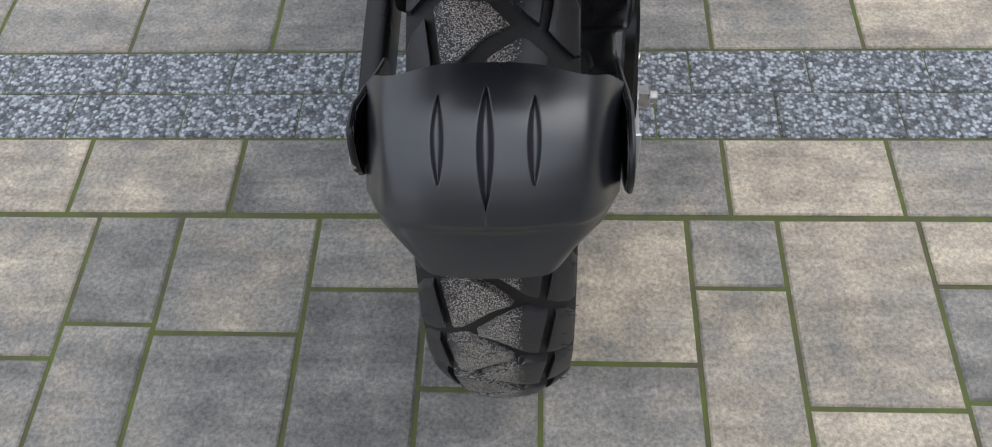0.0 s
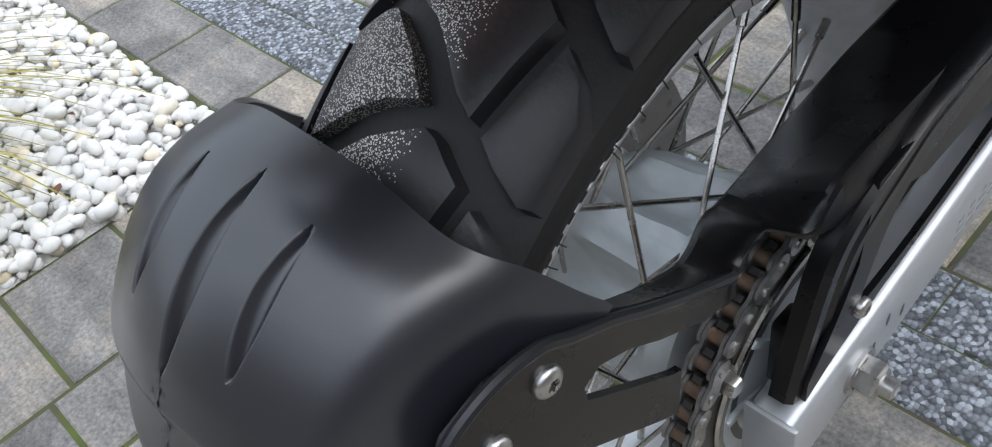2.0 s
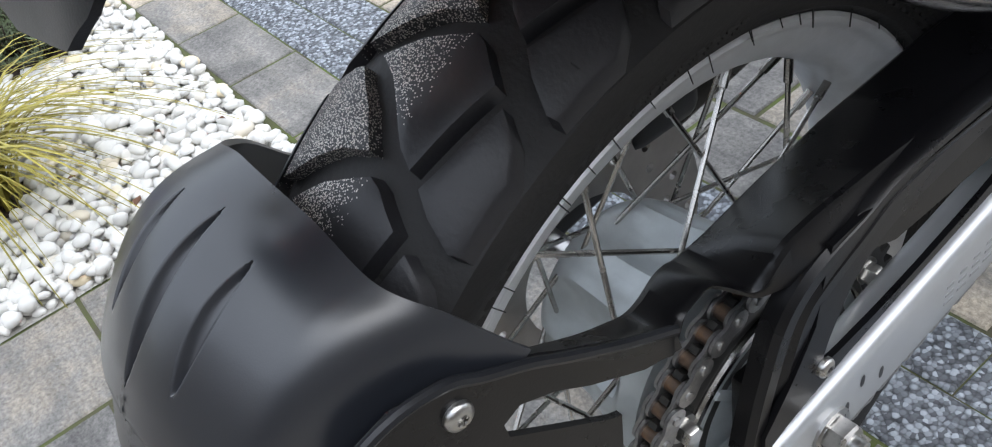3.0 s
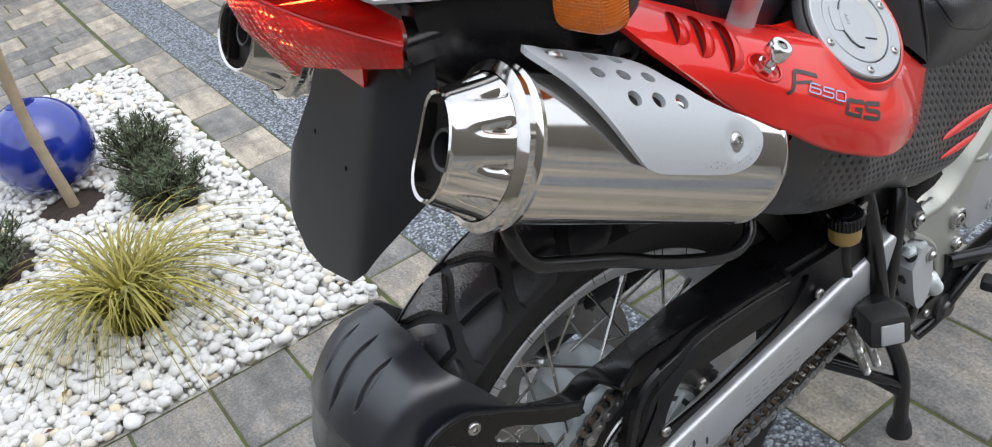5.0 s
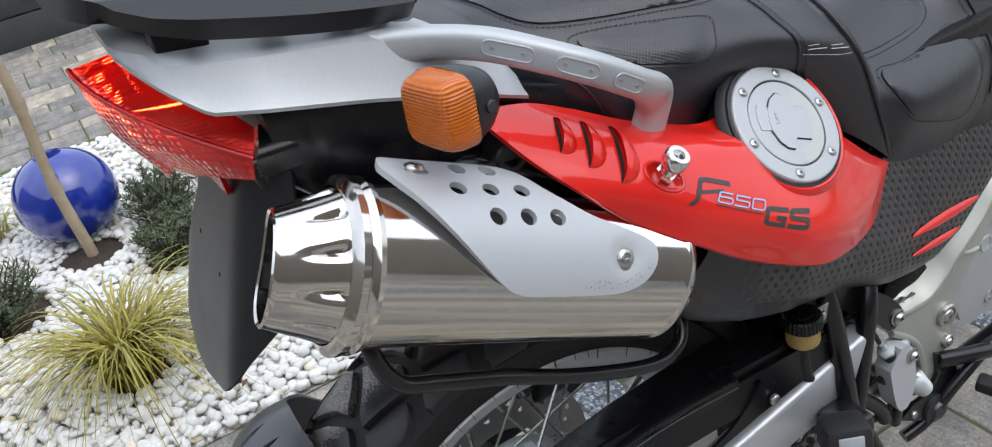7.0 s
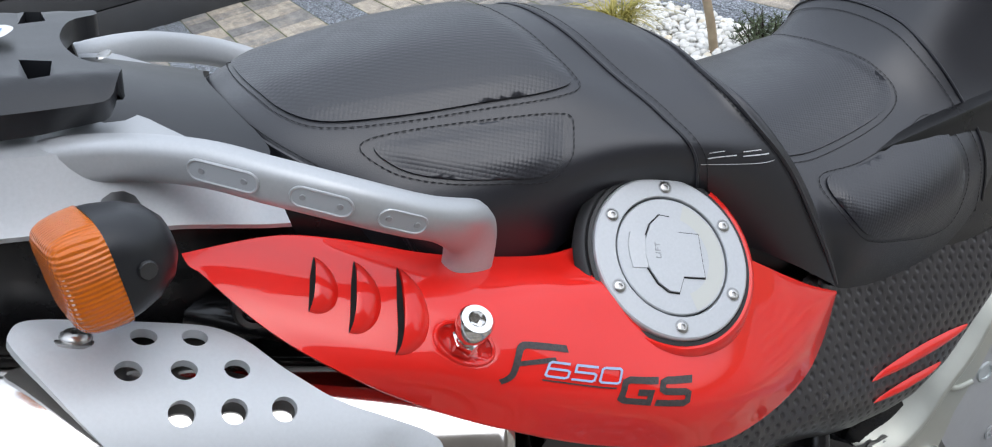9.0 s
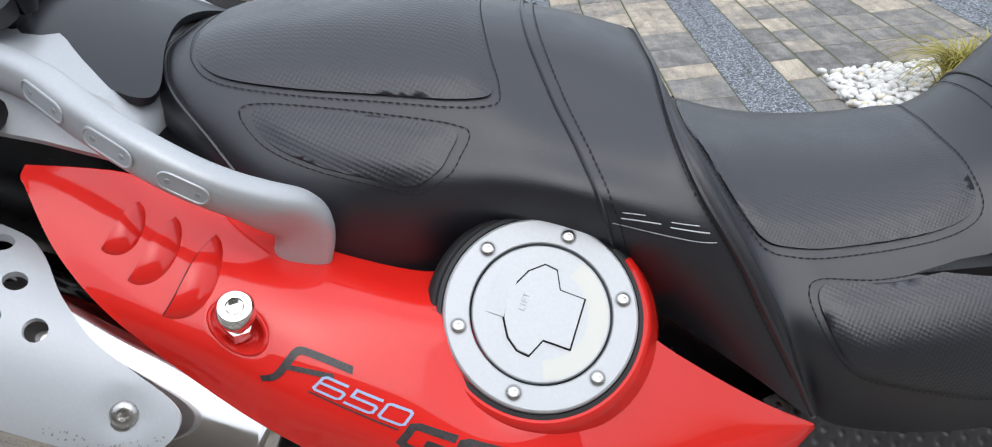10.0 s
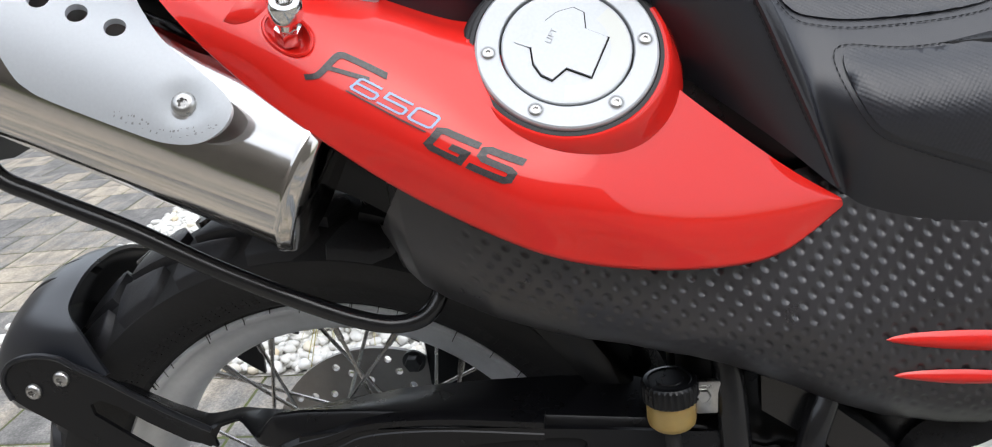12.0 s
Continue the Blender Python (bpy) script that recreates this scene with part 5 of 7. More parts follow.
me = bpy.data.meshes.new_from_object(tob.evaluated_get(dg))
bpy.data.objects.remove(tob)
me.materials.clear()
me.materials.append(M_ENGRAVE)
lift = new("lift_text", me)
lift.parent = cap
lift.matrix_basis = CAP @ Matrix.Translation((-0.0085, 0.0082, 0.0047)) @ Matrix.Rotation(radians(57), 4, "Z")
for k in range(6):
    a = radians(57 - 60 * k)
    bm = bmesh.new()
    p = CAP @ Vector((0.0492 * math.cos(a), 0.0492 * math.sin(a), 0.0036))
    torx(bm, p, CAP_N, 0.0043, 0.0015)
    part("screw", bm, M_ZINC, cap)
    bm = bmesh.new()
    turned(bm, [(0.0043, 0.0002), (0.0052, 0.0002)], aim(p, CAP_N), 20)
    part("screw_seat", bm, M_ENGRAVE, cap)

# ---- seat ----
# cross-sections of the seat, from the rear forward
SEAT = []
SEAT.append([(0, 0.003, 0.880), (0.05, 0.008, 0.880), (0.09, 0.024, 0.868), (0.112, 0.048, 0.852), (0.120, 0.064, 0.832), (0.118, 0.074, 0.805)])
SEAT.append([(0, 0.008, 0.906), (0.05, 0.013, 0.905), (0.09, 0.029, 0.892), (0.117, 0.056, 0.867), (0.130, 0.077, 0.840), (0.130, 0.088, 0.800)])
SEAT.append([(0, 0.040, 0.920), (0.05, 0.043, 0.918), (0.09, 0.054, 0.904), (0.121, 0.082, 0.876), (0.142, 0.102, 0.842), (0.140, 0.112, 0.790)])
SEAT.append([(0, 0.130, 0.922), (0.055, 0.132, 0.918), (0.095, 0.140, 0.898), (0.124, 0.155, 0.870), (0.147, 0.170, 0.838), (0.136, 0.172, 0.780)])
SEAT.append([(0, 0.200, 0.917), (0.055, 0.203, 0.910), (0.098, 0.212, 0.889), (0.128, 0.225, 0.860), (0.146, 0.236, 0.829), (0.112, 0.238, 0.775)])
SEAT.append([(0, 0.255, 0.905), (0.055, 0.258, 0.896), (0.098, 0.268, 0.869), (0.131, 0.280, 0.845), (0.152, 0.290, 0.815), (0.122, 0.300, 0.745)])
SEAT.append([(0, 0.310, 0.886), (0.055, 0.314, 0.877), (0.100, 0.323, 0.854), (0.136, 0.333, 0.828), (0.156, 0.350, 0.785), (0.143, 0.368, 0.695)])
SEAT.append([(0, 0.336, 0.868), (0.055, 0.340, 0.861), (0.100, 0.345, 0.846), (0.138, 0.356, 0.821), (0.154, 0.383, 0.757), (0.150, 0.412, 0.655)])
SEAT.append([(0, 0.357, 0.815), (0.055, 0.362, 0.812), (0.096, 0.372, 0.791), (0.128, 0.385, 0.757), (0.147, 0.405, 0.712), (0.138, 0.421, 0.645)])
SEAT.append([(0, 0.420, 0.795), (0.05, 0.420, 0.790), (0.092, 0.421, 0.773), (0.128, 0.426, 0.741), (0.157, 0.440, 0.697), (0.137, 0.440, 0.632)])
SEAT.append([(0, 0.500, 0.785), (0.05, 0.500, 0.782), (0.086, 0.500, 0.767), (0.120, 0.501, 0.737), (0.152, 0.505, 0.692), (0.130, 0.510, 0.610)])
SEAT.append([(0, 0.560, 0.800), (0.05, 0.560, 0.793), (0.080, 0.560, 0.775), (0.110, 0.565, 0.740), (0.140, 0.570, 0.690), (0.120, 0.580, 0.600)])
SEAT.append([(0, 0.620, 0.855), (0.05, 0.620, 0.845), (0.080, 0.620, 0.820), (0.105, 0.630, 0.760), (0.125, 0.630, 0.690), (0.110, 0.640, 0.600)])
SEAT.append([(0, 0.700, 0.930), (0.05, 0.700, 0.920), (0.080, 0.700, 0.890), (0.100, 0.700, 0.800), (0.120, 0.700, 0.700), (0.100, 0.710, 0.620)])


def seat_at(u, v, lift=0.0):
    """Seat surface: u 0..13 from the rear forward, v -5..5 across (0 the middle, 5 the near lower edge)."""
    def raw(u, v):
        s = -1 if v < 0 else 1
        # mirrored neighbours keep the middle smooth
        def row(i):
            P = SEAT[min(max(i, 0), 13)]
            full = [(-p[0], p[1], p[2]) for p in P[:0:-1]] + P
            return along(full, v + 5)
        uu = min(max(u, 0), 13 - 1e-6)
        i = int(uu)
        return cr(row(i - 1), row(i), row(i + 1), row(i + 2), uu - i)
    p = raw(u, v)
    if lift:
        e = 0.03
        n = np.cross(raw(u, v + e) - raw(u, v - e), raw(u + e, v) - raw(u - e, v))
        n = n / (np.linalg.norm(n) + 1e-12)
        c = np.array((0, p[1], 0.70))
        if n @ (p - c) < 0:
            n = -n
        p = p + n * lift
    return Vector(p)


def seat_part(u0, u1, name, nu, parent, label):
    bm = bmesh.new()
    V = sheet(bm, [[seat_at(u, v) for v in np.linspace(-5, 5, 91)] for u in np.linspace(u0, u1, nu)])
    return part(name, bm, M_LEATHER, parent, label, angle=70)


seat = seat_part(0, 7, "seat", 100, bike, "black leather pillion seat")
seat_part(7, 7.98, "step_face", 14, seat, "")
rider = seat_part(7.98, 13, "rider_seat", 70, seat, "black leather rider seat")
bm = bmesh.new()
back = [seat_at(0, v) for v in np.linspace(-5, 5, 41)]
bm.faces.new([bm.verts.new(p) for p in back])
part("seat_back", bm, M_PLASTIC2, seat)


def seam(points, r=0.0016, lift=0.0004, n=16, mat=None):
    """A piping line on the seat through (u, v) points."""
    bm = bmesh.new()
    tube(bm, [seat_at(p[0], p[1], lift) for p in spline(points, n)], r, 6)
    part("piping", bm, mat or M_LEATHER, seat)


def stitch(points, closed=False, gap=0.0046, length=0.0034, lift=0.0009):
    """Thread stitches along a line on the seat."""
    P = [seat_at(p[0], p[1], lift) for p in spline(points, 24, closed)]
    if closed:
        P.append(P[0])
    bm = bmesh.new()
    s, want = 0.0, 0.0
    for a, b in zip(P, P[1:]):
        L = (b - a).length
        while L > 1e-9 and want < s + L:
            t = (want - s) / L
            p = a.lerp(b, t)
            d = (b - a).normalized()
            tube(bm, [p - d * length / 2, p, p + d * length / 2], [0.0002, 0.00045, 0.0002], 5)
            want += gap
        s += L
    part("stitching", bm, M_THREAD, seat)


def pad(outline, mat, lift, name, label, step=0.16):
    """An inset panel of embossed leather; outline in (u, v)."""
    o = [(p[0], p[1]) for p in spline(outline, 5, True)]
    bm = bmesh.new()
    c = np.mean(o, 0)

    def f(u, v):
        # pillowed: flat in the middle, falling at the edge
        dist = min(math.hypot((u - a) * 1.0, (v - b) * 0.6) for a, b in o)
        return seat_at(u, v, lift * smooth01(dist / 0.22) + 0.0016)
    skin(bm, o, f, -0.003, step)
    part(name, bm, mat, seat, label, angle=80)

# ---- tail, grab rails and rack ----
def rail(side):
    pts = spline([(side * 0.075, -0.165, 0.935), (side * 0.097, -0.105, 0.938), (side * 0.121, -0.055, 0.936), (side * 0.148, -0.014, 0.927), (side * 0.172, 0.018, 0.912), (side * 0.187, 0.048, 0.895), (side * 0.190, 0.076, 0.876), (side * 0.181, 0.101, 0.857), (side * 0.167, 0.116, 0.840), (side * 0.160, 0.116, 0.822), (side * 0.158, 0.106, 0.798)], 10)
    bm = bmesh.new()
    n = len(pts)
    fr = frames_along(pts)
    rows = []
    for i, (p, rt, up, t) in enumerate(fr):
        q = i / (n - 1)
        a = 0.0098
        b = 0.0122 + 0.003 * smooth01((0.25 - q) / 0.25) + 0.0050 * smooth01((q - 0.64) / 0.14)
        row = []
        for k in range(20):
            ph = 2 * math.pi * k / 20
            c, s = math.cos(ph), math.sin(ph)
            row.append(p + rt * (a * math.copysign(abs(c) ** 0.7, c)) + up * (b * math.copysign(abs(s) ** 0.7, s)))
        rows.append(row)
    V = sheet(bm, rows, close_v=True)
    bm.faces.new(V[-1])
    bm.faces.new(V[0][::-1])
    r = part("grab_rail", bm, M_SILVER, bike, "silver grab rail with three pockets", angle=50)
    # pockets on the outer face
    for s0, s1 in ((0.300, 0.388), (0.424, 0.512), (0.542, 0.626)):
        bm = bmesh.new()
        dots = bmesh.new()
        mid = []
        for i in range(41):
            f = (s0 + (s1 - s0) * i / 40) * (n - 1)
            j = int(f)
            p, rt, up, t = fr[j]
            p2 = fr[min(j + 1, n - 1)][0]
            mid.append((p.lerp(p2, f - j), rt, up, t))
        rt = mid[20][1]
        if rt.x * side < 0:
            rt = -rt
        up, t = mid[20][2], mid[20][3]
        L = (mid[-1][0] - mid[0][0]).length
        c = mid[20][0] + rt * 0.0099 + up * 0.001
        m = Matrix((t, up, rt * (1 if t.cross(up).dot(rt) > 0 else 1))).transposed().to_4x4()
        m.translation = c
        pill = []
        h = 0.0056
        for k in range(9):
            a = -math.pi / 2 + math.pi * k / 8
            pill.append((L / 2 - h + h * math.cos(a), h * math.sin(a)))
        for k in range(9):
            a = math.pi / 2 + math.pi * k / 8
            pill.append((-L / 2 + h + h * math.cos(a), h * math.sin(a)))
        rim = [m @ Vector((x, y, 0.0)) for x, y in pill]
        tube(bm, rim, 0.0008, 6, closed=True)
        part("pocket_rim", bm, M_SILVER, r)
        bm = bmesh.new()
        bm.faces.new([bm.verts.new(m @ Vector((x, y, 0.0002))) for x, y in pill])
        part("pocket", bm, M_POCKET, r, "grey recessed pocket")
        for x in (-L * 0.30, L * 0.30):
            turned(dots, [(0, 0.0007), (0.0016, 0.0007), (0.0019, 0.0)], m @ Matrix.Translation((x, 0.0, 0)), 12)
        part("pocket_pin", dots, M_ENGRAVE, r)
    return r


rail(1)
rail(-1)

TAIL_S = [(-0.242, 0.040, 0.982, 0.052, 0.974), (-0.236, 0.066, 0.981, 0.080, 0.968), (-0.225, 0.088, 0.979, 0.102, 0.956), (-0.214, 0.100, 0.976, 0.115, 0.946), (-0.204, 0.106, 0.974, 0.121, 0.937), (-0.17, 0.113, 0.968, 0.130, 0.929), (-0.10, 0.120, 0.956, 0.136, 0.911), (-0.03, 0.121, 0.936, 0.138, 0.889), (0.010, 0.120, 0.908, 0.137, 0.872), (0.024, 0.118, 0.886, 0.132, 0.865)]
bm = bmesh.new()
rows = []
for y in np.linspace(-0.242, 0.024, 54):
    sx, sz, lx, lz = lerp_table(TAIL_S, y)
    half = [(0, y, sz + 0.004), (sx * 0.6, y, sz + 0.003), (sx * 0.92, y, sz), (sx, y, sz - 0.004), (sx + (lx - sx) * 0.55, y, lz + (sz - lz) * 0.35), (lx, y, lz + 0.003), (lx - 0.001, y, lz), (lx - 0.010, y, lz + 0.002)]
    rows.append([(-p[0], p[1], p[2]) for p in half[:0:-1]] + half)
V = sheet(bm, rows)
bm.faces.new(V[0])
bm.faces.new(V[-1])
part("tail_cowl", bm, M_SILVER, bike, "silver painted tail cowl", angle=35)

# rack plate with slots
bm = bmesh.new()
ro = [(x, y) for x, y in spline([(0.118, -0.060), (0.112, -0.038), (0.085, -0.030), (0.060, -0.048), (0, -0.056), (-0.060, -0.048), (-0.085, -0.030), (-0.112, -0.038), (-0.118, -0.060), (-0.122, -0.14), (-0.110, -0.235), (-0.06, -0.262), (0, -0.266), (0.06, -0.262), (0.110, -0.235), (0.122, -0.14)], 4, True)]
slots = []
for sgn in (1, -1):
    for y0, y1 in ((-0.078, -0.062), (-0.128, -0.092), (-0.182, -0.142), (-0.230, -0.196)):
        x0, x1 = 0.055, 0.098
        slots.append([(sgn * x0, y0), (sgn * (x0 + 0.008), y1), (sgn * x1, y1 - 0.002), (sgn * (x1 + 0.004), y0 + 0.004)])
rack_z = lambda x, y: 0.973 - 0.26 * (y + 0.04) - 0.35 * max(0, abs(x) - 0.105) - 0.008 * smooth01((abs(x) - 0.10) / 0.02)
skin(bm, ro, lambda u, v: (u, v, rack_z(u, v)), 0.015, 0.010, slots)
es = [e for e in bm.edges if e.is_manifold and e.calc_face_angle(0) > 1.1]
bmesh.ops.bevel(bm, geom=es, offset=0.0042, segments=3, affect="EDGES")
rack = part("luggage_rack", bm, M_PLASTIC, bike, "black plastic luggage rack with slots", angle=50)
for sgn in (1, -1):
    for y in (-0.07, -0.2):
        bm = bmesh.new()
        box(bm, (sgn * 0.07 - 0.012, y - 0.018, 0.945), (sgn * 0.07 + 0.012, y + 0.018, 0.960 - 0.26 * (y + 0.04)), None, 0.003)
        part("rack_foot", bm, M_PLASTIC2, rack)
bm = bmesh.new()
bc = Vector((0.0, -0.105, rack_z(0, -0.105) + 0.0005))
turned(bm, [(0, 0.0012), (0.026, 0.0012), (0.0275, 0.0)], Matrix.Translation(bc), 40)
em = part("emblem", bm, M_DECALWHITE, rack, "round blue and white emblem")
bm = bmesh.new()
for q in (0, 2):
    pts = [bc + Vector((0, 0, 0.0018))] + [bc + Vector((0.022 * math.cos(a), 0.022 * math.sin(a), 0.0018)) for a in np.linspace(math.pi / 2 * q, math.pi / 2 * (q + 1), 9)]
    bm.faces.new([bm.verts.new(p) for p in pts])
part("quarter", bm, M_EMBLEM, em, smooth=False)

# black cover between rack and seat
bm = bmesh.new()
co = [(0.082, -0.13), (0.094, -0.06), (0.108, -0.005), (0.112, 0.020), (0.098, 0.030), (0.050, 0.022), (0, 0.018), (-0.050, 0.022), (-0.098, 0.030), (-0.112, 0.020), (-0.108, -0.005), (-0.094, -0.06), (-0.082, -0.13)]
co = [(p[0], p[1]) for p in spline(co, 5, True)]
skin(bm, co, lambda u, v: (u, v, 0.960 - 0.06 * (v + 0.13) - 0.42 * max(0, v + 0.045) - 1.6 * u * u), 0.006, 0.012)
cover = part("tail_cover", bm, M_PLASTIC, bike, "black plastic tail cover")
bm = bmesh.new()
m = aim((-0.031, -0.036, 0.9535), (0.07, 0.15, 1))
turned(bm, [(0, 0.0012), (0.0085, 0.0010), (0.0095, 0.0)], m @ Matrix.Diagonal((1.0, 0.45, 1, 1)), 28)
part("oval_badge", bm, M_ZINC, cover, "small oval metal badge")

# ---- tail lamp ----
def lens(x, t):
    """t 0..1 from the top front edge over the rear ridge to the lower edge."""
    q = abs(x) / 0.120
    top = np.array((-0.205 + 0.035 * q, 0.968 - 0.050 * q ** 1.2))
    ridge = np.array((-0.271 + 0.082 * q ** 1.35, 0.9655 - 0.066 * q ** 0.85))
    low = np.array((-0.236 + 0.044 * q ** 1.5, 0.874 + 0.010 * q - 0.010 * max(0, 1 - (abs(x) / 0.022) ** 4)))
    mid = (ridge + low) / 2 + np.array((-0.008 * (1 - q), 0))
    P = [top, ridge * 0.5 + top * 0.5 + np.array((0, 0.001)), ridge, mid, low]
    k = min(3, int(t * 4))
    p = P[k] + (P[k + 1] - P[k]) * (t * 4 - k)
    return Vector((x * (0.74 + 0.26 * smooth01(t * 2)), p[0], p[1]))


bm = bmesh.new()
rows = [[lens(x, t) for t in np.linspace(0, 0.5, 21)] for x in np.linspace(-0.120, 0.120, 91)]
sheet(bm, rows)
lamp = part("tail_lamp", bm, M_REDLENS, bike, "red ribbed tail lamp lens, lit", angle=25)
bm = bmesh.new()
sheet(bm, [[lens(x, t) for t in np.linspace(0.5, 1, 21)] for x in np.linspace(-0.120, 0.120, 91)])
part("prism_strip", bm, M_PRISM, lamp, "lower lens strip with round prisms", angle=25)
bm = bmesh.new()
tube(bm, [lens(x, 0.5) + Vector((0, 0.0012, 0)) for x in np.linspace(-0.120, 0.120, 61)], 0.0022, 8)
part("ridge", bm, M_REDLENS, lamp)
bm = bmesh.new()
V = sheet(bm, [[lens(x, t) + Vector((0, 0.032, 0.002)) for t in np.linspace(0.0, 1, 21)] for x in np.linspace(-0.115, 0.115, 31)])
part("reflector", bm, M_REFLECTOR, lamp)
# no bulb is built: a glowing arc and beads are added as its gleam
for side in (1, -1):
    bm = bmesh.new()
    tube(bm, [lens(side * (0.084 - 0.038 * k / 24), 0.10 + 0.38 * k / 24) + Vector((0, 0.004, -0.002)) for k in range(25)], [0.0004 + 0.0008 * math.sin(math.pi * k / 24) for k in range(25)], 8)
    for k in range(9):
        p = lens(side * (0.030 + 0.004 * (k % 3)), 0.60 + 0.10 * (k // 3)) + Vector((0, 0.004, 0))
        bmesh.ops.create_icosphere(bm, subdivisions=1, radius=0.0013, matrix=Matrix.Translation(p))
    part("gleam_arc", bm, M_LAMP_GLEAM, lamp, "emissive arc and beads added for the lamp's reflected light")
bm = bmesh.new()
rows = []
for t in np.linspace(0, 1, 15):
    pr, pl = lens(0.120, t), lens(-0.120, t)
    rows.append([pl + Vector((-0.003, 0.002, 0)), pl + Vector((-0.002, 0.05, -0.002)), pr + Vector((0.002, 0.05, -0.002)), pr + Vector((0.003, 0.002, 0))])
sheet(bm, rows)
part("housing", bm, M_PLASTIC2, lamp, "black lamp housing")
# small triangular reflector under the lens
bm = bmesh.new()
tri_o = [(0.020, 0.876), (0.060, 0.880), (0.088, 0.883), (0.081, 0.872), (0.073, 0.861), (0.050, 0.868)]
skin(bm, tri_o, lambda x, z: (x, -0.214 + 0.25 * abs(x) ** 1.5 - 0.2 * (z - 0.87), z), 0.004, 0.02)
part("lower_reflector", bm, M_REDLENS, lamp)

# number plate flap: folded black plastic
bm = bmesh.new()
fo = [(-0.018, 0.872), (-0.026, 0.832), (-0.050, 0.790), (-0.081, 0.752), (-0.076, 0.738), (-0.048, 0.713), (-0.015, 0.697), (0.02, 0.694), (0.074, 0.704), (0.088, 0.716), (0.106, 0.745), (0.139, 0.800), (0.124, 0.835), (0.118, 0.880)]


def flap_at(x, z):
    y = -0.259 + 0.39 * (z - 0.712)
    y += 1.15 * 0.006 * math.log(1 + math.exp((x - 0.093) / 0.006)) + 0.5 * 0.006 * math.log(1 + math.exp((-0.06 - x) / 0.006))
    return (x, y, z)


skin(bm, fo, flap_at, -0.004, 0.0055, [circle2(-0.012, 0.802, 0.0022, 8), circle2(0.050, 0.790, 0.0022, 8)])
flap = part("plate_holder", bm, M_PLASTIC, bike, "black plastic number plate holder without plate", angle=25)
bm = bmesh.new()
for i in range(6):
    x = -0.050 + 0.019 * i
    p = flap_at(x, 0.760 - 0.004 * i)
    box(bm, (x, p[1] - 0.0006, p[2] - 0.008), (x + 0.012, p[1] + 0.0006, p[2] + 0.006), None)
part("embossing", bm, M_PLASTIC, flap)
bm = bmesh.new()
tube(bm, [(0.085, -0.175, 0.853), (0.055, -0.165, 0.853)], 0.009, 16)
torx(bm, (0.0855, -0.1752, 0.853), (0.95, -0.3, 0), 0.0085, 0.003)
part("holder_bolt", bm, M_DARKSTEEL, flap)
bm = bmesh.new()
tube(bm, spline([(0.10, -0.185, 0.885), (0.105, -0.175, 0.85), (0.10, -0.16, 0.80), (0.095, -0.135, 0.77)], 6), 0.0075, 10)
part("holder_arm", bm, M_PLASTIC2, flap)
bm = bmesh.new()
tube(bm, [(-0.17, -0.10, 0.752), (0.17, -0.10, 0.752)], 0.0075, 10)
part("cross_tube", bm, M_GLOSSBLACK, bike)

# ---- indicators ----
def indicator(side):
    c = Vector((side * 0.198, -0.070, 0.914))
    ax = Vector((side * 0.22, -0.97, 0.05)).normalized()
    m = aim(c, ax)

    def ring(s, w, h, p=3.2):
        out = []
        for k in range(32):
            a = 2 * math.pi * k / 32
            ca, sa = math.cos(a), math.sin(a)
            out.append(m @ Vector((0.87 * w * math.copysign(abs(ca) ** (2 / p), ca), 0.87 * h * math.copysign(abs(sa) ** (2 / p), sa), 0.87 * s)))
        return out
    bm = bmesh.new()
    V = sheet(bm, [ring(s, w, h, p) for s, w, h, p in ((-0.036, 0.006, 0.006, 2), (-0.035, 0.014, 0.013, 2), (-0.029, 0.023, 0.021, 2.2), (-0.018, 0.029, 0.0265, 2.6), (-0.006, 0.0315, 0.0290, 3.0), (0.0, 0.032, 0.0295, 3.2))], close_v=True)
    bm.faces.new(V[0])
    body = part("indicator", bm, M_PLASTIC, bike, "indicator with amber ribbed lens and black housing")
    bm = bmesh.new()
    rows = []
    for i in range(17):
        q = i / 16
        s = 0.0 + 0.027 * math.sin(q * math.pi / 2) ** 0.8
        k = math.cos(q * math.pi / 2) ** 0.24
        rows.append(ring(s + 0.0002, max(0.0005, 0.0315 * k), max(0.0005, 0.0290 * k), 4.5))
    V = sheet(bm, rows, close_v=True)
    bm.faces.new(V[-1])
    part("lens", bm, M_AMBER, body, "amber lens")
    bm = bmesh.new()
    bm.faces.new([bm.verts.new(p) for p in ring(0.001, 0.030, 0.0275)])
    part("reflector", bm, M_REFLECTOR, body)
    bm = bmesh.new()
    tube(bm, [c + Vector((0, 0.012, 0.004)), c + Vector((-side * 0.05, 0.012, -0.004)), c + Vector((-side * 0.085, 0.012, -0.008))], [0.012, 0.010, 0.013], 12)
    part("stalk", bm, M_PLASTIC2, body)
    bm = bmesh.new()
    turned(bm, [(0, 0.001), (0.004, 0.001), (0.0045, 0), (0.0045, -0.004)], aim(c - ax * 0.018 + Vector((side * 0.028, 0, 0.0)), (side, 0.3, 0)), 14)
    part("screw", bm, M_DARKSTEEL, body)


indicator(1)
indicator(-1)

# ---- black dimpled side cover ----
def zlow(y):
    return lerp_table([(0.108, 0.634), (0.118, 0.616), (0.129, 0.607), (0.147, 0.597), (0.19, 0.581), (0.21, 0.574), (0.27, 0.557), (0.313, 0.541), (0.338, 0.529), (0.384, 0.502), (0.417, 0.480), (0.454, 0.462), (0.50, 0.450), (0.53, 0.446), (0.57, 0.455), (0.64, 0.498), (0.74, 0.575)], y)[0]


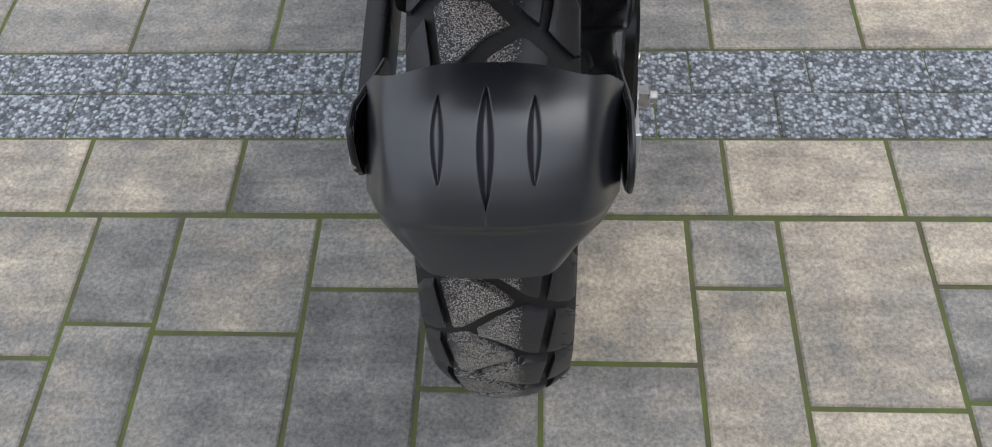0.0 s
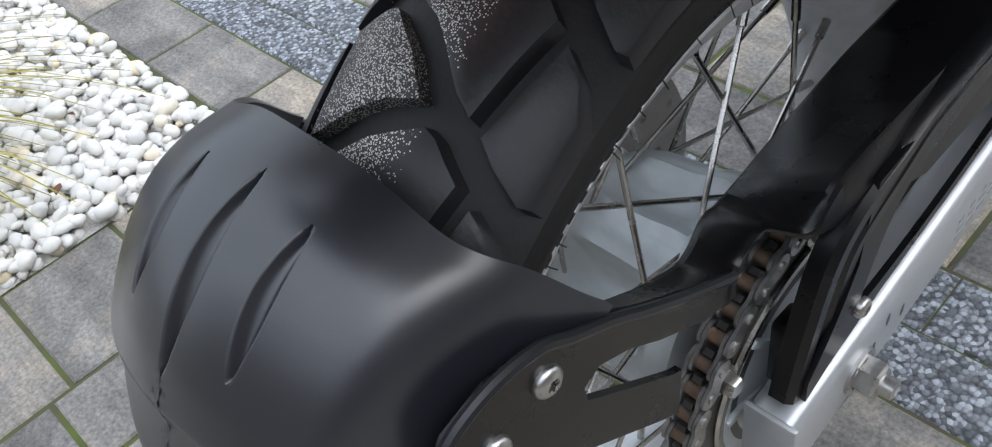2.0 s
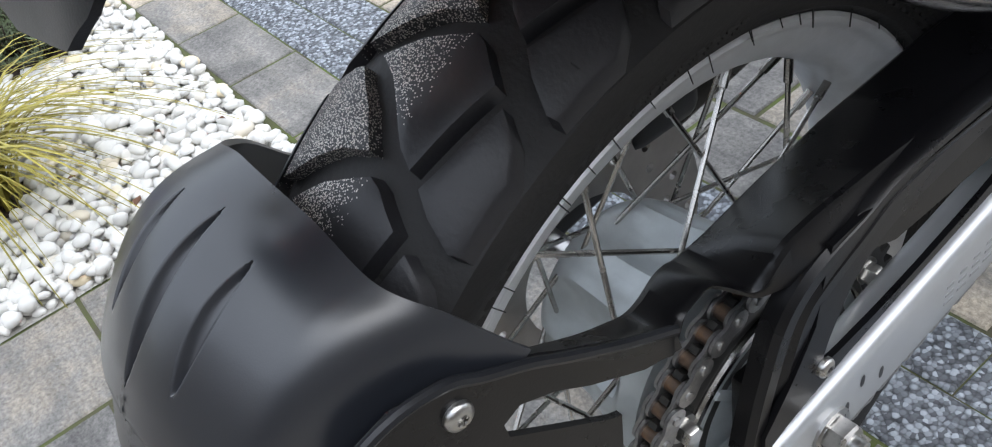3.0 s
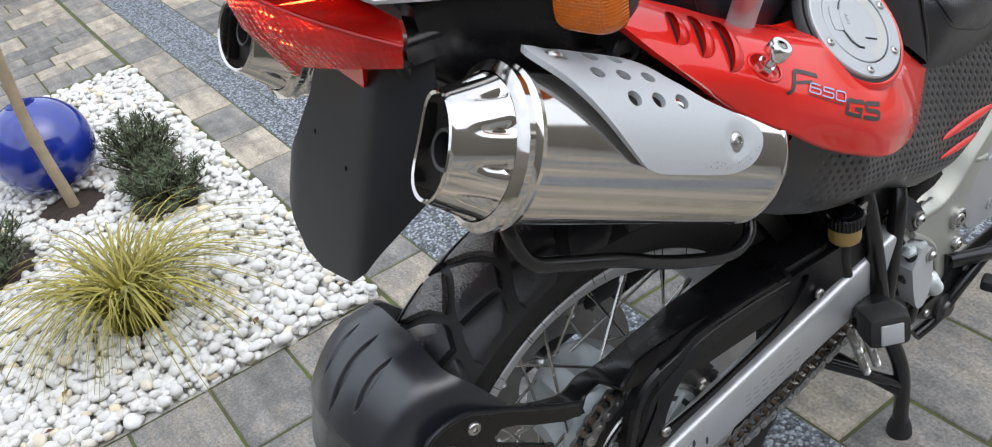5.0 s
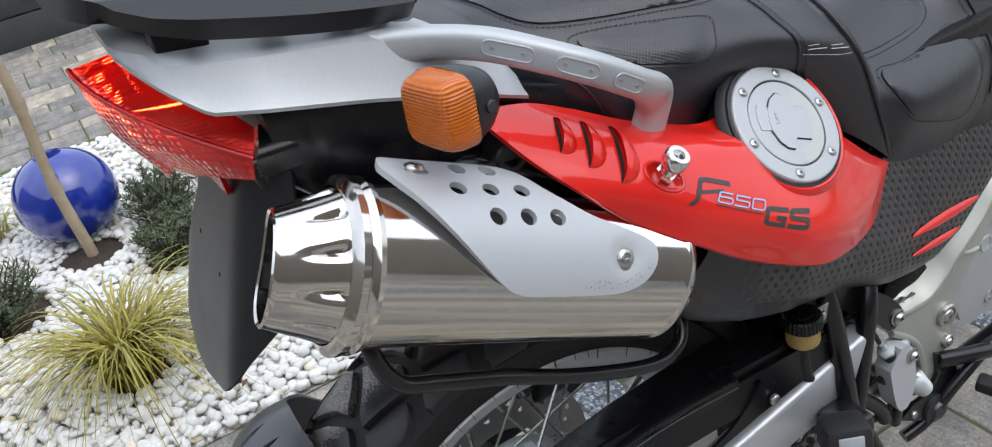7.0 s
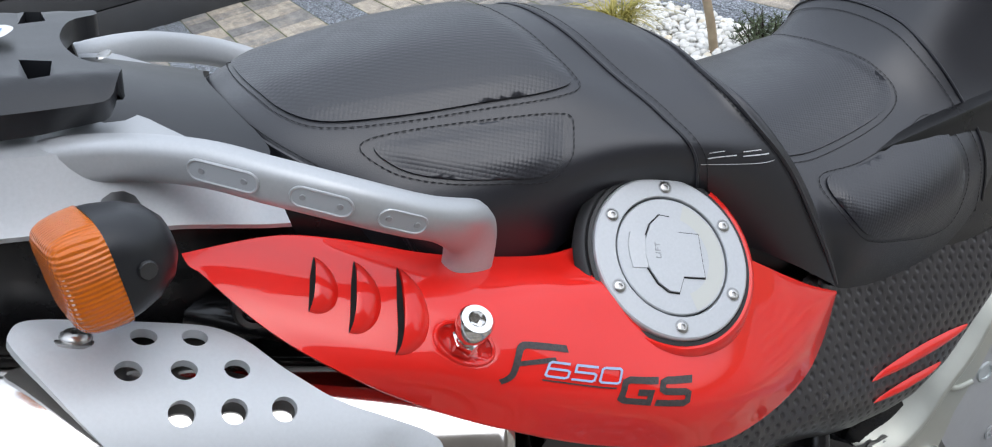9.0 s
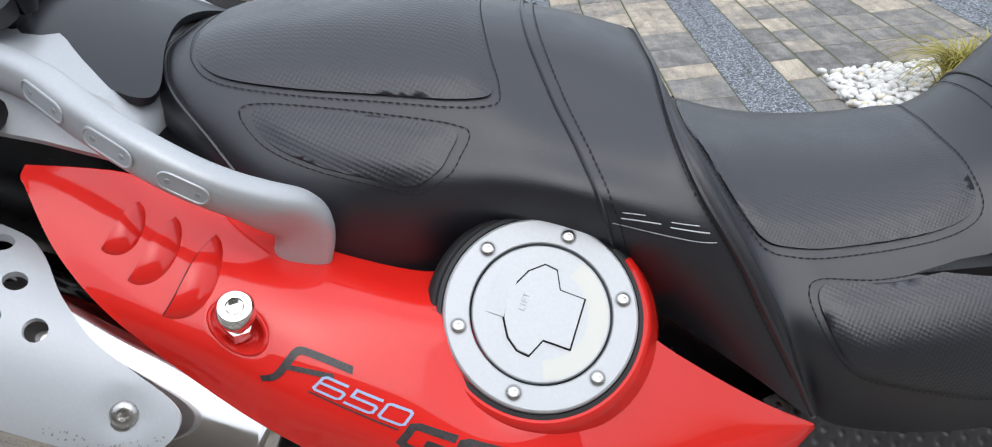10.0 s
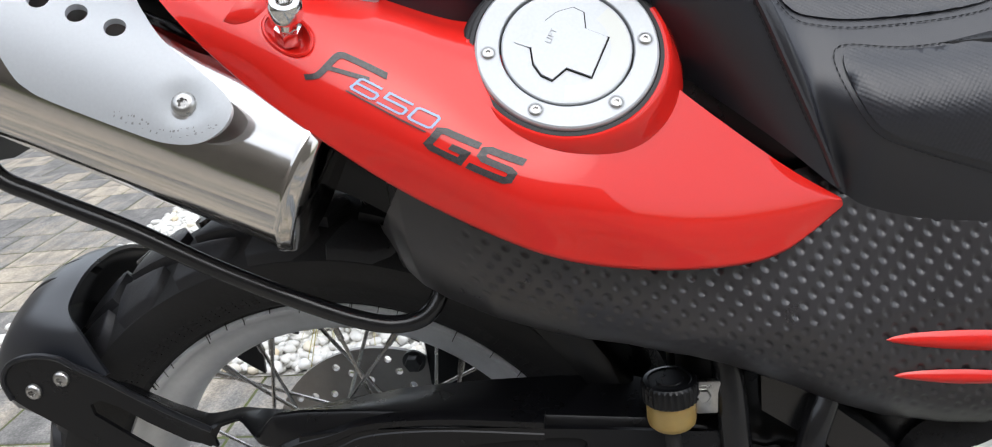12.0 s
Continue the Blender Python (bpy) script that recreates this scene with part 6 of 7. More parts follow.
def ztop(y):
    return lerp_table([(0.108, 0.655), (0.14, 0.705), (0.22, 0.70), (0.30, 0.675), (0.36, 0.660), (0.42, 0.668), (0.50, 0.650), (0.60, 0.660), (0.74, 0.72)], y)[0]


def cover_x(y, z):
    x = lerp_table([(0.105, 0.180), (0.13, 0.193), (0.18, 0.206), (0.24, 0.208), (0.30, 0.199), (0.36, 0.181), (0.42, 0.164), (0.46, 0.155), (0.58, 0.140), (0.74, 0.120)], y)[0]
    q = (z - zlow(y)) / 0.075
    if q < 1:
        x -= 0.030 * (1 - max(q, 0)) ** 2.2
    x -= 0.32 * max(0, z - 0.562) * smooth01((y - 0.22) / 0.12)
    return x


bm = bmesh.new()
rows = []
DY, DZ = 0.0124, 0.0090
ys = np.linspace(0.108, 0.74, 680)
for y in ys:
    a, b = zlow(y), ztop(y)
    row = [(cover_x(y, a) - 0.030, y, a + 0.006), (cover_x(y, a) - 0.012, y, a + 0.0005)]
    for z in np.linspace(a, b, 120):
        x = cover_x(y, z)
        zz = z + 0.42 * (y - 0.2) * (1 if y < 0.36 else 1)
        j = round(zz / DZ)
        off = 0.5 * DY * (j % 2)
        i = round((y - off) / DY)
        r = math.hypot(y - off - i * DY, zz - j * DZ) / 0.0031
        if r < 1:
            fade = smooth01((z - a - 0.012) / 0.03)
            x -= 0.0018 * (1 - r * r) * (0.12 + 0.88 * fade) * (fade > 0) * smooth01((y - 0.150) / 0.05)
        row.append((x, y, z))
    rows.append(row)
sheet(bm, rows)
cover2 = part("side_cover", bm, M_DIMPLE, bike, "black dimpled plastic side cover", angle=75)
bm = bmesh.new()
cap_row = [Vector(p) for p in rows[0]]
back_row = [p + Vector((-0.05, 0.012, 0)) for p in cap_row]
sheet(bm, [cap_row, [p + Vector((-0.006, -0.004, 0)) for p in cap_row], back_row])
part("rear_end", bm, M_PLASTIC2, cover2)
for y0, z0, y1, z1, h in ((0.446, 0.5425, 0.588, 0.5235, 0.0080), (0.453, 0.5115, 0.552, 0.4985, 0.0066)):
    bm = bmesh.new()
    rr = []
    for i in range(31):
        t = i / 30
        y, z = y0 + (y1 - y0) * t, z0 + (z1 - z0) * t
        w = h * math.sin(math.pi * min(1, max(0.0001, t))) ** 0.55
        rr.append([Vector((cover_x(y, z + w * k / 4) + 0.0042 * (1 - (k / 4) ** 2) * min(1, w / h + 0.1) + 0.0006, y, z + w * k / 4)) for k in range(-4, 5)])
    sheet(bm, rr)
    part("red_insert", bm, M_RED, cover2, "glossy red trim insert")
# dark backing so that nothing shows through under the seat
bm = bmesh.new()
box(bm, (-0.10, 0.10, 0.60), (0.125, 0.66, 0.74), None, 0.01)
part("airbox", bm, M_PLASTIC2, bike, "black airbox under the seat")
bm = bmesh.new()
box(bm, (-0.085, 0.30, 0.40), (0.095, 0.62, 0.62), None, 0.015)
part("frame_box", bm, M_PLASTIC2, bike)

# ---- brake fluid reservoir ----
bm = bmesh.new()
rc = Vector((0.139, 0.298, -0.008))
prof = [(0, 0.5165), (0.010, 0.5165), (0.0105, 0.5155), (0.0155, 0.5155), (0.0165, 0.5165), (0.0195, 0.516), (0.0208, 0.514), (0.0208, 0.501), (0.0195, 0.4995), (0.0, 0.4995)]
rows = []
for k in range(90):
    a = 2 * math.pi * k / 90
    rows.append([rc + Vector(((r + (0.0009 if k % 3 == 0 and r > 0.0200 else 0)) * math.cos(a), (r + (0.0009 if k % 3 == 0 and r > 0.0200 else 0)) * math.sin(a), h)) for r, h in prof])
sheet(bm, rows, close_u=True)
res = part("fluid_reservoir", bm, M_PLASTIC2, bike, "brake fluid reservoir with black screw cap")
bm = bmesh.new()
turned(bm, [(0.0186, 0.500), (0.0186, 0.4835), (0.0178, 0.4800), (0.0155, 0.4775), (0.0075, 0.4768), (0.0072, 0.472), (0, 0.472)], Matrix.Translation(rc), 40)
part("cup", bm, M_BRASS, res, "yellowed translucent cup")
bm = bmesh.new()
tube(bm, spline([rc + Vector((0, 0, 0.476)), rc + Vector((0.001, 0.001, 0.445)), rc + Vector((0.002, 0.006, 0.422)), rc + Vector((0.001, 0.024, 0.402)), rc + Vector((-0.004, 0.060, 0.388))], 6), 0.0066, 10)
part("hose", bm, M_RUBBER, res)
bm = bmesh.new()
box(bm, (0.136, 0.316, 0.478), (0.142, 0.338, 0.506), None, 0.002)
hexbolt(bm, (0.142, 0.322, 0.496), (1, 0, 0), 0.0055, 0.005)
part("clip", bm, M_ZINC, res)

# ---- sub-frame, footrest plate and engine ----
def rod(name, pts, r, mat, parent=bike, label="", seg=14):
    bm = bmesh.new()
    tube(bm, spline(pts, 6), r, seg)
    return part(name, bm, mat, parent, label)


sub = rod("footrest_tube", [(0.125, 0.340, 0.53), (0.138, 0.343, 0.48), (0.148, 0.346, 0.42), (0.158, 0.350, 0.345)], 0.0120, M_GLOSSBLACK, label="black tubular footrest bracket")
rod("tube", [(0.128, 0.412, 0.48), (0.138, 0.401, 0.455), (0.145, 0.384, 0.395), (0.155, 0.362, 0.335)], 0.0110, M_GLOSSBLACK, sub)
bm = bmesh.new()
LUG = [(0.366, 0.500), (0.392, 0.492), (0.424, 0.466), (0.452, 0.442), (0.468, 0.424), (0.478, 0.408), (0.476, 0.394), (0.464, 0.386), (0.451, 0.390), (0.434, 0.410), (0.414, 0.438), (0.390, 0.452), (0.366, 0.470)]
skin(bm, LUG, lambda y, z: (0.126, y, z), 0.020, 0.012)
bmesh.ops.bevel(bm, geom=[e for e in bm.edges if e.is_manifold and e.calc_face_angle(0) > 1.2], offset=0.003, segments=2, affect="EDGES")
part("lug", bm, M_GLOSSBLACK, sub)
bm = bmesh.new()
turned(bm, [(0.0115, 0.0), (0.0115, 0.0018), (0.009, 0.0022)], aim((0.126, 0.467, 0.403), (1, 0, 0)), 24)
torx(bm, (0.1275, 0.467, 0.403), (1, 0, 0), 0.0080, 0.006)
part("bolt", bm, M_ZINC, sub)
# pillion footrest
bm = bmesh.new()
pm = aim((0.214, 0.283, 0.384), (0.86, -0.48, 0.18))
box(bm, (-0.026, -0.021, -0.035), (0.026, 0.021, 0.010), pm, 0.010)
peg = part("pillion_footrest", bm, M_RUBBER, bike, "black rubber pillion footrest, folded")
bm = bmesh.new()
box(bm, (-0.0135, -0.0135, 0.0095), (0.0135, 0.0125, 0.0125), pm, 0.0012)
part("reflector_pad", bm, M_POCKET, peg, "pale grey pad")
bm = bmesh.new()
box(bm, (0.150, 0.300, 0.335), (0.200, 0.345, 0.375), None, 0.008)
part("hinge", bm, M_GLOSSBLACK, peg)
# footrest plate casting
bm = bmesh.new()
po = [(0.453, 0.391), (0.466, 0.402), (0.490, 0.399), (0.526, 0.398), (0.556, 0.414), (0.580, 0.437), (0.620, 0.468), (0.655, 0.500), (0.720, 0.542), (0.80, 0.594), (0.80, 0.560), (0.70, 0.489), (0.655, 0.452), (0.620, 0.418), (0.600, 0.397), (0.588, 0.374), (0.580, 0.362), (0.576, 0.335), (0.580, 0.312), (0.576, 0.292), (0.562, 0.285), (0.558, 0.235), (0.524, 0.243), (0.521, 0.290), (0.511, 0.325), (0.494, 0.345), (0.474, 0.364)]


def plate_x(y):
    return 0.1215 - 0.03 * smooth01((y - 0.60) / 0.2)


skin(bm, po, lambda y, z: (plate_x(y), y, z), 0.024, 0.012)
bmesh.ops.bevel(bm, geom=[e for e in bm.edges if e.is_manifold and e.calc_face_angle(0) > 1.2], offset=0.003, segments=2, affect="EDGES")
plate = part("footrest_plate", bm, M_PLATE, bike, "silver cast footrest plate", angle=50)
# rounded upper flange, a raised edge along the face and the web across the arm
edge = spline([(0.458, 0, 0.396), (0.468, 0, 0.401), (0.492, 0, 0.399), (0.526, 0, 0.398), (0.556, 0, 0.414), (0.580, 0, 0.437), (0.620, 0, 0.468), (0.655, 0, 0.500), (0.720, 0, 0.542), (0.80, 0, 0.594)], 5)
bm = bmesh.new()
rows = []
for p in edge:
    y, z = p[0], p[2]
    x = plate_x(y)
    rise = 0.010 + 0.044 * smooth01((y - 0.46) / 0.06)
    rows.append([(x + dx, y - 0.2 * dz, z + dz) for dx, dz in ((0.0005, -0.007), (0.0045, -0.0055), (0.0062, -0.001), (0.0040, 0.0030), (-0.004, 0.0065), (-0.022, rise * 0.6), (-0.045, rise))])
sheet(bm, rows)
part("flange", bm, M_PLATE, plate, angle=60)
rod("lower_edge", [(0.1225, 0.462, 0.378), (0.1235, 0.476, 0.368), (0.1235, 0.497, 0.350), (0.1235, 0.513, 0.328), (0.1235, 0.524, 0.290), (0.1230, 0.526, 0.246)], 0.0045, M_PLATE, plate)
rod("web", [(0.1210, 0.584, 0.438), (0.1215, 0.600, 0.428), (0.1205, 0.622, 0.424)], 0.0035, M_PLATE, plate)
for y, z, r in ((0.565, 0.351, 0.010), (0.569, 0.307, 0.006)):
    bm = bmesh.new()
    m = aim((0.124, y, z), (1, 0, 0))
    turned(bm, [(r * 1.7, -0.01), (r * 1.7, 0.002), (r * 1.5, 0.004), (r * 1.15, 0.004), (r * 1.1, 0.001)], m, 28)
    torx(bm, (0.125, y, z), (1, 0, 0), r, 0.005)
    part("bolt", bm, M_ZINC, plate)
# rear brake master cylinder
bm = bmesh.new()
MC = [(0.440, 0.340), (0.449, 0.354), (0.458, 0.366), (0.470, 0.366), (0.480, 0.357), (0.484, 0.340), (0.487, 0.320), (0.488, 0.298), (0.482, 0.272), (0.473, 0.261), (0.462, 0.262), (0.454, 0.275), (0.447, 0.302)]
skin(bm, MC, lambda y, z: (0.141, y, z), 0.024, 0.010)
bmesh.ops.bevel(bm, geom=[e for e in bm.edges if e.is_manifold and e.calc_face_angle(0) > 1.2], offset=0.006, segments=3, affect="EDGES")
cyl = part("master_cylinder", bm, M_WHITESILVER, bike, "silver rear brake master cylinder")
bm = bmesh.new()
neck = aim((0.131, 0.452, 0.352), (0.0, -0.40, 0.70))
turned(bm, [(0.0085, -0.010), (0.0085, 0.012), (0.007, 0.016), (0.0, 0.016)], neck, 24)
part("neck", bm, M_PLASTIC2, cyl)
bm = bmesh.new()
turned(bm, [(0.0, 0.028), (0.004, 0.028), (0.0045, 0.024), (0.008, 0.023), (0.0115, 0.021), (0.0115, 0.0165), (0.007, 0.016)], neck, 6)
turned(bm, [(0.0, 0.034), (0.0035, 0.034), (0.0035, 0.022)], neck, 16)
part("hose_union", bm, M_CAST, cyl)
rod("wire", [(0.118, 0.404, 0.436), (0.122, 0.414, 0.420), (0.124, 0.428, 0.400), (0.1285, 0.434, 0.383)], 0.0030, M_RUBBER, cyl)
rod("lever_lug", [(0.130, 0.470, 0.359), (0.128, 0.480, 0.356), (0.122, 0.492, 0.346)], 0.0050, M_CAST, cyl)
bm = bmesh.new()
boot = aim((0.124, 0.500, 0.285), (-0.02, 0.50, -0.62))
turned(bm, [(0.0, -0.004)] + [(0.0125 + 0.004 * (k % 2) - 0.00035 * k, 0.004 * k) for k in range(12)] + [(0.0, 0.046)], boot, 28)
part("boot", bm, M_CAST, cyl, "ribbed pale return spring and boot")
rod("pushrod", [(0.132, 0.468, 0.266), (0.128, 0.470, 0.245), (0.122, 0.476, 0.222)], 0.0075, M_DARKSTEEL, cyl)
for x, y, z in ((0.141, 0.478, 0.346), (0.126, 0.507, 0.286)):
    bm = bmesh.new()
    turned(bm, [(0.0105, 0.0), (0.0105, 0.002), (0.008, 0.0025)], aim((x, y, z), (1, 0, 0)), 24)
    torx(bm, (x + 0.002, y, z), (1, 0, 0), 0.0070, 0.005)
    part("bolt", bm, M_ZINC, cyl)
# brake pedal and rider footrest
ped = rod("brake_pedal", [(0.118, 0.50, 0.175), (0.125, 0.535, 0.19), (0.135, 0.575, 0.235), (0.14, 0.64, 0.270), (0.15, 0.74, 0.285)], 0.009, M_GLOSSBLACK, label="black brake pedal")
bm = bmesh.new()
turned(bm, [(0, 0.02), (0.012, 0.02), (0.014, 0.016), (0.022, 0.014), (0.024, 0.0), (0, 0)], aim((0.118, 0.548, 0.205), (1, 0, 0)), 24)
part("pivot", bm, M_DARKSTEEL, ped)
bm = bmesh.new()
skin(bm, [(0.480, 0.226), (0.508, 0.206), (0.540, 0.190), (0.566, 0.197), (0.584, 0.222), (0.588, 0.254), (0.566, 0.288), (0.545, 0.300), (0.550, 0.262), (0.531, 0.238), (0.505, 0.238)], lambda y, z: (0.128, y, z), 0.006, 0.012)
part("lever_plate", bm, M_GLOSSBLACK, ped)
for y, z in ((0.505, 0.220), (0.532, 0.207)):
    bm = bmesh.new()
    turned(bm, [(0, 0.003), (0.005, 0.003), (0.0062, 0.001), (0.0062, 0)], aim((0.128, y, z), (1, 0, 0)), 16)
    part("rivet", bm, M_ZINC, ped)
rod("stay", [(0.125, 0.550, 0.285), (0.138, 0.60, 0.274), (0.145, 0.66, 0.258), (0.15, 0.73, 0.240)], 0.011, M_GLOSSBLACK, ped)
bm = bmesh.new()
box(bm, (-0.013, -0.009, 0.0), (0.013, 0.009, 0.085), aim((0.150, 0.60, 0.235), (0.85, 0.35, -0.12)), 0.005)
part("rider_footrest", bm, M_RUBBER, bike, "black rubber rider footrest")
# engine covers
bm = bmesh.new()
skin(bm, [(0.600, 0.560), (0.600, 0.380), (0.610, 0.335), (0.630, 0.292), (0.648, 0.276), (0.674, 0.280), (0.711, 0.269), (0.735, 0.247), (0.80, 0.200), (1.0, 0.200), (1.0, 0.560)], lambda y, z: (0.1010, y, z), 0.190, 0.03)
bmesh.ops.bevel(bm, geom=[e for e in bm.edges if e.is_manifold and e.calc_face_angle(0) > 0.9], offset=0.008, segments=3, affect="EDGES")
engine = part("engine", bm, M_ENGINE, bike, "silver painted engine cover")
bm = bmesh.new()
turned(bm, [(0, 0.014), (0.060, 0.014), (0.072, 0.010), (0.078, 0.0), (0.078, -0.02)], aim((0.101, 0.808, 0.36), (1, 0, 0)), 48)
part("clutch_cover", bm, M_ENGINE, engine)
for a in range(0, 360, 45):
    bm = bmesh.new()
    p = Vector((0.103, 0.808 + 0.074 * math.cos(radians(a)), 0.36 + 0.074 * math.sin(radians(a))))
    turned(bm, [(0, 0.014), (0.006, 0.014), (0.0075, 0.012), (0.0075, 0)], aim(p, (1, 0, 0)), 14)
    part("cover_boss", bm, M_ENGINE, engine)
for y, z, r in ((0.669, 0.400, 0.0085), (0.754, 0.268, 0.007)):
    bm = bmesh.new()
    m = aim((0.101, y, z), (1, 0, 0))
    turned(bm, [(r * 1.5, 0.0), (r * 1.4, 0.002), (r, 0.0022), (r * 0.95, 0.0003), (0, 0.0003)], m, 24)
    part("blind_hole", bm, M_CAST, engine)
rod("cover_ridge", [(0.102, 0.668, 0.450), (0.103, 0.688, 0.421), (0.103, 0.718, 0.388), (0.102, 0.745, 0.374)], 0.0035, M_ENGINE, engine)
txt = bpy.data.curves.new("engine_text", "FONT")
txt.body, txt.size, txt.extrude = "650", 0.026, 0.0012
tob = new("engine_text", txt)
dg = bpy.context.evaluated_depsgraph_get()
me = bpy.data.meshes.new_from_object(tob.evaluated_get(dg))
bpy.data.objects.remove(tob)
me.materials.clear()
me.materials.append(M_ENGINE)
etx = new("engine_text", me)
etx.parent = engine
etx.matrix_basis = Matrix.Translation((0.1025, 0.676, 0.297)) @ Matrix(((0, 0, 1, 0), (1, 0, 0, 0), (0, 1, 0, 0), (0, 0, 0, 1)))
# lower frame and hoses seen between the parts
rod("lower_frame", [(0.06, 0.36, 0.34), (0.08, 0.46, 0.27), (0.085, 0.60, 0.20), (0.06, 0.85, 0.17)], 0.016, M_GLOSSBLACK, label="black lower frame tube")
rod("shock_link", [(0.115, 0.395, 0.318), (0.122, 0.415, 0.300), (0.126, 0.440, 0.272), (0.124, 0.452, 0.245)], 0.0095, M_DARKSTEEL, label="dark steel suspension link")
rod("brake_hose", [(0.125, 0.44, 0.32), (0.13, 0.47, 0.28), (0.118, 0.43, 0.25), (0.10, 0.36, 0.30), (0.09, 0.30, 0.36)], 0.0045, M_RUBBER, label="black rubber brake hose")
bm = bmesh.new()
turned(bm, [(0, 0.03), (0.040, 0.03), (0.052, 0.022), (0.056, 0.0), (0, 0)], aim((0.078, 0.52, 0.395), (1, 0, 0)), 32)
part("sprocket_cover", bm, M_PLASTIC2, bike, "black front sprocket cover")

# centre stand
stand = rod("centre_stand", [(0.105, 0.395, 0.285), (0.125, 0.420, 0.235), (0.135, 0.447, 0.15), (0.128, 0.467, 0.050), (0.126, 0.470, 0.012)], 0.0115, M_GLOSSBLACK, label="black centre stand")
rod("far_leg", [(-0.105, 0.395, 0.285), (-0.125, 0.420, 0.235), (-0.135, 0.447, 0.15), (-0.128, 0.467, 0.050), (-0.126, 0.470, 0.012)], 0.0115, M_GLOSSBLACK, stand)
rod("cross_bar", [(-0.13, 0.40, 0.14), (0.02, 0.40, 0.16), (0.10, 0.42, 0.14), (0.132, 0.452, 0.105)], 0.0085, M_GLOSSBLACK, stand)
rod("lever", [(0.02, 0.26, 0.262), (0.08, 0.33, 0.215), (0.12, 0.40, 0.165), (0.133, 0.448, 0.125)], 0.0085, M_GLOSSBLACK, stand)
for s in (1, -1):
    bm = bmesh.new()
    turned(bm, [(0, 0.03), (0.013, 0.03), (0.018, 0.012), (0.019, 0.0), (0, 0)], Matrix.Translation((s * 0.126, 0.471, 0.0)), 20)
    part("foot", bm, M_RUBBER, stand)
for dy in (0, 0.022):
    bm = bmesh.new()
    a, b = Vector((0.142, 0.315 + dy, 0.315)), Vector((0.135, 0.365 + dy, 0.205))
    L = (b - a).length
    mm = aim(a, b - a)
    tube(bm, [mm @ Vector((0.0050 * math.cos(0.7 * k), 0.0050 * math.sin(0.7 * k), L * k / 190)) for k in range(191)], 0.0013, 5)
    part("spring", bm, M_ZINC, stand)

# far-side brake parts seen through the spokes
bm = bmesh.new()
box(bm, (-0.112, 0.055, 0.385), (-0.062, 0.130, 0.455), None, 0.012)
cal = part("brake_caliper", bm, M_PLASTIC2, bike, "black rear brake caliper")
bm = bmesh.new()
hexbolt(bm, (-0.062, 0.045, 0.425), (1, 0, 0), 0.009, 0.010)
part("bolt", bm, M_DARKSTEEL, cal)
rod("caliper_hose", [(-0.085, 0.05, 0.44), (-0.08, 0.02, 0.47), (-0.08, 0.06, 0.50), (-0.09, 0.12, 0.48), (-0.10, 0.20, 0.45)], 0.006, M_RUBBER, cal)
rod("wheel_axle", [(-0.155, 0, 0.315), (0.15, 0, 0.315)], 0.010, M_ZINC, label="steel wheel axle")

# ---- seat details ----
def both_sides(pts):
    """Mirror an open line on the near half of the seat across the middle."""
    return [(u, -v) for u, v in pts[::-1] if v > 0] + pts


seam(both_sides([(4.98, 0), (4.98, 1), (5.0, 2), (5.0, 3), (5.0, 3.9), (5.02, 4.8)]), 0.0013, 0.0006)
stitch(both_sides([(5.12, 0), (5.12, 1), (5.13, 2), (5.13, 3), (5.13, 3.9), (5.15, 4.8)]))
seam(both_sides([(7.0, 0), (6.8, 1.2), (6.5, 2.25), (6.4, 3.0), (6.4, 3.55), (6.65, 4.15), (7.05, 4.6), (7.3, 4.95)]), 0.0020, 0.0006)
stitch(both_sides([(6.86, 0), (6.66, 1.2), (6.36, 2.25), (6.26, 3.0), (6.26, 3.55), (6.50, 4.18), (6.9, 4.66)]))
seam(both_sides([(1.38, 0), (1.38, 1), (1.38, 2), (1.36, 3), (1.34, 4), (1.3, 4.8)]), 0.0013, 0.0006)
stitch(both_sides([(1.52, 0), (1.52, 1), (1.52, 2), (1.50, 3), (1.48, 4), (1.44, 4.8)]))
seam(both_sides([(11.35, 0), (11.4, 2), (11.5, 3.5), (11.7, 4.9)]), 0.0013, 0.0006)
stitch(both_sides([(11.2, 0), (11.25, 2), (11.35, 3.5), (11.5, 4.9)]))


def whole(near):
    return near + [(u, -v) for u, v in near[::-1] if v > 0.01]


PAD_TOP = whole([(2.0, 0.0), (2.0, 0.8), (2.02, 1.5), (2.18, 2.0), (2.6, 2.24), (3.2, 2.34), (3.8, 2.39), (4.22, 2.25), (4.35, 1.9), (4.38, 1.4), (4.4, 0.9), (4.4, 0.0)])
pad(PAD_TOP, M_EMBOSS, 0.0020, "top_pad", "embossed leather inset", 0.10)
PAD_SIDE = [(2.22, 2.70), (2.36, 2.59), (2.65, 2.61), (3.2, 2.73), (3.68, 2.84), (3.76, 2.97), (3.62, 3.30), (3.45, 3.62), (3.18, 3.86), (2.85, 3.76), (2.5, 3.55), (2.25, 3.25), (2.18, 2.95)]
pad(PAD_SIDE, M_EMBOSS, 0.0020, "side_pad", "embossed leather inset", 0.08)
PAD_RT = whole([(8.1, 0.0), (8.1, 0.85), (8.15, 1.8), (8.35, 2.42), (8.8, 2.55), (9.3, 2.55), (10.2, 2.45), (10.6, 2.15), (10.62, 1.4), (10.55, 0.5), (10.55, 0.0)])
pad(PAD_RT, M_RIBBED, 0.0020, "rider_top_pad", "fine ribbed leather inset", 0.09)
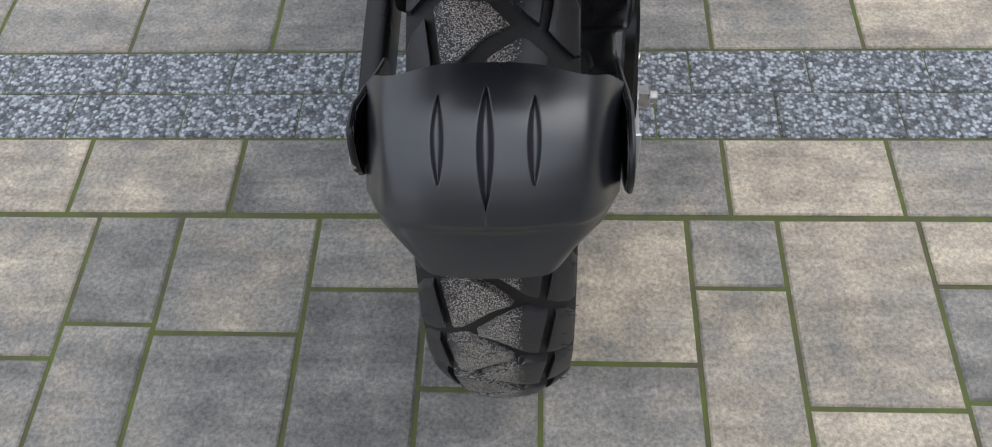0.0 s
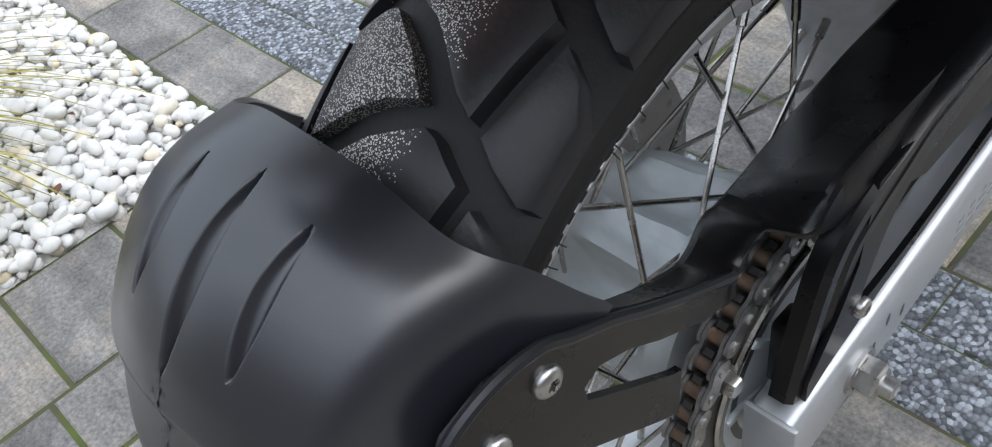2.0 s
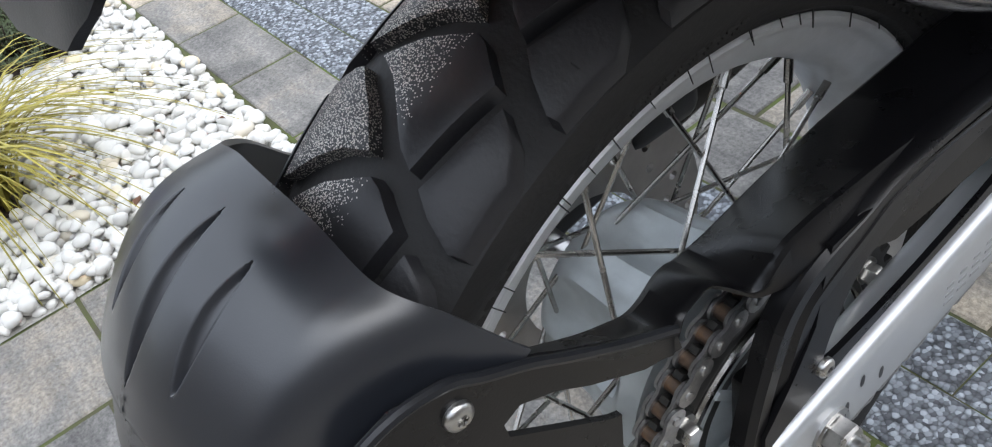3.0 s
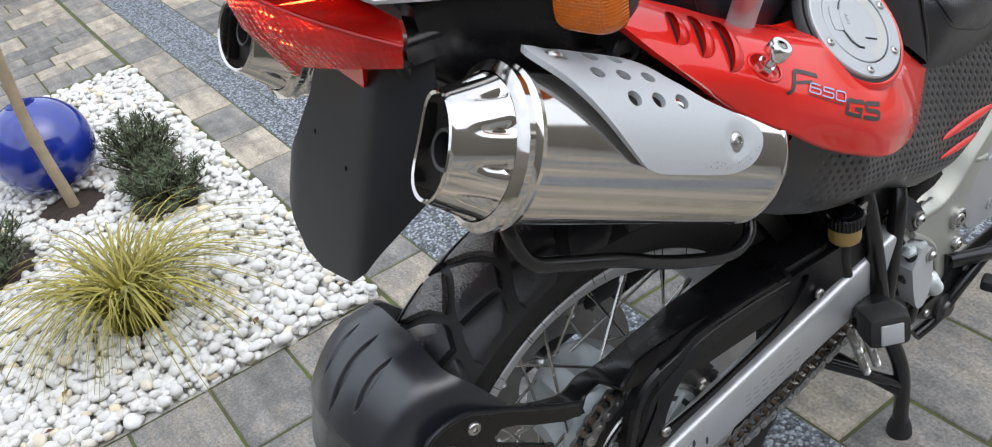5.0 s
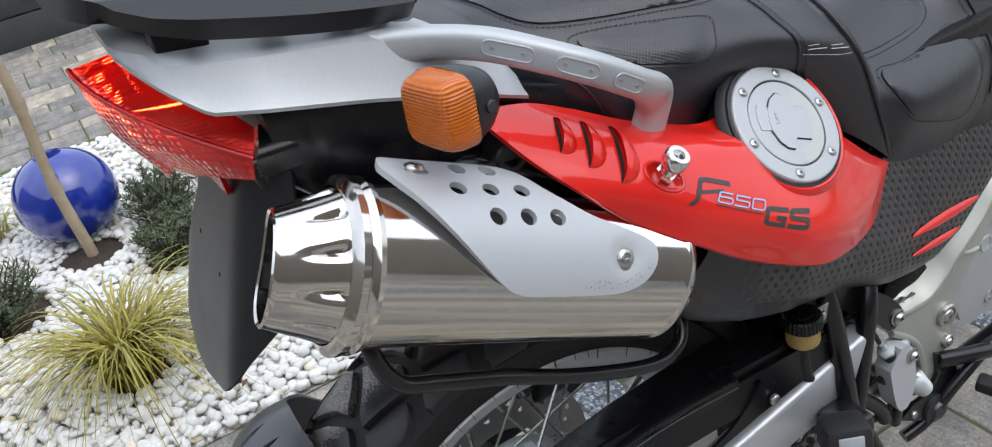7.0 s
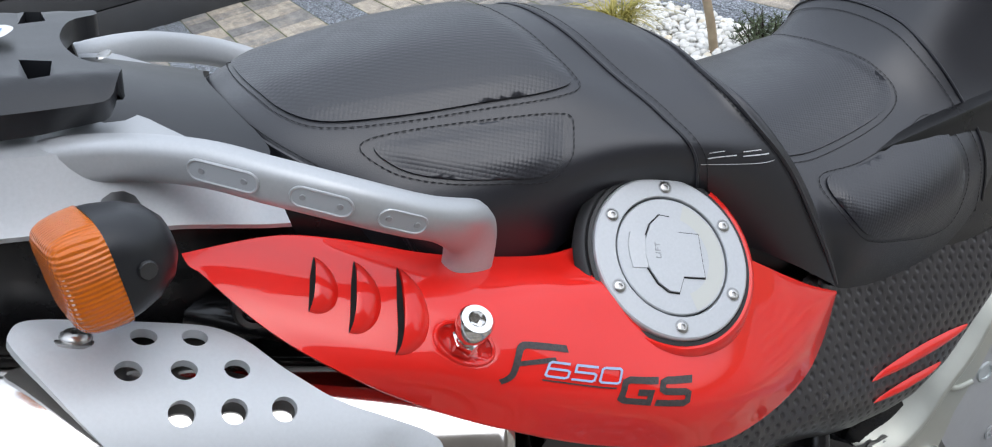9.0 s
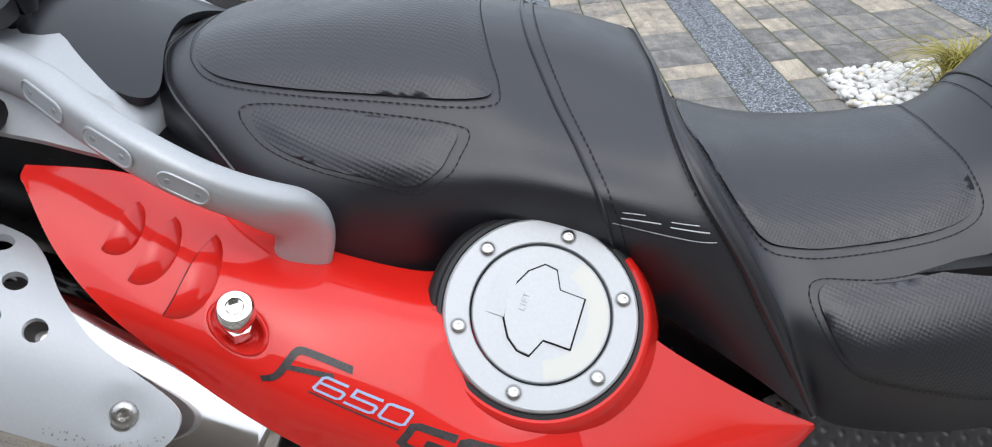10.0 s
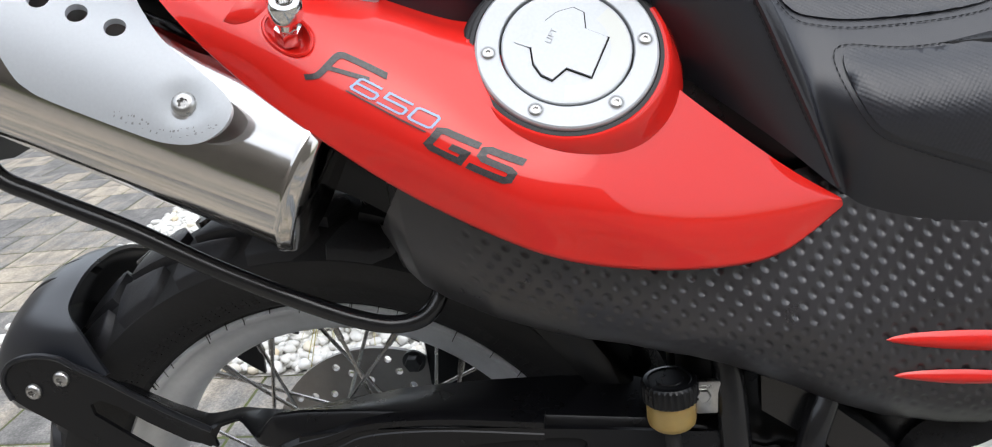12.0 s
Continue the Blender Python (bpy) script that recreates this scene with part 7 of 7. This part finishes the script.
PAD_RS = [(8.87, 3.2), (9.1, 3.02), (9.6, 3.08), (10.3, 3.02), (10.75, 2.98), (10.95, 3.3), (10.95, 3.9), (10.75, 4.35), (10.3, 4.4), (9.4, 4.2), (8.95, 4.02), (8.8, 3.65)]
pad(PAD_RS, M_EMBOSS, 0.0020, "rider_side_pad", "embossed leather inset", 0.10)


def grown(o, k):
    c = np.mean(o, 0)
    return [tuple(c + (np.array(p) - c) * k) for p in o]


for o, k in ((PAD_TOP, 1.05), (PAD_SIDE, 1.13), (PAD_RT, 1.05), (PAD_RS, 1.10)):
    stitch(grown(o, k), True)
# signature on the seat: plain pale strokes of its size
bm = bmesh.new()
SG0, SG1 = np.array((5.10, 4.05)), np.array((6.15, 3.82))


def sig_place(x, y):
    q = SG0 + (SG1 - SG0) * x
    return seat_at(q[0], q[1] - y, 0.0007)


for x0, x1, y0, y1 in ((0.06, 0.42, 0.06, 0.14), (0.50, 0.97, 0.06, 0.13)):
    ribbon(bm, [(x0, y0), (x1, y0 + 0.02)], 0.016, sig_place, 0.05)
    ribbon(bm, [(x0 + 0.03, y1), (x1 - 0.12, y1 + 0.02)], 0.012, sig_place, 0.05)
ribbon(bm, spline([(-0.04, -0.02), (0.3, -0.05), (0.7, -0.05), (1.02, -0.02)], 5), 0.008, sig_place, 0.05)
part("signature", bm, M_DECALWHITE, seat, "pale embroidered strokes", smooth=False)

# ---- garden beds ----
def blob(seed_rng, sub=1):
    """Vertices and faces of a small icosphere."""
    bm = bmesh.new()
    bmesh.ops.create_icosphere(bm, subdivisions=sub, radius=1.0)
    v = np.array([tuple(x.co) for x in bm.verts])
    f = np.array([[x.index for x in p.verts] for p in bm.faces])
    bm.free()
    return v, f


ICO_2, ICO_1 = blob(None, 2), blob(None, 1)
nrng = np.random.RandomState(3)


def pebbles(name, x0, x1, y0, y1, size, label, layers, holes=()):
    V, F = [], []
    base = 0
    for depth, (z, s, jitter) in enumerate(layers):
        ICO_V, ICO_F = ICO_2 if depth else ICO_1
        nx, ny = math.ceil((x1 - x0) / s), math.ceil((y1 - y0) / s)
        sx, sy = (x1 - x0) / nx, (y1 - y0) / ny
        for i in range(nx):
            for j in range(ny):
                x = x0 + (i + 0.5 + nrng.uniform(-jitter, jitter)) * sx
                y = y0 + (j + 0.5 + nrng.uniform(-jitter, jitter)) * sy
                if not (x0 < x < x1 and y0 < y < y1) or any((x - hx) ** 2 + (y - hy) ** 2 < hr * hr for hx, hy, hr in holes):
                    continue
                k = size * nrng.uniform(0.62, 1.25)
                sc = np.array((k * nrng.uniform(0.8, 1.25), k * nrng.uniform(0.7, 1.0), k * nrng.uniform(0.5, 0.72)))
                v = ICO_V * sc
                v = v * (1 + 0.16 * np.sin(ICO_V @ nrng.uniform(-3, 3, 3) + nrng.uniform(0, 6)))[:, None]
                a, b = nrng.uniform(0, 2 * math.pi), nrng.uniform(-0.5, 0.5)
                ca, sa, cb, sb = math.cos(a), math.sin(a), math.cos(b), math.sin(b)
                v = v @ np.array(((1, 0, 0), (0, cb, sb), (0, -sb, cb))) @ np.array(((ca, sa, 0), (-sa, ca, 0), (0, 0, 1)))
                V.append(v + (x, y, z + nrng.uniform(-0.004, 0.006)))
                F.append(ICO_F + base)
                base += len(v)
    me = bpy.data.meshes.new(name)
    me.from_pydata(np.concatenate(V).tolist(), [], np.concatenate(F).tolist())
    me.materials.append(M_PEBBLE)
    me.shade_smooth()
    return tagged(new(name, me), label, "gravel", kind="stuff")


BARE1 = [(-1.84, -0.37, 0.09), (-1.62, -0.16, 0.10), (-1.85, -0.15, 0.08), (-1.66, -0.62, 0.12), (-1.135, -0.365, 0.06)]
pebbles("white_gravel", -2.768, -0.824, -1.258, 0.048, 0.0140, "white rounded pebbles filling the garden bed", ((0.002, 0.024, 0.35), (0.011, 0.024, 0.45), (0.019, 0.028, 0.5)), BARE1)
pebbles("white_gravel", -2.468, -1.492, 1.262, 1.988, 0.0170, "white rounded pebbles in the smaller bed", ((0.002, 0.027, 0.35), (0.015, 0.029, 0.45)))
for k, (x0, x1, y0, y1) in enumerate(((-2.77, -0.822, -1.26, 0.05), (-2.47, -1.49, 1.26, 1.99))):
    bm = bmesh.new()
    sheet(bm, [[(x0 + (x1 - x0) * i / 40, y0 + (y1 - y0) * j / 40, -0.001 + 0.004 * noise.noise((i * 0.7, j * 0.7, k))) for j in range(41)] for i in range(41)])
    tagged(part("bed_soil", bm, M_GRIT), "pale grit under the pebbles", "soil", kind="structure")

for hx, hy, hr in BARE1:
    bm = bmesh.new()
    rb = random.Random(int(hx * 1000))
    ring = [(hx + hr * 1.15 * math.cos(a) * rb.uniform(0.85, 1.1), hy + hr * 1.15 * math.sin(a) * rb.uniform(0.85, 1.1)) for a in np.linspace(0, 2 * math.pi, 20, endpoint=False)]
    top = bm.verts.new((hx, hy, 0.022))
    vs = [bm.verts.new((x, y, 0.004)) for x, y in ring]
    for i in range(20):
        bm.faces.new((vs[i], vs[(i + 1) % 20], top))
    tagged(part("bark_mulch", bm, M_SOIL), "dark bark mulch round the plants", "soil", kind="structure")

# blue glazed ball
bm = bmesh.new()
prof = [(0.0, -0.138)] + [(0.143 * math.cos(a), 0.138 * math.sin(a)) for a in np.linspace(-1.45, 1.22, 30)] + [(0.046, 0.131), (0.040, 0.133), (0.036, 0.127), (0.028, 0.09), (0, 0.09)]
turned(bm, prof, Matrix.Translation((-2.005, -0.366, 0.141)), 64)
tagged(part("garden_ball", bm, M_BLUE), "blue glazed ceramic garden ball on white pebbles", "garden ball")


def cane(base, top, r):
    bm = bmesh.new()
    a, b = Vector(base), Vector(top)
    n = 40
    pts = [a.lerp(b, i / n) + Vector((0.006 * math.sin(i * 0.5), 0.006 * math.cos(i * 0.37), 0)) for i in range(n + 1)]
    tube(bm, pts, [r * (1 + (0.18 if i % 8 == 0 else 0)) * (1 - 0.25 * i / n) for i in range(n + 1)], 10)
    return tagged(part("garden_cane", bm, M_WOOD), "weathered wooden plant stake standing in the bed", "stake", "plant stakes")


cane((-1.832, -0.372, -0.02), (-1.825, -0.372, 1.25), 0.0165)
cane((-1.79, 1.76, -0.02), (-1.79, 1.76, 1.3), 0.016)


def sedge(cx, cy, n, length, spread, seed, label):
    r = random.Random(seed)
    bm = bmesh.new()
    for k in range(n):
        a = r.uniform(0, 2 * math.pi)
        L = length * r.uniform(0.55, 1.1)
        lean = r.uniform(0.15, 1.0) * spread
        x, y = cx + r.gauss(0, 0.022), cy + r.gauss(0, 0.022)
        d = Vector((math.cos(a), math.sin(a), 0))
        side = Vector((-d.y, d.x, 0))
        w = r.uniform(0.0024, 0.0050)
        bend = r.uniform(-0.55, 0.55)
        prev = None
        for i in range(9):
            t = i / 8
            out = lean * L * (t ** 1.5)
            up = L * (math.sin(min(1.0, t * 1.0) * math.pi * (0.46 + 0.36 * lean)) * 0.46)
            p = Vector((x, y, 0.0)) + d * out + side * (bend * out) + Vector((0, 0, max(0.004, up)))
            ww = w * (1 - 0.85 * t)
            cur = (bm.verts.new(p - side * ww), bm.verts.new(p + Vector((0, 0, -0.0008))), bm.verts.new(p + side * ww))
            if prev:
                bm.faces.new((prev[0], prev[1], cur[1], cur[0]))
                bm.faces.new((prev[1], prev[2], cur[2], cur[1]))
            prev = cur
    return tagged(part("sedge_grass", bm, M_YGRASS), label, "grass", "sedge tufts")


sedge(-1.15, -0.375, 520, 0.36, 1.12, 4, "yellow-green arching sedge tuft in white pebbles")
sedge(-2.20, -0.62, 200, 0.22, 0.8, 5, "small yellow sedge tuft beside the blue ball")
sedge(-2.16, 1.62, 420, 0.32, 0.9, 6, "yellow sedge tuft in the smaller bed")


def shrub(cx, cy, rx, ry, h, n, seed, label):
    """Low evergreen: woody stems with clumps of narrow leaves."""
    r = random.Random(seed)
    base = thing("shrub", label, "shrub", "low shrubs in the beds", at=(cx, cy, 0))
    bm = bmesh.new()
    lv = bmesh.new()
    for k in range(n):
        a, q = r.uniform(0, 2 * math.pi), math.sqrt(r.random())
        tip = Vector((rx * q * math.cos(a), ry * q * math.sin(a), h * (1 - 0.45 * q * q) * r.uniform(0.7, 1.1)))
        root = Vector((tip.x * 0.25, tip.y * 0.25, 0))
        mid = root.lerp(tip, 0.5) + Vector((r.uniform(-0.02, 0.02), r.uniform(-0.02, 0.02), 0.01))
        P = spline([root, mid, tip], 4)
        tube(bm, P, [0.003 * (1 - 0.7 * i / 8) for i in range(9)], 5)
        for j in range(46):
            t = r.uniform(0.30, 1.0)
            p = Vector(P[min(8, int(t * 8))])
            d = Vector((r.gauss(0, 1), r.gauss(0, 1), r.gauss(0.7, 0.7))).normalized()
            s = d.cross(Vector((r.gauss(0, 1), r.gauss(0, 1), r.gauss(0, 1)))).normalized()
            L, w = r.uniform(0.014, 0.028), r.uniform(0.0012, 0.0024)
            v = [lv.verts.new(p + d * (L * f) + s * (w * g)) for f, g in ((0, 0), (0.45, 1), (1, 0), (0.45, -1))]
            lv.faces.new(v)
    part("stem", bm, M_SOIL, base)
    part("foliage", lv, M_GREEN, base, smooth=False)
    return base


shrub(-1.62, -0.155, 0.17, 0.14, 0.14, 90, 1, "low dark green evergreen shrub in white pebbles")
shrub(-1.90, -0.14, 0.17, 0.13, 0.17, 80, 2, "grey-green evergreen shrub in white pebbles")
shrub(-1.64, -0.64, 0.18, 0.16, 0.20, 100, 3, "dark evergreen shrub at the edge of the bed")
shrub(-1.86, 1.50, 0.09, 0.08, 0.14, 36, 4, "small green shrub in the smaller bed")
shrub(-1.63, 1.84, 0.12, 0.10, 0.16, 40, 5, "green shrub beside the stake")
rl = random.Random(9)
bm = bmesh.new()
for k in range(60):
    x, y = rl.uniform(-2.6, -0.85), rl.uniform(-1.0, 0.03)
    a = rl.uniform(0, 6.28)
    s = rl.uniform(0.006, 0.015)
    z = 0.034 + rl.uniform(0, 0.008)
    c, q = math.cos(a) * s, math.sin(a) * s
    vs = [bm.verts.new(p) for p in ((x - c, y - q, z), (x + q * 0.5, y - c * 0.5, z + 0.004), (x + c, y + q, z + 0.001), (x - q * 0.5, y + c * 0.5, z + 0.003))]
    bm.faces.new(vs)
tagged(part("dead_leaves", bm, M_LEAF, smooth=False), "dry brown leaves scattered on the pebbles", "leaves", kind="stuff")

# ---- ground, paving and wall ----
bm = bmesh.new()
sheet(bm, [[(x, y, -0.0026) for y in (-60, -3.2, 3.2, 60)] for x in (-60, -4.5, 2.6, 60)])
tagged(part("ground", bm, M_MOSS), "mossy sand bed under the paving", "ground", kind="structure")
bm = bmesh.new()
for y0, y1 in ((-4.0, -1.2), (-1.19, 1.0), (1.01, 3.0), (3.01, 6.0)):
    for z0, z1 in ((-0.02, 0.16), (0.166, 0.34), (0.346, 0.60)):
        box(bm, (-5.2, y0, z0), (-4.72, y1, z1), None, 0.006)
tagged(part("wall_back", bm, M_WALL), "dark anthracite garden wall", "wall", kind="structure")

# two unseen plain walls, added to darken the sides and the reflections
bm = bmesh.new()
box(bm, (6.5, -9.0, -0.02), (6.8, 8.0, 5.2), None, 0.01)
part_wall = bmesh.new()
box(part_wall, (-6.0, -7.5, -0.02), (6.4, -7.2, 4.2), None, 0.01)
tagged(part("wall_unseen_rear", part_wall, M_UNSEEN_WALL), "unseen plain wall added behind the yard to shape reflections", "wall", kind="structure")
tagged(part("wall_unseen_side", bm, M_UNSEEN_WALL), "unseen plain wall added at the side to shape reflections", "wall", kind="structure")

paving = tagged(new("pavement"), "grey and beige concrete paving with mossy joints", "paving", kind="structure")
NEAR, FAR = [], []


def lay(x0, x1, y0, y1, mat):
    g = 0.0034 if mat is M_TILE else 0.0010
    a = (x0 + g, x1 - g, y0 + g, y1 - g)
    if a[1] - a[0] < 0.02 or a[3] - a[2] < 0.02:
        return
    cx, cy = (x0 + x1) / 2, (y0 + y1) / 2
    d = math.hypot(cx * 0.55 + 0.15, cy - 0.1)
    (NEAR if d < 1.0 else FAR).append((d, a, mat))


def in_bed(x0, x1, y0, y1):
    for bx0, bx1, by0, by1 in ((-2.77, -0.822, -1.26, 0.05), (-2.47, -1.49, 1.26, 1.99)):
        if x1 > bx0 + 0.01 and x0 < bx1 - 0.01 and y1 > by0 + 0.01 and y0 < by1 - 0.01:
            return True
    return False


rt = random.Random(21)
# columns behind the machine
COLS = [(-0.822, -0.599, (-0.17,)), (-0.599, -0.474, (-0.118, -0.365)), (-0.474, -0.272, (-0.130,)), (-0.272, -0.108, (-0.060, -0.290)), (-0.108, 0.048, (-0.205,)), (0.048, 0.251, (-0.166,)), (0.251, 0.377, (-0.053, -0.288)), (0.377, 0.571, (-0.223,)), (0.571, 0.778, (-0.047,)), (0.778, 0.930, (-0.14,)), (0.930, 1.140, (-0.08,)), (1.140, 1.340, (-0.19,))]
xc = 1.34
while xc < 6.4:
    wc = rt.choice((0.165, 0.206, 0.247))
    COLS.append((xc, xc + wc, (-rt.uniform(0.05, 0.2),)))
    xc += wc
for x0, x1, cuts in COLS:
    y = 0.061
    for c in cuts:
        lay(x0, x1, c, y, M_TILE)
        y = c
    while y > -5.2:
        L = rt.choice((0.123, 0.165, 0.206, 0.247))
        lay(x0, x1, y - L, y, M_TILE)
        y -= L
# column pattern left of the bed's near end and beyond it
x = -0.822
while x > -4.7:
    w = rt.choice((0.125, 0.165, 0.206))
    y = -1.26 if x > -2.77 else 0.055
    while y > -5.2:
        L = rt.choice((0.123, 0.165, 0.206, 0.247))
        if not in_bed(x - w, x, y - L, y):
            lay(x - w, x, y - L, y, M_TILE)
        y -= L
    x -= w
# border rows and chip strips
for y0, y1, first in ((0.064, 0.208, 0.315), (0.392, 0.540, 0.320), (1.150, 1.262, 0.2)):
    x = first + 0.2417 * 25
    while x > -4.7:
        lay(x - 0.2417, x, y0, y1, M_TILE)
        x -= 0.2417
for y0, y1 in ((0.208, 0.300), (0.300, 0.392), (0.955, 1.052), (1.052, 1.150), (2.00, 2.10), (2.10, 2.20)):
    x = 1.7 + 0.185 * 25 + (0.06 if abs(y0 - 0.3) < 0.01 else 0)
    while x > -4.7:
        lay(x - 0.185, x, y0, y1, M_GRANITE)
        x -= 0.185
# the fields between the strips, laid in courses
for ya, yb in ((0.540, 0.955), (1.262, 2.00), (2.20, 6.0)):
    y = ya
    while y < yb - 0.03:
        h = min(rt.choice((0.123, 0.165, 0.206)), yb - y)
        if yb - y - h < 0.05:
            h = yb - y
        x = 6.45 - rt.uniform(0, 0.15)
        while x > -4.7:
            L = rt.choice((0.165, 0.206, 0.247, 0.29))
            if not in_bed(x - L, x, y, y + h):
                lay(x - L, x, y, y + h, M_TILE)
            x -= L
        y += h


def tile_geo(a, z=0.0, bev=0.0028):
    x0, x1, y0, y1 = a
    dz = [rt.uniform(-0.0009, 0.0009) for _ in range(4)]
    c = [(x0, y0), (x1, y0), (x1, y1), (x0, y1)]
    i = [(x0 + bev, y0 + bev), (x1 - bev, y0 + bev), (x1 - bev, y1 - bev), (x0 + bev, y1 - bev)]
    v = [(p[0], p[1], -0.03) for p in c] + [(p[0], p[1], z - 0.0022 + d) for p, d in zip(c, dz)] + [(p[0], p[1], z + d) for p, d in zip(i, dz)]
    f = [(8, 9, 10, 11)]
    for k in range(4):
        j = (k + 1) % 4
        f += [(k, j, 4 + j, 4 + k), (4 + k, 4 + j, 8 + j, 8 + k)]
    return v, f


NEAR.sort(key=lambda q: q[0])
FAR += NEAR[290:]
for d, a, mat in NEAR[:290]:
    v, f = tile_geo(a)
    me = bpy.data.meshes.new("tile")
    me.from_pydata(v, [], f)
    me.materials.append(mat)
    ob = new("tile", me)
    ob.parent = paving
for name, mat in (("far_tiles", M_TILE), ("far_chip_tiles", M_GRANITE)):
    V, F = [], []
    for d, a, m in FAR:
        if m is mat:
            v, f = tile_geo(a)
            F += [tuple(i + len(V) for i in q) for q in f]
            V += v
    me = bpy.data.meshes.new(name)
    me.from_pydata(V, [], F)
    me.materials.append(mat)
    ob = new(name, me)
    ob.parent = paving
    ob["kind"] = "stuff"
